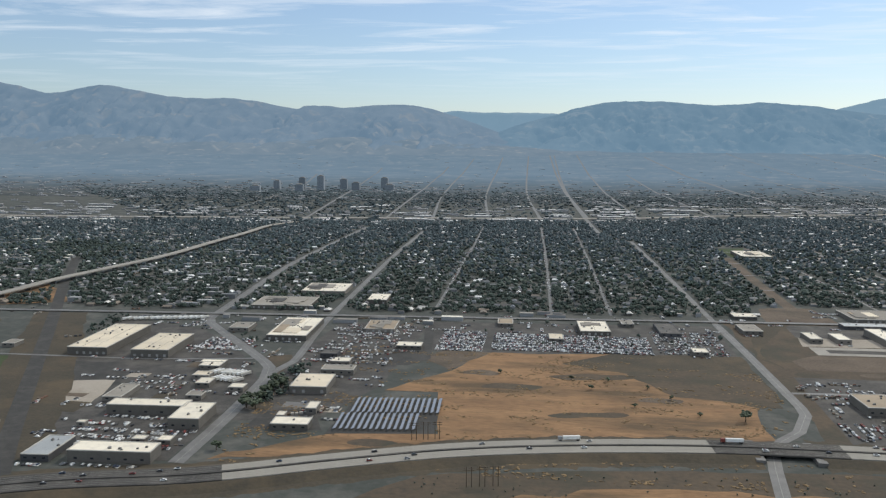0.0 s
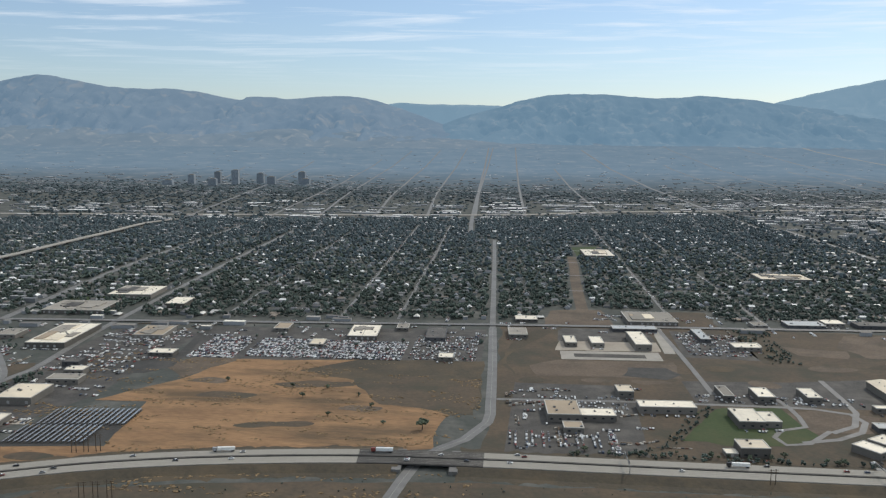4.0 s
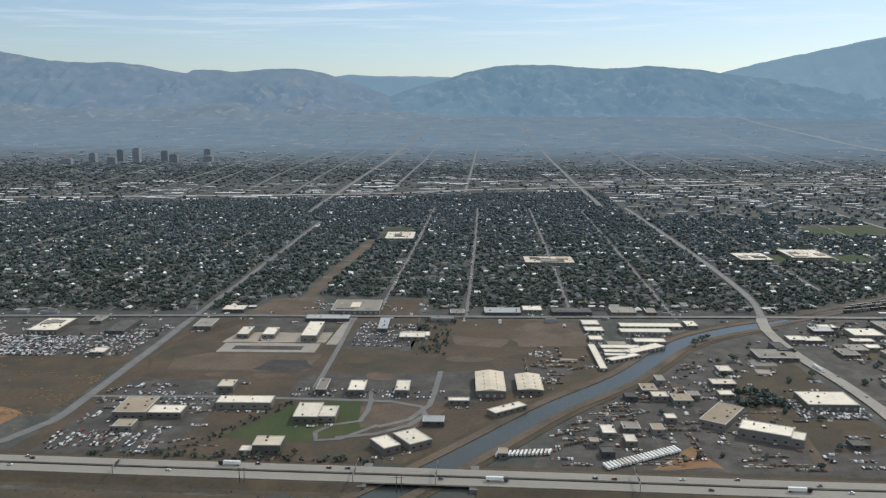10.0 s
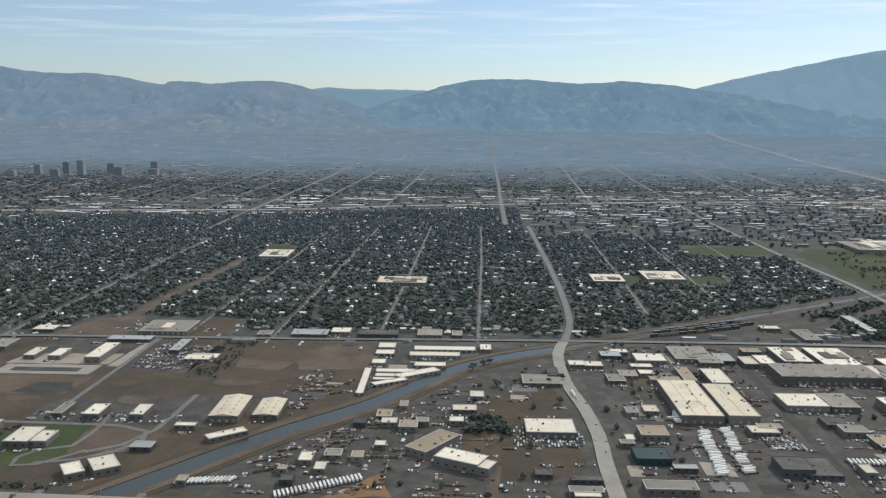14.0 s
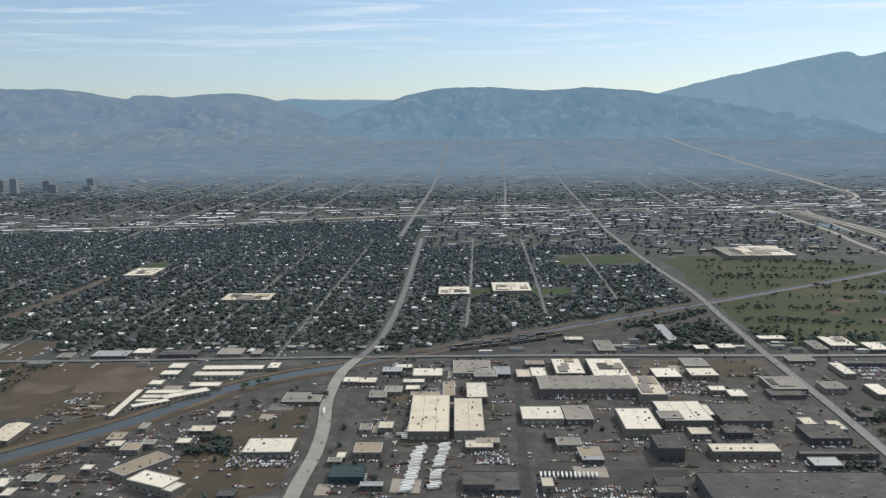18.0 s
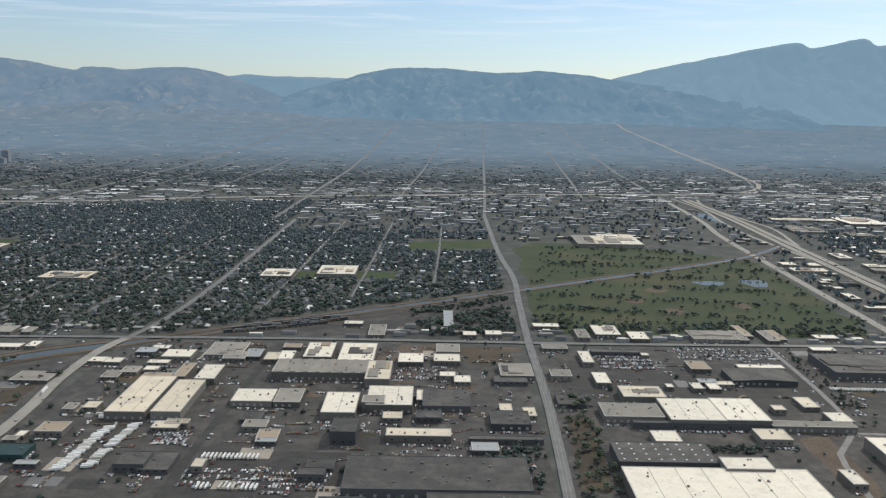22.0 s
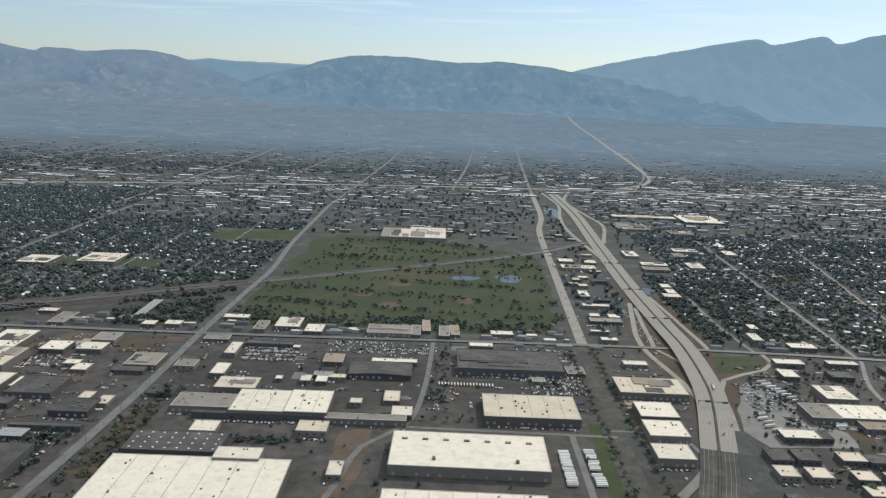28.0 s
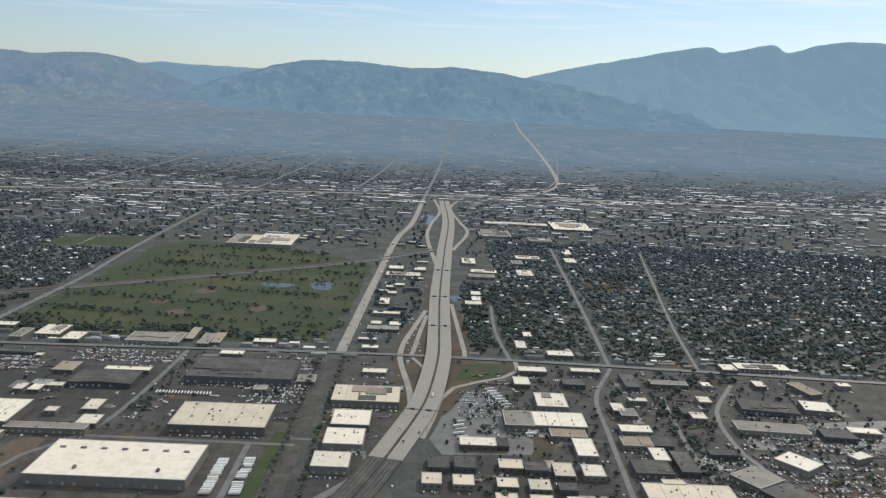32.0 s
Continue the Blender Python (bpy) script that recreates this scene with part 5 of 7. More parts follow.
building(469.8, 367.1, 12.1, 11.4, 2.995, 1.6, "tan")
building(464.5, 341.7, 14.1, 12.2, 3.008, 1.6, "teal")
building(466.1, 312.6, 19.5, 7.7, 2.800, 1.6, "grey")
building(518.7, 373.3, 12.2, 8.4, 2.613, 1.4, "cream")
building(549.5, 413.3, 20.2, 18.1, 3.026, 1.4, "white")
building(566.9, 414.0, 13.2, 19.7, 3.039, 1.3, "grey")
building(489.4, 481.4, 16.9, 14.5, 2.852, 1.5, "white")
building(447.3, 468.6, 9.1, 8.7, 2.265, 1.7, "white")
building(468.4, 488.4, 11.4, 9.4, 2.278, 1.6, "metal")
building(518.2, 334.8, 12.5, 13.0, 3.491, 1.4, "dark")
building(545.5, 480.3, 10.8, 14.3, 2.704, 1.4, "cream")
building(522.5, 481.1, 13.1, 14.0, 2.517, 1.4, "grey")
building(581.9, 561.1, 12.4, 7.6, 2.130, 1.3, "white")
building(432.6, 450.5, 6.1, 15.1, 2.543, 1.7, "dark")
building(465.2, 395.0, 5.7, 8.1, 2.156, 1.6, "grey")
building(434.7, 308.0, 12.8, 4.7, 2.169, 1.7, "grey")
building(435.9, 317.5, 12.0, 4.2, 2.182, 1.7, "dark")
building(576.7, 457.0, 51.8, 22.7, 4.795, 1.3, "grey", ridges=8)
building(608.6, 451.2, 13.4, 31.7, 5.208, 1.2, "cream")
building(593.0, 488.2, 20.7, 34.7, 4.000, 1.2, "white")
building(570.3, 490.3, 16.4, 29.3, 4.013, 1.3, "white")
building(552.6, 479.8, 8.5, 16.3, 3.626, 1.4, "white")
building(551.9, 502.2, 10.8, 8.2, 2.639, 1.4, "tan")
building(594.2, 403.0, 16.5, 28.3, 4.078, 1.2, "white")
building(617.6, 413.1, 22.7, 27.6, 4.491, 1.2, "white")
building(610.0, 405.7, 11.0, 10.1, 5.104, 1.2, "grey")
building(624.6, 481.0, 14.6, 17.2, 3.117, 1.1, "white")
building(645.4, 482.5, 15.4, 14.0, 3.130, 1.1, "white")
building(645.9, 503.0, 14.1, 16.5, 2.943, 1.1, "grey")
building(646.0, 454.3, 8.7, 7.6, 2.556, 1.1, "white")
building(522.5, 377.2, 10.6, 5.4, 2.769, 1.4, "tan")
building(545.7, 332.8, 4.6, 7.9, 2.995, 1.4, "cream")
building(600.5, 368.4, 11.3, 16.2, 6.208, 1.2, "dark")
building(633.7, 368.8, 29.2, 8.8, 3.400, 1.1, "cream")
building(558.6, 376.6, 11.0, 8.7, 2.813, 1.3, "grey")
building(592.5, 327.1, 11.1, 7.0, 3.026, 1.2, "dark")
building(514.7, 493.4, 21.8, 26.3, 2.652, 1.5, "grey")
building(532.0, 486.4, 9.4, 15.5, 2.465, 1.4, "metal")
building(474.3, 495.8, 10.1, 6.9, 2.078, 1.6, "white")
building(472.6, 451.8, 9.4, 10.2, 2.291, 1.6, "grey")
building(645.7, 414.9, 23.6, 25.2, 3.304, 1.1, "dark")
building(637.5, 392.3, 12.3, 9.3, 2.917, 1.1, "dark")
building(645.5, 576.2, 6.4, 42.6, 2.543, 1.1, "metal")
building(663.0, 355.4, 11.8, 8.8, 2.956, 1.0, "metal")
building(642.9, 326.2, 73.7, 30.7, 3.969, 1.1, "dark")
building(661.3, 304.8, 43.8, 9.6, 3.582, 1.0, "dark")
building(607.9, 299.8, 17.6, 8.9, 3.595, 1.2, "dark")
building(675.9, 389.6, 18.7, 17.5, 3.208, 1.0, "dark")
building(672.7, 366.2, 33.3, 4.2, 2.600, 1.0, "dark")
building(684.0, 463.2, 18.4, 22.0, 3.013, 1.0, "grey")
building(654.0, 447.1, 9.0, 11.2, 2.426, 1.0, "white")
building(599.4, 544.0, 10.8, 25.7, 2.052, 1.2, "grey")
building(755.0, 311.9, 75.2, 43.9, 5.065, 0.6, "white")
building(769.1, 336.9, 19.6, 11.3, 6.078, 0.6, "white")
building(738.4, 350.1, 41.4, 21.1, 4.491, 0.6, "dark", skylights=True)
building(744.9, 371.2, 12.1, 12.4, 3.104, 0.8, "white")
building(794.4, 376.0, 14.3, 12.6, 3.117, 0.6, "cream")
building(810.9, 333.0, 6.3, 13.6, 2.930, 0.6, "white")
building(764.4, 401.9, 26.5, 29.3, 4.743, 0.7, "white")
building(788.3, 403.3, 21.3, 30.2, 4.756, 0.6, "white")
building(746.1, 427.1, 21.7, 16.7, 4.369, 0.8, "cream")
building(735.6, 402.2, 28.8, 18.3, 3.582, 0.8, "grey")
building(818.2, 389.5, 39.4, 7.1, 3.195, 0.6, "grey")
building(766.1, 388.3, 64.5, 3.2, 3.208, 0.7, "dark")
building(835.1, 400.0, 10.3, 11.9, 3.000, 0.5, "white")
building(867.6, 351.6, 69.3, 36.6, 5.013, -0.5, "white", skylights=True)
building(865.1, 303.0, 65.7, 17.7, 5.026, -0.5, "white")
building(899.8, 409.1, 47.9, 31.4, 4.639, 0.3, "cream")
building(819.2, 462.5, 35.3, 21.0, 3.652, 0.6, "dark", gable=True)
building(826.0, 479.7, 26.8, 6.4, 2.665, 0.5, "white")
building(711.4, 562.5, 17.6, 8.7, 2.678, 0.9, "white")
building(732.8, 543.2, 7.8, 20.5, 2.691, 0.8, "grey")
building(749.7, 552.7, 16.7, 23.3, 2.704, 0.8, "white")
building(768.7, 540.8, 11.9, 17.5, 2.717, 0.7, "white")
building(818.4, 545.5, 29.7, 20.6, 2.730, 0.5, "grey")
building(854.9, 546.5, 7.3, 24.6, 2.743, 0.4, "grey")
building(727.4, 491.4, 6.7, 22.3, 2.756, 0.8, "white")
building(708.6, 459.9, 11.6, 11.8, 2.769, 0.9, "grey")
building(729.9, 452.9, 8.1, 18.1, 2.782, 0.8, "white")
building(746.9, 504.5, 29.2, 6.4, 2.795, 0.8, "dark")
building(675.0, 540.1, 10.6, 9.5, 2.808, 1.0, "white")
building(659.6, 538.2, 8.7, 9.4, 2.600, 1.0, "white")
building(790.1, 479.9, 11.6, 15.4, 2.613, 0.6, "tan")
building(810.8, 412.3, 6.1, 6.6, 2.626, 0.6, "cream")
building(836.1, 546.2, 6.1, 23.3, 2.639, 0.5, "grey")
building(878.6, 518.5, 15.0, 7.4, 2.652, 0.4, "white")
building(967.6, 672.3, 8.2, 20.3, 2.665, 0.1, "white")
building(894.0, 483.9, 62.1, 37.1, 4.478, 0.3, "dark")
building(970.1, 449.0, 37.4, 25.0, 4.291, 0.1, "cream")
building(965.1, 413.4, 19.8, 20.6, 4.104, 0.1, "white")
building(963.9, 388.7, 19.4, 19.8, 4.117, 0.1, "white")
building(960.6, 361.6, 17.3, 16.4, 4.130, 0.1, "white")
building(1053.0, 422.0, 15.7, 20.6, 3.943, -0.2, "grey")
building(1074.8, 422.2, 27.8, 20.0, 3.956, -0.2, "white")
building(1074.5, 452.5, 17.5, 21.9, 3.569, -0.2, "white")
building(1029.7, 390.8, 18.2, 10.3, 3.182, -0.1, "white")
building(1042.0, 391.4, 6.1, 10.0, 2.795, -0.1, "dark")
building(1006.9, 348.4, 9.0, 10.9, 3.008, -0.0, "cream")
building(1021.1, 348.4, 9.6, 10.3, 2.800, -0.1, "cream")
building(1010.1, 366.2, 10.0, 12.9, 2.813, -0.0, "dark")
building(1022.5, 367.1, 10.4, 12.9, 2.826, -0.1, "dark")
building(1043.9, 366.9, 11.4, 9.8, 2.839, -0.1, "cream")
building(1040.7, 347.2, 9.5, 9.3, 2.852, -0.1, "cream")
building(1039.2, 332.2, 9.6, 9.4, 2.865, -0.1, "cream")
building(1055.1, 346.3, 9.7, 10.1, 2.878, -0.2, "cream")
building(1054.3, 331.9, 9.9, 8.6, 2.891, -0.2, "cream")
building(1068.1, 362.8, 9.4, 14.1, 2.904, -0.2, "cream")
building(1082.0, 362.8, 10.2, 12.3, 2.917, -0.2, "white")
building(1082.8, 389.2, 10.3, 21.2, 2.930, -0.2, "white")
building(1077.2, 407.1, 18.8, 11.4, 2.943, -0.2, "tan")
building(1061.2, 485.3, 9.8, 13.8, 2.956, -0.2, "white")
building(1070.4, 508.4, 18.0, 9.3, 2.969, -0.2, "white")
building(1104.7, 510.4, 18.9, 7.0, 2.982, -0.3, "white")
building(1093.1, 487.0, 13.5, 11.8, 2.995, -0.3, "dark")
building(1055.5, 365.0, 10.7, 9.4, 3.008, -0.2, "dark")
building(1067.5, 345.6, 8.4, 7.9, 2.800, -0.2, "dark")
building(1115.9, 439.9, 9.3, 10.9, 2.813, -0.3, "grey")
building(1111.7, 447.2, 7.0, 11.7, 2.826, -0.3, "white")
building(1114.4, 416.3, 16.8, 9.5, 2.839, -0.3, "white")
building(1110.8, 399.1, 15.4, 11.4, 2.852, -0.3, "tan")
building(1069.3, 332.2, 7.8, 7.1, 2.865, -0.2, "white")
building(1079.3, 332.2, 7.8, 5.8, 2.878, -0.2, "white")
building(1002.0, 323.7, 8.5, 8.5, 2.891, -0.0, "dark")
building(1013.1, 321.1, 9.0, 4.9, 2.904, -0.0, "cream")
building(1118.4, 383.8, 8.1, 14.7, 3.130, -0.3, "white")
building(1121.0, 343.2, 39.9, 14.9, 3.543, -0.3, "cream")
building(1116.3, 352.2, 10.4, 4.8, 3.756, -0.3, "cream")
building(1185.6, 380.1, 18.0, 14.7, 3.769, -51.7, "white")
building(1221.6, 391.3, 6.8, 11.2, 3.182, -63.0, "white")
building(1158.0, 361.0, 16.9, 18.3, 3.595, -57.1, "grey")
building(1169.0, 341.4, 26.1, 19.3, 3.608, -59.0, "dark")
building(1201.1, 457.4, 32.2, 18.1, 3.200, -8.0, "dark")
building(1230.9, 460.4, 16.7, 15.8, 3.213, -8.0, "white")
building(1237.7, 491.9, 21.9, 9.0, 3.026, -72.3, "tan")
building(1190.3, 425.0, 38.6, 13.2, 3.039, -5.0, "grey")
building(1224.0, 419.9, 17.4, 12.5, 3.052, -5.0, "dark")
building(1241.1, 425.6, 17.0, 8.0, 3.065, -5.0, "white")
building(1154.9, 438.8, 8.3, 9.4, 2.878, -0.3, "white")
building(1166.3, 465.2, 7.6, 9.7, 2.891, -0.3, "white")
building(1093.7, 544.8, 17.7, 10.3, 2.917, -0.3, "white")
building(1068.6, 562.1, 7.3, 17.2, 2.930, -0.2, "white")
building(1126.1, 460.6, 10.7, 5.6, 2.943, -0.3, "white")
building(1151.4, 389.6, 14.0, 7.6, 2.956, -0.3, "dark")
building(1111.1, 369.5, 18.1, 16.0, 2.969, -0.3, "dark")
building(1129.0, 376.6, 9.4, 24.2, 2.982, -0.3, "dark")
building(1120.7, 400.9, 16.7, 13.1, 2.800, -0.3, "dark")
building(1152.2, 446.4, 10.4, 11.0, 2.813, -0.3, "dark")
building(1203.0, 529.4, 9.9, 12.3, 2.826, -0.3, "white")
building(1227.1, 533.7, 35.7, 12.4, 2.839, -0.3, "white")
building(1153.1, 492.7, 23.0, 7.6, 2.852, -0.3, "grey")
building(1176.4, 492.9, 5.9, 7.5, 2.865, -0.3, "white")
building(1211.5, 497.9, 7.0, 10.4, 2.878, -0.3, "white")
building(1267.3, 502.8, 8.2, 6.7, 2.891, -0.3, "white")
building(1076.1, 588.6, 6.2, 11.3, 2.904, -0.2, "white")
building(1129.0, 493.9, 8.5, 24.2, 2.917, -0.3, "dark")
building(971.3, 811.5, 14.1, 14.2, 2.730, 0.1, "white")
building(994.8, 809.4, 11.3, 14.1, 2.743, 0.0, "white")
building(979.3, 781.5, 32.6, 15.8, 2.756, 0.1, "white")
building(971.3, 634.6, 20.9, 7.0, 2.782, 0.1, "white")
building(965.1, 604.5, 7.7, 8.0, 2.795, 0.1, "white")
building(979.4, 603.7, 8.5, 9.6, 2.808, 0.1, "white")
building(971.2, 591.9, 22.9, 9.3, 2.600, 0.1, "grey")
building(961.9, 562.2, 13.0, 4.2, 2.613, 0.1, "white")
building(965.1, 543.6, 11.1, 6.6, 2.626, 0.1, "white")
building(971.6, 494.1, 14.7, 7.7, 2.639, 0.1, "white")
building(1085.8, 1055.3, 40.4, 53.6, 2.652, -0.3, "grey")
building(1197.2, 1143.7, 53.3, 67.5, 2.665, -0.3, "white")
building(1122.4, 1146.3, 86.8, 19.7, 2.678, -0.3, "white")
building(1044.8, 861.3, 14.1, 28.5, 2.691, -0.1, "white")
building(1096.0, 864.4, 11.3, 19.0, 2.704, -0.3, "grey")
building(1110.3, 894.0, 26.3, 17.0, 2.717, -0.3, "white")
building(1098.3, 810.6, 15.5, 25.5, 2.730, -0.3, "white")
building(1057.7, 810.2, 25.7, 14.2, 2.743, -0.2, "white")
building(1054.4, 788.1, 25.0, 13.4, 2.756, -0.2, "grey")
building(1044.8, 713.9, 8.6, 13.3, 2.769, -0.1, "white")
building(1044.3, 693.8, 7.8, 14.7, 2.782, -0.1, "white")
building(1041.2, 678.2, 13.9, 12.0, 2.795, -0.1, "white")
building(1159.7, 938.5, 10.7, 30.1, 2.613, -0.3, "white")
building(1156.1, 888.1, 12.1, 23.6, 2.626, -0.3, "white")
building(1138.9, 1017.1, 28.1, 26.3, 2.639, -0.3, "grey")
building(547.2, 736.0, 33.1, 38.7, 3.052, 1.4, "white")
building(498.0, 718.9, 26.4, 31.6, 3.065, 1.5, "white")
building(191.4, 813.8, 27.5, 42.2, 3.078, 2.4, "white")
building(799.5, 927.0, 35.6, 60.3, 4.091, 0.6, "grey")
building(832.2, 933.1, 40.9, 69.7, 4.104, 0.5, "white")
building(326.9, 694.8, 40.0, 27.0, 2.717, 2.0, "cream")

building(456.1, 468.3, 10.5, 8.8, 2.061, 1.0, "white")
building(482.4, 467.4, 11.9, 6.2, 2.072, 1.0, "white")
building(528.3, 335.6, 12.7, 17.8, 2.083, 1.0, "dark")
building(426.1, 438.1, 20.2, 14.9, 2.094, 1.0, "grey")
building(474.4, 397.7, 7.0, 8.6, 2.105, 1.0, "cream")
building(475.7, 331.4, 9.2, 3.8, 2.116, 1.0, "metal")
building(567.2, 359.6, 9.3, 4.5, 2.127, 1.0, "metal")
building(594.8, 336.2, 11.5, 9.7, 2.138, 1.0, "dark")
building(458.9, 360.7, 3.9, 5.8, 2.149, 1.0, "white")
building(554.4, 387.4, 9.9, 10.7, 2.160, 1.0, "dark")
building(680.1, 449.4, 18.3, 11.4, 2.171, 1.0, "dark")
building(711.5, 513.0, 15.6, 9.0, 2.182, 1.0, "grey")
building(708.7, 418.9, 14.4, 14.9, 2.193, 1.0, "dark")
building(674.9, 406.0, 6.2, 9.4, 2.204, 1.0, "cream")
building(686.2, 400.4, 6.1, 11.4, 2.215, 1.0, "cream")
building(779.5, 444.4, 5.8, 9.5, 2.226, 1.0, "white")
building(787.7, 452.9, 10.3, 6.3, 2.237, 1.0, "metal")
building(764.8, 443.6, 3.8, 5.4, 2.248, 1.0, "white")
building(788.3, 444.0, 6.4, 9.9, 2.259, 1.0, "white")
building(828.6, 421.9, 8.3, 14.8, 2.270, 1.0, "cream")
building(764.2, 500.4, 4.4, 4.8, 2.281, 1.0, "white")
building(257.3, 336.1, 8.7, 6.5, 2.292, 1.0, "metal")
# sheds and shops among the yards
building(336.4, 334.8, 7.0, 6.7, 2.0, 2.0, "grey")
building(387.6, 391.9, 11.1, 7.2, 2.0, 2.0, "cream")
building(465.2, 444.1, 9.1, 11.4, 2.0, 2.0, "grey")
building(434.8, 303.9, 9.7, 3.6, 2.0, 2.0, "white")
building(420.0, 322.6, 6.6, 6.1, 2.0, 2.0, "dark")
building(482.8, 455.0, 7.8, 7.0, 2.2, 2.0, "white")
building(566.7, 366.4, 9.7, 10.0, 2.2, 2.0, "tan")
building(457.0, 355.2, 6.1, 4.3, 2.2, 2.0, "grey")
building(632.5, 420.4, 4.0, 14.9, 2.4, 2.0, "white")
building(620.3, 391.5, 9.3, 8.3, 2.4, 2.0, "cream")
building(644.5, 376.8, 3.6, 9.6, 2.4, 2.0, "dark")
building(842.4, 559.6, 5.5, 27.5, 2.2, 2.0, "tan")
building(861.9, 551.2, 6.0, 23.6, 2.2, 2.0, "tan")
building(893.6, 549.0, 15.2, 8.5, 2.2, 2.0, "white")
building(796.0, 449.8, 9.7, 5.8, 2.2, 2.0, "cream")
building(909.0, 457.3, 7.7, 7.5, 2.2, 2.0, "grey")
building(932.5, 476.2, 10.7, 13.0, 2.2, 2.0, "grey")
building(-152.8, 361.7, 9.8, 7.3, 2.2, 2.0, "white")
building(-150.2, 345.7, 7.5, 6.7, 2.2, 2.0, "cream")
building(-128.2, 329.9, 6.3, 6.1, 2.2, 2.0, "white")
building(-270.4, 388.8, 6.5, 8.7, 2.2, 2.0, "grey")
building(-167.7, 277.9, 3.1, 2.7, 2.2, 2.0, "white")
building(-68.6, 413.8, 12.8, 8.6, 2.2, 2.0, "white")
building(46.7, 485.2, 7.0, 11.4, 2.2, 2.0, "grey")
building(67.6, 471.2, 11.3, 26.7, 2.2, 2.0, "dark")
building(5.8, 442.5, 7.5, 12.0, 2.2, 2.0, "cream")
building(77.0, 422.0, 7.6, 8.6, 2.2, 2.0, "white")
building(-22.9, 477.2, 8.7, 14.0, 2.2, 2.0, "tan")


# ---------------------------------------------------------------- far office towers


# shaft and glass colours paled towards blue, imitating haze over the towers
M_TOWER = mat("hazed_tower_concrete", (0.24, 0.265, 0.29), (0.2, 0.22, 0.24), 0.1, 0.8, rand=0.3)
M_TGLASS = mat("hazed_tower_glass", (0.12, 0.15, 0.18), (0.16, 0.19, 0.22), 0.2, 0.25)


def tower(cx, cy, w, d, h, label):
    b = thing("office_tower", pose(cx, cy, 0, 0, 0, 2), label, "tower", "office towers of the far centre")
    bm = bmesh.new(); box(bm, -w / 2, -d / 2, 0, w / 2, d / 2, h); part("shaft", bm, M_TOWER, b)
    n = int(h / 1.7)
    me = me_box("window_band", w * .94, d * 1.02, .7, M_TGLASS)
    for i in range(n):
        shared("window_band", me, b, pose(0, 0, 1 + i * h / n))
    bm = bmesh.new(); box(bm, -w * .3, -d * .3, h, w * .3, d * .3, h + 1.6, .1); part("penthouse", bm, M_GREY_ROOF, b)
    FOOT.append((cx, cy, w, d, 0))


for x, y, w, d, h in ((-504, 1825, 15, 13, 32), (-560, 1870, 14, 12, 26), (-470, 1900, 16, 12, 22), (-430, 1850, 18, 14, 17), (-610, 1840, 14, 14, 20), (-380, 1930, 16, 14, 25), (-355, 1860, 20, 14, 13), (-540, 1780, 18, 12, 15), (-640, 1780, 22, 12, 11)):
    tower(x, y, w, d, h, "tall grey office tower seen far off in haze")

# ---------------------------------------------------------------- trees


def tree_parts(seed):
    """A tree one metre high: tapered trunk with limbs, and a crown of many leaf clumps."""
    rs = random.Random(seed)
    bm = bmesh.new()
    bmesh.ops.create_cone(bm, cap_ends=True, segments=6, radius1=.05, radius2=.025, depth=.5, matrix=Matrix.Translation((0, 0, .25)))
    tips = []
    for k in range(6):
        a, tilt, ln = k * 1.05 + rs.random(), rs.uniform(25, 60), rs.uniform(.28, .42)
        m = Matrix.Translation((0, 0, .32 + .03 * k)) @ Matrix.Rotation(a, 4, "Z") @ Matrix.Rotation(radians(tilt), 4, "Y") @ Matrix.Translation((0, 0, ln / 2))
        bmesh.ops.create_cone(bm, cap_ends=False, segments=4, radius1=.02, radius2=.006, depth=ln, matrix=m)
        tips.append(m @ Vector((0, 0, ln / 2)))
    trunk = mesh_of("trunk", bm, M_TRUNK)
    bm = bmesh.new()
    for t in tips + [Vector((0, 0, .8))]:
        for k in range(5):
            c = t + Vector((rs.gauss(0, .1), rs.gauss(0, .1), rs.gauss(.02, .08)))
            r = rs.uniform(.1, .19)
            geom = bmesh.ops.create_icosphere(bm, subdivisions=1, radius=r, matrix=Matrix.Translation(c) @ Matrix.Diagonal((1, 1, .8, 1)))
            for v in geom["verts"]:
                v.co += (v.co - c) * rs.uniform(-.35, .35)
    return trunk, mesh_of("crown", bm, M_LEAF_ONE)


M_LEAF_ONE = leafy(mat("leaf_crown", (0.062, 0.08, 0.05), (0.098, 0.115, 0.075), 0.2, 0.7, fine=1.6, rand=0.35))
TREES = [tree_parts(i) for i in range(5)]
rt = random.Random(11)


def tree(x, y, h, label="round green shade tree on grass", group="trees"):
    t = thing("tree", pose(x, y, 0.02, 0, 0, rt.uniform(0, 360)), label, "tree", group)
    tr, cr = TREES[rt.randrange(5)]
    wide = rt.uniform(.85, 1.25)
    m = Matrix.Diagonal((h * wide, h * wide, h, 1))
    shared("trunk", tr, t, m)
    shared("crown", cr, t, m)


# rows and groups across the golf course
for i in range(60):
    for _ in range(6):
        x = rt.uniform(706, 942); y = rt.uniform(560, 890)
        row = abs(((y + (x - 700) * .12) % 46) - 23)
        near_edge = y < 600 or x < 722 or x > 930
        canal_d = abs((y - 660) - (x - 669) * .71)
        if (row < 7 or near_edge or rt.random() < .12) and y < 560 + 380 * min(1, (x - 690) / 60) and y < 930 - max(0, x - 760) * .4 and canal_d > 12:
            tree(x, y, rt.uniform(2.6, 4.8), "dark green tree on a golf course", "golf course trees")
            break
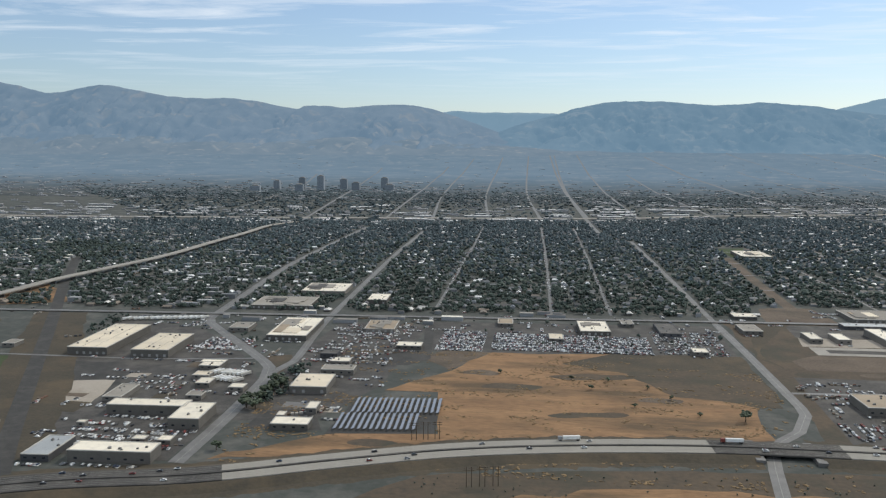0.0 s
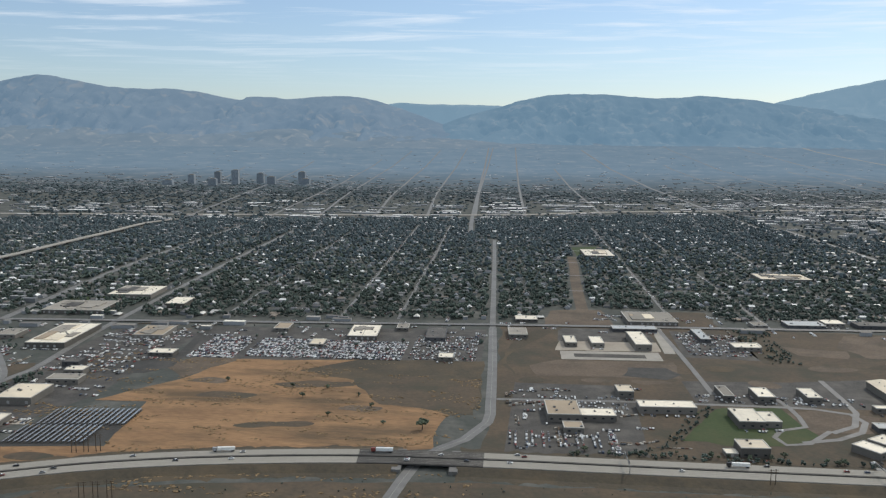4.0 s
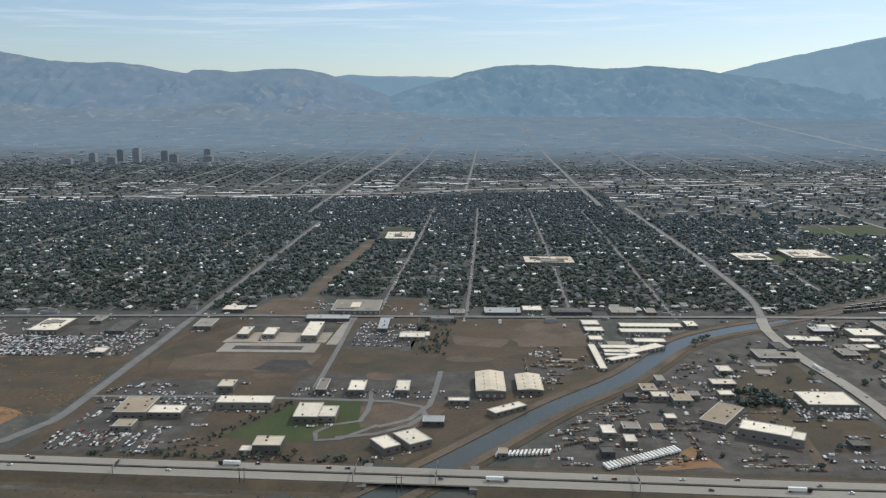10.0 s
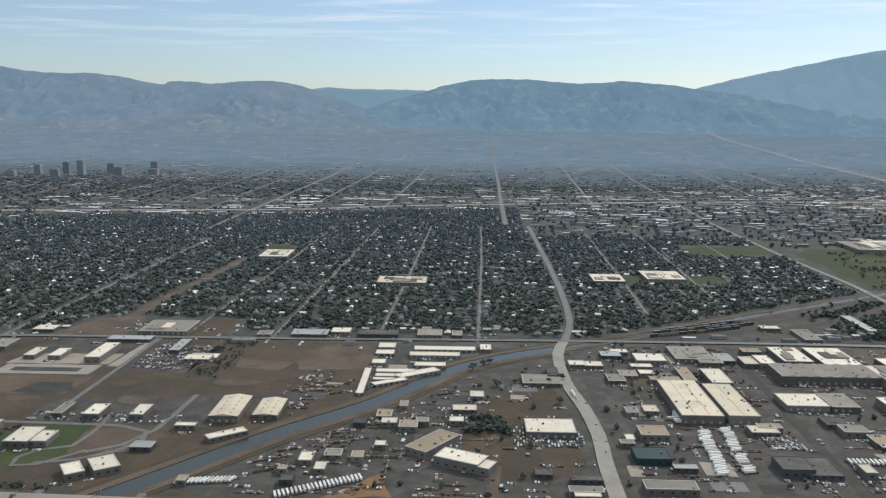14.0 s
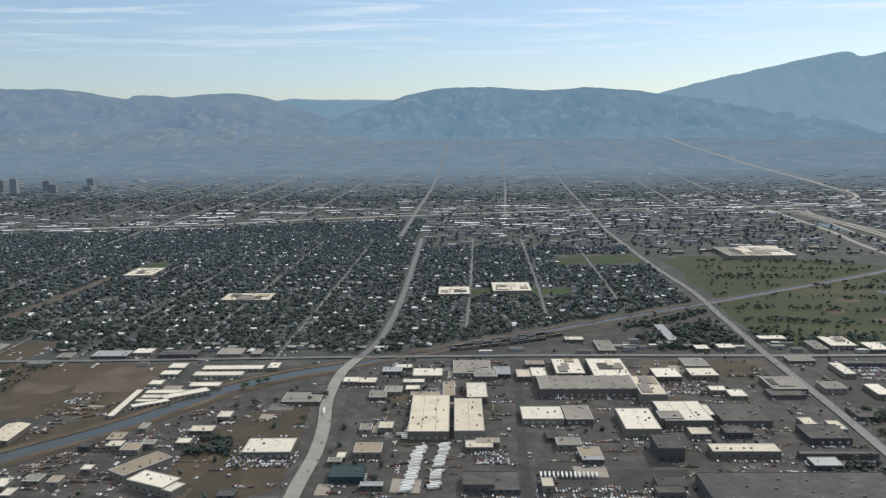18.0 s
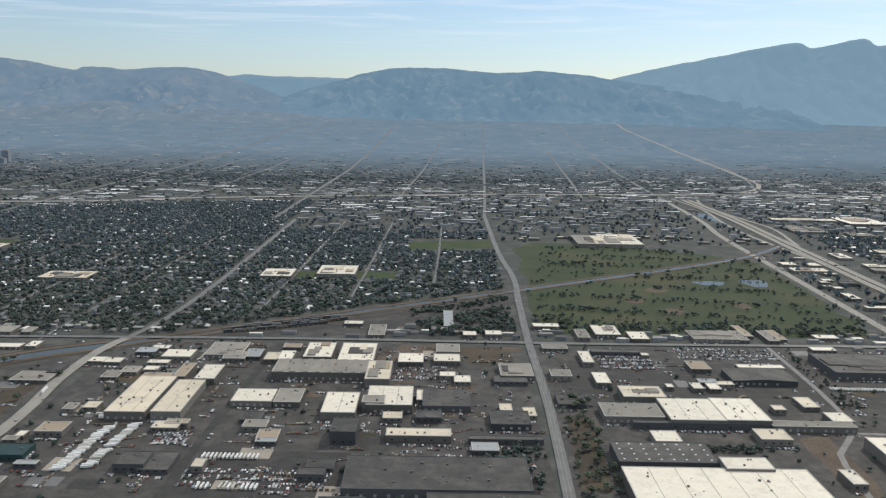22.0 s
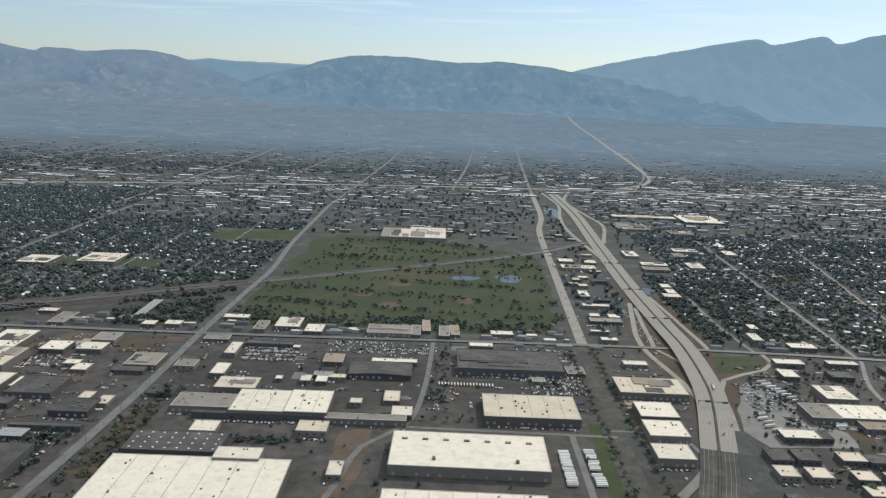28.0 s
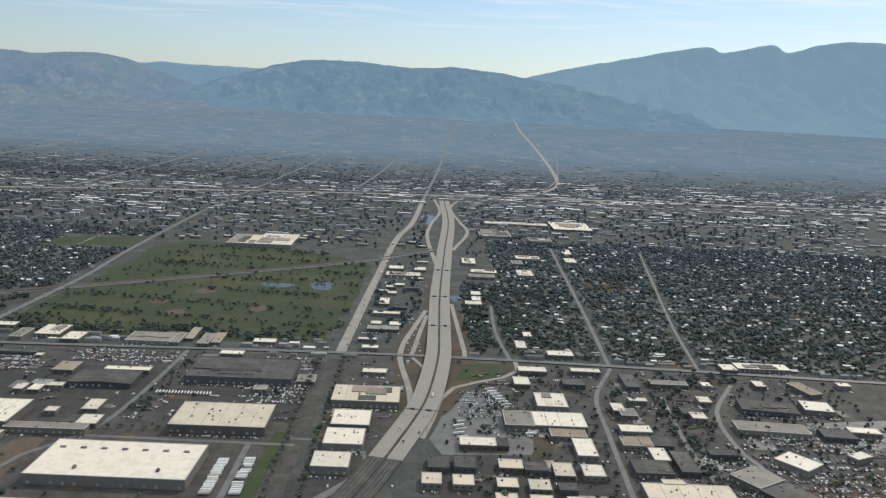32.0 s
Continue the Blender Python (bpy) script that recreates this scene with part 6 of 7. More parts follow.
# single trees of the dry field, the yards and the streets
for x, y, h in ((-110, 262, 3.4), (76, 318, 4.6), (36, 330, 2.0), (52, 342, 2.2), (20, 352, 2.4), (12, 366, 2.2), (28, 366, 2.0), (44, 356, 2.0), (60, 322, 1.8), (-20, 372, 2.2)):
    tree(x, y, h, "lone dark shrub tree in dry grass", "trees")
for k in range(12):
    tree(-113 + rt.uniform(-5, 5), 305 + k * 3.4 + rt.uniform(-2, 2), rt.uniform(3, 5.4), "dense dark tree beside a street", "street trees")
for k in range(26):
    tree(703 + rt.uniform(-2, 2) + (k % 3) * 5.5, 318 + k * 4.2, rt.uniform(2.6, 4.6), "street tree beside an avenue", "street trees")
for k in range(22):
    tree(935 + rt.uniform(-1, 1), 325 + k * 9, rt.uniform(2.2, 3.8), "street tree beside an avenue", "street trees")
    tree(950 + rt.uniform(-1, 1), 320 + k * 9.5, rt.uniform(2.2, 3.8), "street tree beside an avenue", "street trees")
for k in range(26):
    tree(740 + k * 6.2, 396.5 + rt.uniform(-1, 1), rt.uniform(2, 3), "small street tree in front of a warehouse", "street trees")
for k in range(16):
    tree(rt.uniform(1022, 1240), rt.uniform(330, 520), rt.uniform(2.4, 4.4), "tree between small warehouses", "street trees")
for k in range(12):
    tree(rt.uniform(380, 437), rt.uniform(370, 470), rt.uniform(2.4, 4.4), "tree in an industrial yard", "street trees")
for k in range(18):
    tree(rt.uniform(130, 235), rt.uniform(297, 303), rt.uniform(1.4, 2.6), "roadside shrub tree below a motorway", "street trees")

# ---------------------------------------------------------------- the town: houses, crowns, roofs, parked cars
rng = np.random.default_rng(3)


def clear_of(pts, pad=0.0, feet=True):
    """Which of the points lie on no road, canal or building."""
    ok = np.ones(len(pts), bool)
    for line_, half in CORRIDORS:
        ln = np.array(line_, float)
        for a, b in zip(ln, ln[1:]):
            d = b - a
            t = np.clip(((pts - a) @ d) / (d @ d), 0, 1)
            q = pts - a - t[:, None] * d
            ok &= (q ** 2).sum(1) > (half + pad) ** 2
    if feet:
        for cx, cy, w, d, turn in FOOT:
            c, s = math.cos(radians(turn)), math.sin(radians(turn))
            u = (pts[:, 0] - cx) * c + (pts[:, 1] - cy) * s
            v = -(pts[:, 0] - cx) * s + (pts[:, 1] - cy) * c
            ok &= (abs(u) > w / 2 + 1 + pad) | (abs(v) > d / 2 + 1 + pad)
    return ok


def x1_y(x):
    return np.interp(x, [-620, -138, 101, 342, 573, 941, 1057, 1200, 1800], [455, 485, 504, 520, 524, 531, 531, 523, 480])


def i15_y(x):
    return np.interp(x, [-900, -600, -200, 100, 260, 650, 950, 1400, 2200], [1085, 1105, 1160, 1212, 1285, 1395, 1450, 1500, 1540])


def canal_y(x):
    return np.interp(x, [440, 489, 543, 633, 741, 853, 945], [503, 536, 573, 634, 707, 784, 855])


def in_town(p):
    """Leafy residential blocks."""
    x, y = p[:, 0], p[:, 1]
    a = (x < 440) & (y > x1_y(x) + 14) & (y < i15_y(x) - 60)
    b = (x >= 440) & (x < 690) & (y > canal_y(x) + 12) & (y < 980)
    c = (x > 1070) & (y > x1_y(x) + 10) & (y < 1010)
    d = (x > 1032) & (x <= 1070) & (y > 560) & (y < 760)
    out = ((x > 128) & (x < 240) & (y < 560)) | ((x > 168) & (x < 200) & (y > 800) & (y < 885)) | ((x > 498) & (x < 602) & (y > 708) & (y < 745)) | ((x > 600) & (y > 855) & (y < 935) & (x < 692))
    return (a | b | c | d) & ~out


P = np.stack([rng.uniform(-900, 1900, 60000), rng.uniform(490, 1400, 60000)], 1)
P = P[in_town(P)]
grid = np.round(np.stack([P[:, 0] / 6.4, P[:, 1] / 8.2], 1)) * [6.4, 8.2]
_, keep = np.unique(grid, axis=0, return_index=True)
H = grid[keep] + rng.normal(0, .7, (len(keep), 2))
H = H[rng.random(len(H)) < .5]
H = H[clear_of(H, 1.2)]
order = np.argsort(H[:, 1] - x1_y(H[:, 0]))
H = H[order]
near_h, far_h = H[:180], H[180:]
ME_HW = me_box("wall", 1, 1, .6, M_WALL)
bm = bmesh.new()
vs = [bm.verts.new(p) for p in ((-.56, -.58, .58), (.56, -.58, .58), (.56, .58, .58), (-.56, .58, .58), (-.5, 0, 1), (.5, 0, 1))]
for f in ((0, 1, 5, 4), (2, 3, 4, 5), (1, 2, 5), (3, 0, 4), (3, 2, 1, 0)):
    bm.faces.new([vs[k] for k in f])
M_HOUSE_ONE = mat_pick("shingle_roof", [(0.12, 0.11, 0.1), (0.2, 0.17, 0.14), (0.3, 0.29, 0.27), (0.16, 0.15, 0.15), (0.6, 0.58, 0.54), (0.24, 0.2, 0.16), (0.42, 0.41, 0.39)], 0.8, island=False)
ME_HR = mesh_of("roof", bm, M_HOUSE_ONE)
for x, y in near_h:
    w, d, hh = rb.uniform(4.2, 6.4), rb.uniform(3.2, 4.2), rb.uniform(1.7, 2.3)
    hs = thing("house", pose(x, y, 0.03, 0, 0, 2 + rb.choice((0, 90))), "small house with a gabled roof among trees", "house", "houses of the leafy quarter")
    m = Matrix.Diagonal((w, d, hh, 1))
    shared("wall", ME_HW, hs, m)
    shared("roof", ME_HR, hs, m)
n = len(far_h)
scatter_mesh("houses", HOUSE_V, HOUSE_F, np.c_[far_h, np.zeros(n), rng.uniform(3.4, 5.6, n), rng.uniform(2.6, 3.8, n), rng.uniform(1.7, 2.5, n), rng.choice([0, np.pi / 2], n) + .04], M_HOUSE, "small gabled houses among dense trees", "houses", (0, 1, 2, 3, 6, 7))

# crowns over the leafy blocks
T_ = np.stack([rng.uniform(-900, 1900, 170000), rng.uniform(490, 1400, 170000)], 1)
T_ = T_[in_town(T_)]
T_ = T_[(T_[:, 0] < 1070) | (rng.random(len(T_)) < .75)]
T_ = T_[clear_of(T_, .7, True)]
hd = {}
for x, y in H:
    hd.setdefault((int(x // 4), int(y // 4)), []).append((x, y))
free = np.array([all((x - a) ** 2 + (y - b) ** 2 > 5.5 for i in (-1, 0, 1) for j in (-1, 0, 1) for a, b in hd.get((int(x // 4) + i, int(y // 4) + j), ())) for x, y in T_])
T_ = T_[free | (rng.random(len(T_)) < .12)][:80000]
near_t = T_[T_[:, 1] < 600]
far_t = T_[T_[:, 1] >= 600]


def crowns(name, pts, lo, hi, sub, label, seed, material=None, flat=1.0):
    k = 3
    for i in range(k):
        q = pts[i::k]
        n_ = len(q)
        if not n_:
            continue
        s = rng.uniform(lo, hi, n_)
        gz = np.array([ground_z(a, b) for a, b in q])
        v, f = blob(seed + i, sub, .9, .5)
        scatter_mesh(name, v, f, np.c_[q, gz + s * .08, s, s * rng.uniform(.8, 1.2, n_), s * flat * rng.uniform(.75, 1.25, n_), rng.uniform(0, 6.28, n_)], material or M_LEAF, label, "trees")


crowns("tree_canopy", near_t, 1.7, 4.0, 2, "dense dark green crowns of street and garden trees", 1)
# the farther off, the more crowns take the haze-tinted leaves
haze_tinted = rng.random(len(far_t)) < np.clip((far_t[:, 1] - 600) / 350, 0, 1)
crowns("tree_canopy", far_t[~haze_tinted], 1.7, 4.0, 1, "dense dark green crowns over a leafy quarter", 7)
crowns("tree_canopy", far_t[haze_tinted], 1.7, 4.0, 1, "dense haze-tinted crowns over a leafy quarter", 10, M_LEAF_MID)


def far_roofs(name, n_, xr, yr, size, test, label, tall=(2, 4), aspect=(1.2, 3.2), material=None):
    q = np.stack([rng.uniform(*xr, n_), rng.uniform(*yr, n_)], 1)
    q = q[test(q[:, 0], q[:, 1])]
    q = q[clear_of(q, size[0] * .5)]
    m_ = len(q)
    d = rng.uniform(*size, m_) * .5
    gz = np.array([ground_z(a, b) for a, b in q])
    scatter_mesh(name, BOX_V, BOX_F, np.c_[q, gz, d * rng.uniform(*aspect, m_), d, rng.uniform(*tall, m_), rng.normal(.03, .02, m_)], material or M_SHED, label, "buildings", (1, 2, 3, 4))
    return q


def band(x, y):
    return (abs(y - i15_y(x)) < rng.uniform(20, 330, len(x))) & (y > 560) & ~((x > 700) & (x < 950) & (y < 935)) & ~((x < 440) & (y < i15_y(x) - 75)) & ~((x > 1000) & (x < 1040) & (y < 1380))


def south(x, y):
    return ((x > 455) & (x < 700) & (y > 985)) | ((x > 700) & (x < 945) & (y > 935)) | ((x > 1045) & (y > 1000)) | ((x > 962) & (x < 1000) & (y > 560))


far_roofs("far_buildings", 1300, (-1100, 2100), (1000, 1850), (9, 20), band, "long white flat roofs along the far motorway", (1.4, 2.2), (2.2, 5.5), M_SHED_WHITE)
far_roofs("far_buildings", 3900, (-1100, 2100), (1000, 1850), (5, 12), band, "pale flat roofs along the far motorway", (1.3, 2.2), (1.3, 4.0))
far_roofs("far_buildings", 1150, (455, 1900), (980, 1500), (5, 12), south, "pale flat roofs of a commercial quarter")
q = np.stack([rng.uniform(700, 1900, 900), rng.uniform(560, 980, 900)], 1)
q = q[south(q[:, 0], q[:, 1])]
q = q[clear_of(q, 3.0)][:170]
for x, y in q:
    building(round(x, 1), round(y, 1), rb.uniform(5, 14), rb.uniform(4, 8), rb.uniform(2, 2.9), 0.5, rb.choice(("white", "white", "grey", "cream", "dark")))
far_roofs("far_buildings", 3600, (-1900, 3000), (1500, 2200), (6, 14), lambda x, y: rng.random(len(x)) < np.clip((2300 - y) / 800, 0, 1), "scattered pale roofs of the far town", (1.4, 2.4))
far_roofs("far_buildings", 420, (-1900, 3000), (2200, 3500), (5, 11), lambda x, y: rng.random(len(x)) < np.clip((3600 - y) / 1400, .1, 1), "small white roofs scattered over the far valley", (.5, 1), (1.5, 4), M_SHED_WHITE)
far_roofs("far_buildings", 900, (-900, -372), (300, 1100), (4, 12), lambda x, y: (x < -390) & (rng.random(len(x)) < .7), "mixed flat roofs beyond a railway", (1.6, 2.6), (1.2, 3.6), M_SHOP)
far_roofs("far_buildings", 90, (-330, -205), (500, 1100), (5, 9), lambda x, y: y > 500, "scattered pale roofs among trees", (2.2, 3), (1.5, 3.5))
far_roofs("far_buildings", 200, (-240, 440), (462, 560), (4, 9), lambda x, y: (y > x1_y(x) - 22) & (y < x1_y(x) + 22) & ~((x > 128) & (x < 240)), "low shops along a cross street", (1.6, 2.4), (1.2, 3.2), M_SHOP)
far_roofs("far_buildings", 260, (455, 1300), (520, 560), (4, 9), lambda x, y: (y < x1_y(x) + 34) & ((x < 690) | (x > 700)) & (y < canal_y(np.clip(x, 440, 945)) - 8 + 1e3 * (x > 690)), "low shops along a cross street", (1.6, 2.6), (1.2, 3.2), M_SHOP)


def wide(n_, yr, test):
    y = rng.uniform(*yr, n_)
    x = 500 + rng.uniform(-.75, .75, n_) * (y + 300)
    q = np.stack([x, y], 1)
    q = q[test(x, y)]
    return q[clear_of(q, 1.0, False)]


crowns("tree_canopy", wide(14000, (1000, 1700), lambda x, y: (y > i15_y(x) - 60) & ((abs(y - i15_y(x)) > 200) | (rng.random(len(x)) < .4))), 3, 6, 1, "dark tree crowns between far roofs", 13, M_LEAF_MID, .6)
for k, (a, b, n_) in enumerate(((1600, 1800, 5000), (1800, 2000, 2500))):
    crowns("tree_canopy", wide(n_, (a, b), lambda x, y: rng.random(len(x)) < 1 - .9 * np.clip((y - 1600) / 400, 0, 1)), 4, 7, 1, "haze-tinted tree crowns of the far valley", 19 + 3 * k, M_LEAF_MID, .34)
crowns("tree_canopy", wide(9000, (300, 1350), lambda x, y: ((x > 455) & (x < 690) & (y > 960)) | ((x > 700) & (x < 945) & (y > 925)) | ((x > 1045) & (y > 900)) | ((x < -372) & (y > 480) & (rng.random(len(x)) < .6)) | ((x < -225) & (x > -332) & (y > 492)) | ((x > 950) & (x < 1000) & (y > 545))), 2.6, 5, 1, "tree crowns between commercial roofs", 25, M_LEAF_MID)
yard = wide(4200, (296, 540), lambda x, y: (y < x1_y(x) + 16) & (y > 300) & ~((x > -78) & (x < 98) & (y < 416)) & ~((x > 104) & (x < 335)) & (rng.random(len(x)) < .16))
yard = yard[clear_of(yard, .8)]
crowns("tree_canopy", yard, 1.2, 2.8, 1, "small trees and shrubs among yards", 31)

# thick planting in the yards, along the canal and the railway, and over the golf course


def clump(poly, n_, lo, hi, label, seed, pad=.4):
    xs, ys = [p[0] for p in poly], [p[1] for p in poly]
    q = np.stack([rng.uniform(min(xs), max(xs), n_), rng.uniform(min(ys), max(ys), n_)], 1)
    q = q[np.array([inside(a, b, poly) for a, b in q])]
    q = q[clear_of(q, pad)]
    crowns("tree_canopy", q, lo, hi, 2, label, seed)


clump([(633, 540), (614, 600), (640, 630), (669, 656), (690, 650), (690, 545)], 520, 2.4, 4.6, "dense trees round apartment blocks", 41)
clump([(704, 552), (704, 592), (720, 600), (760, 580), (850, 584), (935, 582), (934, 556)], 300, 2.2, 4.2, "dense trees along the edge of a golf course", 44)
clump([(1018, 330), (1260, 310), (1260, 520), (1066, 520), (1030, 470)], 1100, 1.5, 3.0, "trees between small warehouses", 47)
clump([(1020, 540), (1075, 545), (1120, 740), (1040, 760)], 500, 2.2, 4.4, "dense trees beside a motorway", 50)
clump([(388, 365), (408, 362), (404, 384), (392, 384)], 60, 2.2, 4.2, "dense dark trees in an industrial yard", 53)
clump([(664, 312), (686, 312), (686, 362), (662, 362)], 90, 2.0, 4.0, "dense dark trees beside an avenue", 56)
clump([(697, 300), (716, 300), (716, 396), (699, 396)], 60, 1.4, 2.6, "rows of trees in a planted car park", 59)
clump([(745, 360), (786, 360), (786, 366), (745, 366)], 90, 1.4, 2.4, "clipped row of trees in front of a warehouse", 62)
clump([(745, 386), (786, 386), (786, 391), (745, 391)], 90, 1.4, 2.4, "clipped row of trees in front of a warehouse", 65)
clump([(130, 292), (240, 290), (240, 298), (130, 300)], 110, 1.0, 2.2, "roadside shrubs below a motorway", 68, .1)
clump([(-40, 232), (240, 262), (240, 272), (60, 268), (-40, 248)], 260, .3, .8, "low scrub below a motorway", 71, .1)
clump([(150, 299), (156, 299), (172, 310), (182, 331), (198, 357), (193, 358), (177, 333), (167, 312)], 420, .7, 1.6, "dark bushes along a ditch", 74, -1)
clump([(-114, 312), (-106, 322), (-105, 358), (-112, 378), (-118, 376), (-117, 350)], 90, 1.6, 3.2, "dense dark trees beside a street", 77)
clump([(470, 384), (520, 384), (520, 516), (460, 516)], 110, 1.2, 2.6, "small trees and shrubs among yards", 80)
clump([(240, 430), (256, 430), (260, 506), (238, 506)], 120, .9, 2.2, "dark shrubs on a weedy strip", 83)
clump([(846, 420), (858, 420), (858, 520), (848, 520)], 70, 1.4, 2.6, "row of trees between warehouses", 86)
q = np.stack([rng.uniform(706, 942, 5200), rng.uniform(556, 890, 5200)], 1)
lane = np.abs(((q[:, 1] + (q[:, 0] - 700) * .12) % 46) - 23)
q = q[(q[:, 1] < 930 - np.maximum(0, q[:, 0] - 760) * .4) & ((lane < 6) & (rng.random(len(q)) < .42) | (rng.random(len(q)) < .04)) & (q[:, 1] < 560 + 380 * np.minimum(1, (q[:, 0] - 690) / 60)) & (np.hypot((q[:, 0] - 885) / 3, q[:, 1] - 724) > 14)]
crowns("tree_canopy", q[clear_of(q, .5)], 1.6, 3.6, 2, "soft green trees in rows on a golf course", 90)

# tufts and low bushes of the dry field
M_TUFT = mat("dry_tufts", (0.13, 0.095, 0.055), (0.2, 0.135, 0.07), 0.1, 0.95, fine=1.2, rand=0.4, island=True)
q = np.stack([rng.uniform(-112, 98, 16000), rng.uniform(252, 416, 16000)], 1)
k = np.array([noise.noise((a * .035, b * .12, 2.2)) + .6 * noise.noise((a * .15, b * .3, 6.1)) > .22 for a, b in q])
q = q[k]
q = q[clear_of(q, .2)]
v, f = blob(97, 1, .5, .4)
s_ = rng.uniform(.3, 1.0, len(q))
scatter_mesh("grass_tufts", v, f, np.c_[q, np.full(len(q), -.02), s_ * 1.6, s_, s_ * .5, rng.uniform(0, 6.28, len(q))], M_TUFT, "low tufts of dry weeds in a field", "grass")

clump([(-184, 462), (-155, 412), (-146, 410), (-176, 464)], 60, 1.6, 3.2, "trees between an avenue and workshops", 101)
clump([(1178, 526), (1204, 522), (1200, 502), (1164, 490), (1143, 474), (1145, 455), (1158, 480)], 190, 2.0, 4.2, "dense dark trees at a street corner", 104)
clump([(1146, 470), (1134, 460), (1134, 340), (1144, 330)], 150, 1.6, 3.2, "row of trees along a lane", 107, -.4)
clump([(-250, 420), (-238, 420), (-246, 470), (-262, 470)], 70, 1.6, 3.2, "dark trees beside a warehouse", 110)
clump([(-430, 660), (-395, 700), (-400, 780), (-500, 820), (-480, 720)], 500, 2.4, 5, "dense dark trees beyond a railway", 113)

# ---------------------------------------------------------------- vehicles


def car_meshes():
    bm = bmesh.new()
    prof = [(-.95, .16), (.95, .16), (.97, .36), (.86, .43), (.4, .47), (-.82, .5), (-.97, .4)]
    for y in (-.38, .38):
        f = bm.faces.new([bm.verts.new((x, y, z)) for x, z in prof])
    bm.verts.ensure_lookup_table()
    n = len(prof)
    for i in range(n):
        bm.faces.new((bm.verts[i], bm.verts[(i + 1) % n], bm.verts[n + (i + 1) % n], bm.verts[n + i]))
    bmesh.ops.recalc_face_normals(bm, faces=bm.faces)
    body = mesh_of("body", bm, M_CAR_ONE)
    bm = bmesh.new()
    lo = [bm.verts.new((x, y, .47)) for x, y in ((-.72, -.36), (.42, -.36), (.42, .36), (-.72, .36))]
    hi = [bm.verts.new((x, y, .68)) for x, y in ((-.52, -.3), (.1, -.3), (.1, .3), (-.52, .3))]
    for k in range(4):
        bm.faces.new((lo[k], lo[(k + 1) % 4], hi[(k + 1) % 4], hi[k]))
    bm.faces.new(hi)
    glass = mesh_of("cabin_glass", bm, M_GLASS)
    top = me_box("roof_panel", .6, .58, .03, M_CAR_ONE, 0, .675)
    bm = bmesh.new()
    bmesh.ops.create_cone(bm, cap_ends=True, segments=8, radius1=.15, radius2=.15, depth=.12, matrix=Matrix.Rotation(radians(90), 4, "X"))
    wheel = mesh_of("wheel", bm, M_TYRE)
    return body, glass, top, wheel


CB, CG, CT, CW = car_meshes()
rv = random.Random(21)


def car(x, y, z, turn, label="small car driving on a motorway"):
    c = thing("car", pose(x, y, z, 0, 0, turn), label, "car", "cars on the roads")
    shared("body", CB, c); shared("cabin_glass", CG, c); shared("roof_panel", CT, c)
    for a in (-.58, .58):
        for b in (-.36, .36):
            shared("wheel", CW, c, pose(a, b, .15))


def truck_meshes():
    t_box = me_box("trailer_box", 6.0, 1.0, 1.15, M_TRAILER, .03, .5)
    frame_ = me_box("chassis", 5.8, .5, .18, M_DARK_WALL, 0, .32)
    bm = bmesh.new()
    box(bm, -.2, -.5, 0, .72, .5, .46, .09)
    return t_box, frame_, mesh_of("bogie", bm, M_TYRE), me_box("cab", 1.5, 1.05, 1.3, M_CAR_ONE, .1, .3)


TB, TF, TW, TC = truck_meshes()


def trailer(x, y, turn, label="white box trailer parked in a yard", z=0.08, cab=False, size=1.0):
    t = thing("semi_truck" if cab else "trailer", pose(x, y, z, 0, 0, turn) @ Matrix.Scale(size, 4), label, "truck" if cab else "trailer", "parked trailers")
    shared("trailer_box", TB, t); shared("chassis", TF, t); shared("bogie", TW, t, pose(-2.5, 0, 0))
    if cab:
        shared("cab", TC, t, pose(4.0, 0, 0)); shared("bogie", TW, t, pose(3.6, 0, 0))


def traffic(ln, n, offs, z, label):
    for k in range(n):
        i = rv.randrange(2, len(ln) - 2)
        p, d = ln[i], (ln[i + 1] - ln[i - 1]).normalized()
        o = rv.choice(offs)
        a = math.degrees(math.atan2(d.y, d.x)) + (180 if o < 0 else 0)
        x, y = p.x + d.y * o, p.y - d.x * o
        if rv.random() < .12:
            trailer(x, y, a, "semi truck driving on a motorway", z, True)
        else:
            car(x, y, z, a, label)


traffic([p for p in ml if -170 < p.x < 480], 46, (-5.1, -3.7, -2.3, 2.3, 3.7, 5.1), 1.84, "small car driving on a raised motorway")
traffic(smooth_line([(x, y) for x, y, _ in F2[:7]], 6), 22, (-7.5, -5.5, -3, 3, 5.5, 7.5), 1.5, "small car driving on a motorway")
traffic(smooth_line([(946, 534), (954.6, 765), (964, 989)], 6), 16, (-2.6, -1.2, 1.2, 2.6), .2, "small car driving on an avenue")
traffic(smooth_line([(697, 485), (697, 545), (699, 642), (701, 727)], 6), 12, (-2.3, -1, 1, 2.3), .16, "small car driving on an avenue")
traffic(smooth_line([(445.5, 335), (446.5, 365), (444, 400), (438.8, 440)], 6), 8, (-2.3, -1, 1, 2.3), .18, "small car driving on an avenue")

# wagons standing on the sidings
M_WAGON = mat_pick("wagon_paint", [(0.07, 0.055, 0.045), (0.05, 0.05, 0.05), (0.12, 0.075, 0.05), (0.2, 0.19, 0.17), (0.06, 0.07, 0.075), (0.3, 0.28, 0.25)], 0.6, island=False)
WB = me_box("wagon_body", 6.0, 1.15, 1.3, M_WAGON, .05, .5)
WR = me_box("wagon_roof", 5.9, 1.0, .14, M_UNIT, .05, 1.8)


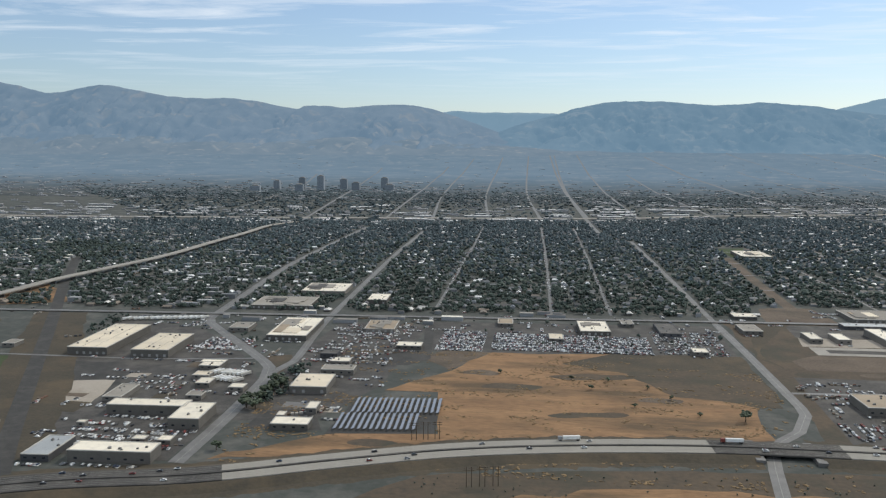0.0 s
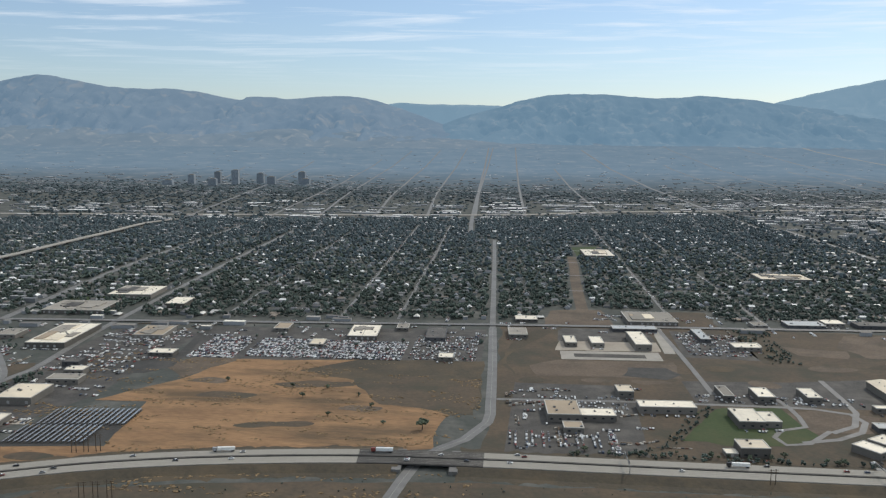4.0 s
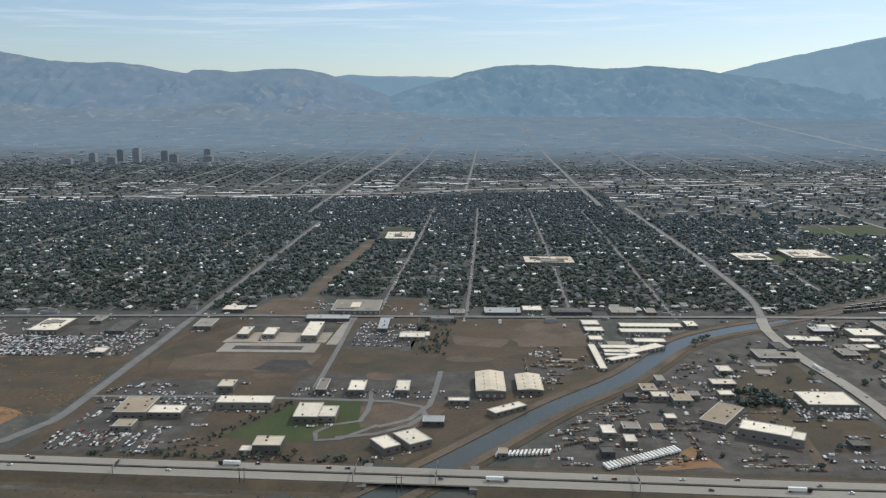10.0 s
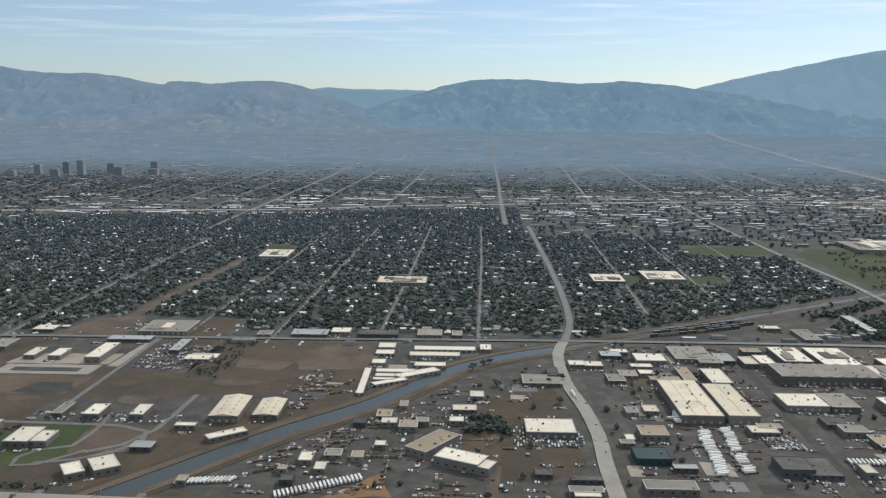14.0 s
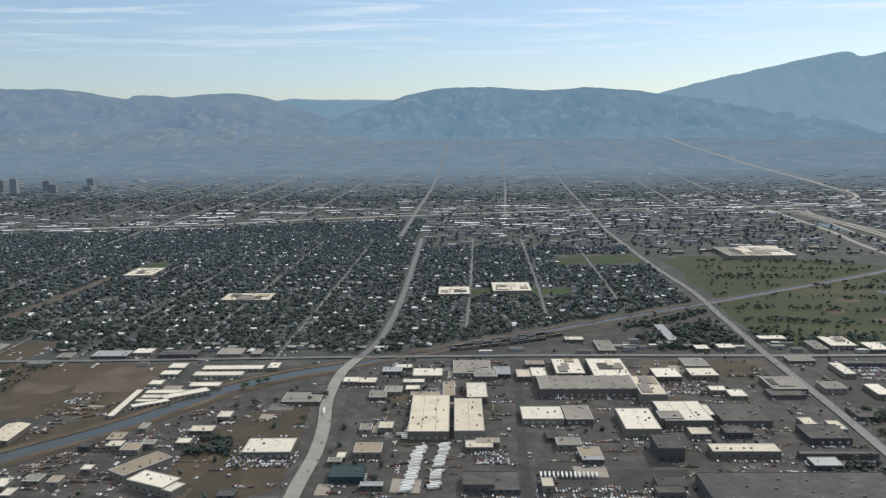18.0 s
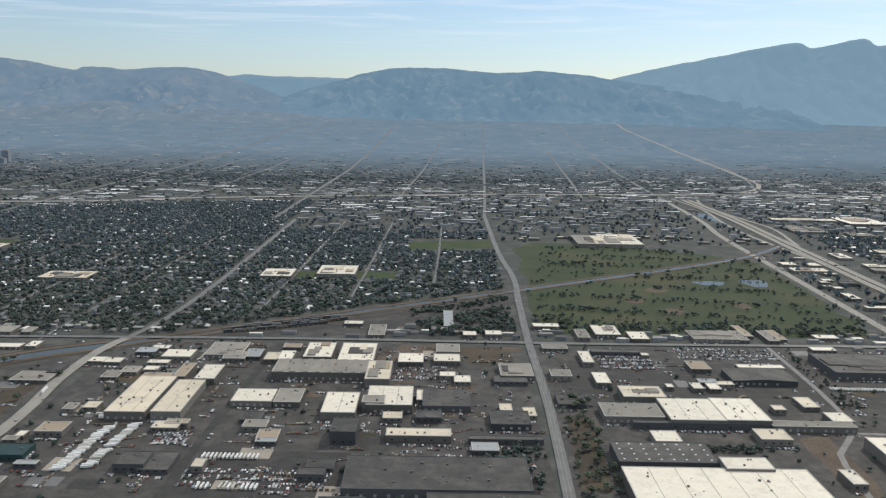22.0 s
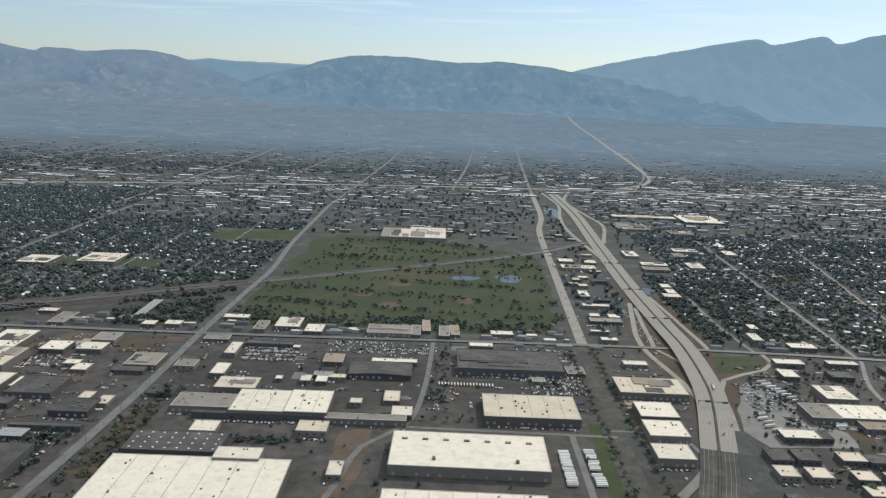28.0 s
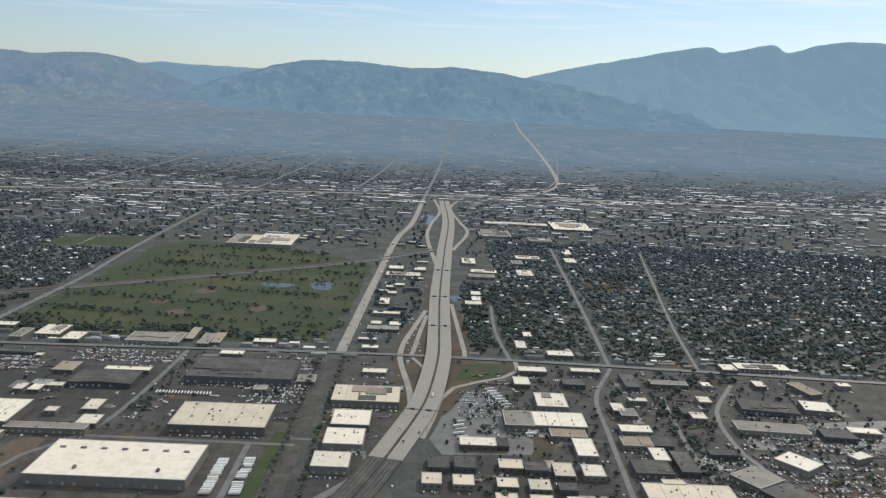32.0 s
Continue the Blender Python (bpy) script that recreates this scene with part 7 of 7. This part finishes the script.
def wagon(x, y, turn):
    w = thing("rail_wagon", pose(x, y, .2, 0, 0, turn), "weathered railway wagon standing on a siding", "rail wagon", "wagons on the sidings")
    shared("wagon_body", WB, w); shared("wagon_roof", WR, w); shared("chassis", TF, w)
    for a in (-2.4, 1.9):
        shared("bogie", TW, w, pose(a, 0, 0))


for o_ in (0, 4.5, 9, 14):
    ln = smooth_line([(470, 524 + o_ * .4), (542, 553 + o_), (609, 590 + o_), (667, 634 + o_), (690, 660 + o_ * 1.3)], 6.6)
    first = rv.randrange(3, 12)
    for i in range(first, min(len(ln) - 2, first + rv.randint(5, 11))):
        d = ln[i + 1] - ln[i - 1]
        wagon(ln[i].x, ln[i].y, math.degrees(math.atan2(d.y, d.x)))

# rows of trailers
for k in range(15):
    trailer(-244 + k * 3.1, 456 + k * .75, 62)
for k in range(29):
    trailer(489.5 + k * .11 + rv.uniform(-.9, .9), 328 + k * 1.6, 17 + rv.uniform(-3, 3), "white box trailer parked in a tight row", size=.85)
    if k not in (4, 11, 12):
        trailer(500.5 + k * .1 + rv.uniform(-.7, .7), 331 + k * 1.65, 14 + rv.uniform(-3, 3), "white box trailer parked in a tight row", size=.8)
for k in range(22):
    trailer(911 + rv.uniform(-.4, .4), 330 + k * 1.6, 4, size=.8)
    if k not in (7, 8, 15):
        trailer(923 + rv.uniform(-.4, .4), 331 + k * 1.65, 4, size=.8)
for k in range(14):
    trailer(544 + k * 1.75, 344.5, 88, "white bus-sized trailer parked in a row", size=.75)
    if k not in (3, 4, 9):
        trailer(550 + k * 1.75, 316.5, 88, "white bus-sized trailer parked in a row", size=.75)
for k in range(7):
    trailer(486 + rv.uniform(-3, 3), 384 + k * 2, 5, "flatbed trailer parked by a warehouse")
for k in range(18):
    trailer(853 + k * 1.75, 448, 92, size=.62)
for k in range(14):
    trailer(283 + k * 1.5, 306 + k * .25, 75 + rv.uniform(-4, 4), size=.72)
for k in range(22):
    trailer(322 + k * 1.35, 297.5 + k * .82, 112 + rv.uniform(-3, 3), size=.78)
for k in range(8):
    trailer(1041 + k * 1.3, 473 - k * 4.2, 15)
for k in range(6):
    trailer(1062 + rv.uniform(-5, 5), 408 + k * 2.2, 10)
    trailer(1022 + rv.uniform(-2, 2), 395 + k * 5, 20)


CARS = []


def rows_of_cars(x0, y0, x1, y1, pitch=1.15, aisle=4.2, fill=.85, turn=0.0):
    """Two-deep rows of parked cars, nose to nose, over a rectangle."""
    y = y0
    while y < y1:
        x = x0
        while x < x1:
            for dy in (0, 2.1):
                if rv.random() < fill and y + dy < y1 + 1:
                    CARS.append((x + rv.uniform(-.1, .1), y + dy + rv.uniform(-.15, .15), .06, 1.9, .78, .66, math.pi / 2 + turn + rv.uniform(-.05, .05)))
            x += pitch
        y += aisle


def cars_at_random(x0, y0, x1, y1, n_):
    """Short ranks of parked cars strewn over a district."""
    while n_ > 0:
        x, y, k, along_x = rv.uniform(x0, x1), rv.uniform(y0, y1), rv.randint(1, 8), rv.random() < .7
        for i in range(k):
            if rv.random() < .85:
                CARS.append((x + (1.2 * i if along_x else rv.uniform(-.1, .1)), y + (rv.uniform(-.1, .1) if along_x else 1.2 * i), .06, 1.9, .78, .66, (math.pi / 2 if along_x else 0) + rv.uniform(-.07, .07)))
        n_ -= k


rows_of_cars(-55, 412, -31, 452, 1.1, 5.6, .9)
rows_of_cars(-27, 417, 54, 452, 1.05, 5.8, .9)
rows_of_cars(58, 420, 92, 470, 1.2, 6.6, .6)
rows_of_cars(517, 357, 532, 371, 1.1, 4.6, .85)
for k in range(7):
    rows_of_cars(110 + k * 6.3, 305 + (k % 2), 114 + k * 6.3, 320, 2.1, 4.0, .8)
rows_of_cars(116, 345, 160, 366, 1.3, 6, .45)
rows_of_cars(-178, 326, -152, 350, 1.25, 8, .45)
for k in range(9):
    trailer(-148 + k * 1.9, 354 - k * .3, 62, "white box trailer parked in a row")
    if k < 6:
        trailer(-143 + k * 2.1, 344 - k * .5, 62, "white box trailer parked in a row")
rows_of_cars(-170, 260, -126, 288, 1.25, 7, .6)
rows_of_cars(-176, 396, -152, 420, 1.2, 4.6, .75)
rows_of_cars(-112, 380, -72, 468, 1.3, 8, .4)
rows_of_cars(432, 352, 440, 368, 1.2, 4.6, .7)
rows_of_cars(410, 352, 430, 372, 1.3, 4.6, .6)
rows_of_cars(735, 478, 767, 506, 1.2, 7.5, .9)
rows_of_cars(590, 452, 640, 470, 1.3, 6, .7)
rows_of_cars(785, 500, 850, 520, 1.3, 6, .5)
rows_of_cars(905, 440, 936, 520, 1.3, 7, .6)
rows_of_cars(1022, 430, 1046, 470, 1.5, 6, .6)
rows_of_cars(990, 545, 1000, 620, 1.3, 7, .4)
rows_of_cars(1140, 340, 1230, 390, 1.3, 8, .6)
rows_of_cars(1180, 400, 1270, 440, 1.3, 8, .6)
rows_of_cars(205, 445, 236, 490, 1.4, 7, .6)
rows_of_cars(192, 366, 262, 374, 1.4, 6, .4)
rows_of_cars(540, 318, 600, 336, 1.3, 6, .5)
rows_of_cars(640, 330, 684, 372, 1.4, 9, .35)
cars_at_random(296, 300, 436, 440, 620)
cars_at_random(455, 300, 688, 515, 900)
cars_at_random(700, 410, 936, 520, 420)
cars_at_random(1020, 320, 1250, 515, 520)
cars_at_random(-230, 440, 95, 482, 420)
cars_at_random(-205, 255, -125, 440, 320)
cars_at_random(-118, 296, -72, 470, 220)
cars_at_random(110, 300, 168, 385, 120)
cars_at_random(-60, 486, 440, 540, 420)
cars_at_random(950, 330, 990, 525, 120)
cars_at_random(350, 440, 436, 482, 50)
cars_at_random(-700, 300, -240, 900, 500)
cars_at_random(950, 545, 1000, 900, 240)
cars_at_random(455, 980, 1300, 1300, 900)
# cars along the kerbs of the leafy quarter
for x0, x1 in ((-69, -80), (3.6, -8), (40, 32), (210, 208), (265, 262), (330, 326), (392, 388), (510, 512), (570, 572), (632, 634), (-280, -285)):
    for k in range(110):
        y = rv.uniform(520 if x0 < 440 else 640, 1050)
        x = x0 + (x1 - x0) * (y - 512) / 548 + rv.choice((-.75, .75)) + .5
        CARS.append((x, y, .1, 1.9, .78, .66, math.pi / 2))
for cx, cy, w, d, turn in FOOT:
    if 30 < w * d and cy < 620 and rv.random() < .75:
        x = cx - w / 2
        while x < cx + w / 2:
            if rv.random() < .55:
                CARS.append((x, cy - d / 2 - 3.2 + rv.uniform(-.3, .3), .06, 1.9, .78, .66, math.pi / 2 + rv.uniform(-.08, .08)))
            x += 1.2
C_ = np.array(CARS)
C_ = C_[clear_of(C_[:, :2], -1.0)]
scatter_mesh("parked_cars", CAR_V, CAR_F, C_, M_CARS, "rows of parked cars in many colours on asphalt", "cars")

# clutter of the yards: crates, tanks, stacked goods
M_JUNK = mat_pick("yard_goods", [(0.16, 0.12, 0.085), (0.09, 0.082, 0.072), (0.3, 0.275, 0.235), (0.13, 0.1, 0.075), (0.42, 0.39, 0.34), (0.08, 0.085, 0.09), (0.15, 0.085, 0.06), (0.12, 0.11, 0.1)], 0.8)


def goods(x0, y0, x1, y1, n_, lo=.5, hi=1.5):
    """Goods stacked in rows: each row of like pieces follows one line of a yard."""
    rows = []
    while len(rows) < n_:
        x, y, turn, k = rng.uniform(x0, x1), rng.uniform(y0, y1), rng.choice([.03, .03, 1.6, .5]), int(rng.integers(3, 13))
        if noise.noise((x * .05, y * .05, 3.3)) < -.15:
            continue
        w, d, hh = rng.uniform(lo, hi * 1.4), rng.uniform(lo, hi), rng.uniform(.3, 1.0)
        for i in range(k):
            for j in range(int(rng.integers(1, 3))):
                u, v = i * (w + .25), j * (d + .3)
                rows.append((x + u * math.cos(turn) - v * math.sin(turn), y + u * math.sin(turn) + v * math.cos(turn), .05, w * rng.uniform(.7, 1), d * rng.uniform(.7, 1), hh * rng.uniform(.6, 1.2), turn + rng.normal(0, .04)))
    q = np.array(rows)
    q = q[clear_of(q[:, :2], .2)]
    scatter_mesh("stacked_goods", BOX_V, BOX_F, q, M_JUNK, "rows of stacked crates, pipes and scrap in a yard", "goods")


goods(296, 298, 400, 440, 1300)
goods(455, 300, 688, 515, 1500)
goods(700, 410, 936, 520, 420)
goods(1020, 310, 1260, 515, 600)
goods(-120, 300, -70, 480, 160)
goods(-205, 250, -125, 440, 160)
goods(108, 300, 168, 385, 160)
goods(203, 440, 238, 495, 120)
goods(950, 320, 990, 525, 160)
goods(-600, 250, -235, 800, 900)

# patched paving: differently aged lots between the buildings
LOT_M = [M_ASPHALT_NEW, M_STREET, M_DIRT, M_PALE_DIRT, M_SCRUB, M_ASPHALT_NEW, M_ASPHALT_NEW]
zz = 0
for x0, y0, x1, y1, n_ in ((298, 300, 436, 470, 26), (455, 300, 686, 512, 46), (702, 410, 934, 518, 30), (1014, 320, 1250, 515, 34), (-200, 255, -125, 430, 14), (-118, 300, -72, 470, 12), (952, 330, 990, 520, 8), (455, 300, 686, 512, 30), (1014, 320, 1250, 515, 26)):
    for k in range(n_):
        x, y, w, d = rv.uniform(x0, x1), rv.uniform(y0, y1), rv.uniform(4, 16), rv.uniform(4, 14)
        corners = np.array([(x + a * w / 2, y + b * d / 2) for a in (-1, 0, 1) for b in (-1, 0, 1)])
        if clear_of(corners, .3, False).all():
            zz += 1
            patch("paved_lot", [(x - w / 2, y - d / 2), (x + w / 2, y - d / 2 + rv.uniform(-1, 1)), (x + w / 2, y + d / 2), (x - w / 2, y + d / 2 + rv.uniform(-1, 1))], LOT_M[rv.randrange(7)], "patch of newer paving or bare ground", .062 + .0004 * zz, "lot")

# ---------------------------------------------------------------- solar field
M_PV = mat("solar_glass", (0.2, 0.2, 0.215), (0.25, 0.25, 0.265), 0.5, 0.12)
M_PV.node_tree.nodes["Principled BSDF"].inputs["Specular IOR Level"].default_value = 0.6
bm = bmesh.new()
box(bm, -.6, -2.24, -.03, .6, 2.24, .03)
ME_PV = mesh_of("panel", bm, M_PV)
ME_PV_POST = me_box("post", .1, .1, .9, M_UNIT)
ME_PV_RAIL = me_box("rail", .1, 9.0, .08, M_UNIT)
for i in range(17):
    for j in range(2):
        if (i > 13 and j == 0) or (i == 0 and j == 1):
            continue
        x, y = -76 + i * 2.2 + (j - .5) * -.3, 295.5 + j * 19.5 + i * .22
        s_ = thing("solar_table", pose(x, y, .07, 0, 0, 3), "long tilted row of blue-grey solar panels on posts", "solar panel", "rows of solar panels")
        for u in (-6.9, -2.3, 2.3, 6.9):
            shared("panel", ME_PV, s_, pose(0, u, .92, 0, -14, 0))
        for u in (-4.6, 4.6):
            shared("rail", ME_PV_RAIL, s_, pose(0, u, .8))
            shared("post", ME_PV_POST, s_, pose(0, u, 0))
# ---------------------------------------------------------------- poles and gantries


def pylon(x, y, h=9.0):
    p = thing("power_pole", pose(x, y, 0, 0, 0, rv.uniform(-8, 8)), "tall wooden power pole frame with crossarm", "pole", "power poles")
    for s in (-.8, .8):
        bm = bmesh.new()
        bmesh.ops.create_cone(bm, cap_ends=True, segments=6, radius1=.16, radius2=.1, depth=h, matrix=Matrix.Translation((s, 0, h / 2)))
        part("post", bm, M_TRUNK, p)
    for z in (h * .82, h * .93):
        bm = bmesh.new(); box(bm, -1.7, -.07, z, 1.7, .07, z + .14); part("crossarm", bm, M_TRUNK, p)


for x, y in ((-45, 281), (-41, 282), (-37, 283), (-18, 244), (-14, 245), (-22, 243), (196, 276), (250, 274)):
    pylon(x, y, 6.5)


def gantry(x, y, z, w, turn):
    g = thing("sign_gantry", pose(x, y, z, 0, 0, turn), "overhead motorway sign gantry with dark sign boards", "gantry", "sign gantries")
    for s in (-1, 1):
        bm = bmesh.new(); box(bm, s * w / 2 - .12, -.12, 0, s * w / 2 + .12, .12, 3.0); part("post", bm, M_UNIT, g)
    bm = bmesh.new(); box(bm, -w / 2, -.15, 2.7, w / 2, .15, 3.0); part("beam", bm, M_UNIT, g)
    for s in (-.25, .22):
        bm = bmesh.new(); box(bm, s * w - 1.4, -.22, 2.3, s * w + 1.4, -.16, 3.5); part("sign_board", bm, M_DARK_WALL, g)


for x, y, w, a in ((1001, 428, 19, -8), (1012.3, 598, 19, 0), (1013.5, 690, 19, 0), (1017, 800, 18, 2)):
    gantry(x, y, 1.0, w, a)
for x, y in ((234, 283.4), (262, 283.2), (330, 282.3), (150, 284.6)):
    gantry(x, y, 1.8, 13.5, 90)
ME_POLE = me_box("pole", .12, .12, 5.0, M_UNIT)
ME_ARM = me_box("arm", 1.4, .1, .1, M_UNIT, 0, 4.95)
ME_HEAD = me_box("lamp_head", .5, .22, .1, M_UNIT, 0, 4.87)
for k in range(18):
    for pts_, off in (((694, 330), 4.2), ((946, 540), 5.0)):
        y = pts_[1] + k * 20
        x = pts_[0] + off + (y - 540) * .036 * (pts_[0] > 900)
        l_ = thing("street_lamp", pose(x, y, 0.1, 0, 0, 180), "grey steel street lamp beside an avenue", "street lamp", "street lamps")
        shared("pole", ME_POLE, l_); shared("arm", ME_ARM, l_, pose(.7, 0, 0)); shared("lamp_head", ME_HEAD, l_, pose(1.3, 0, 0))
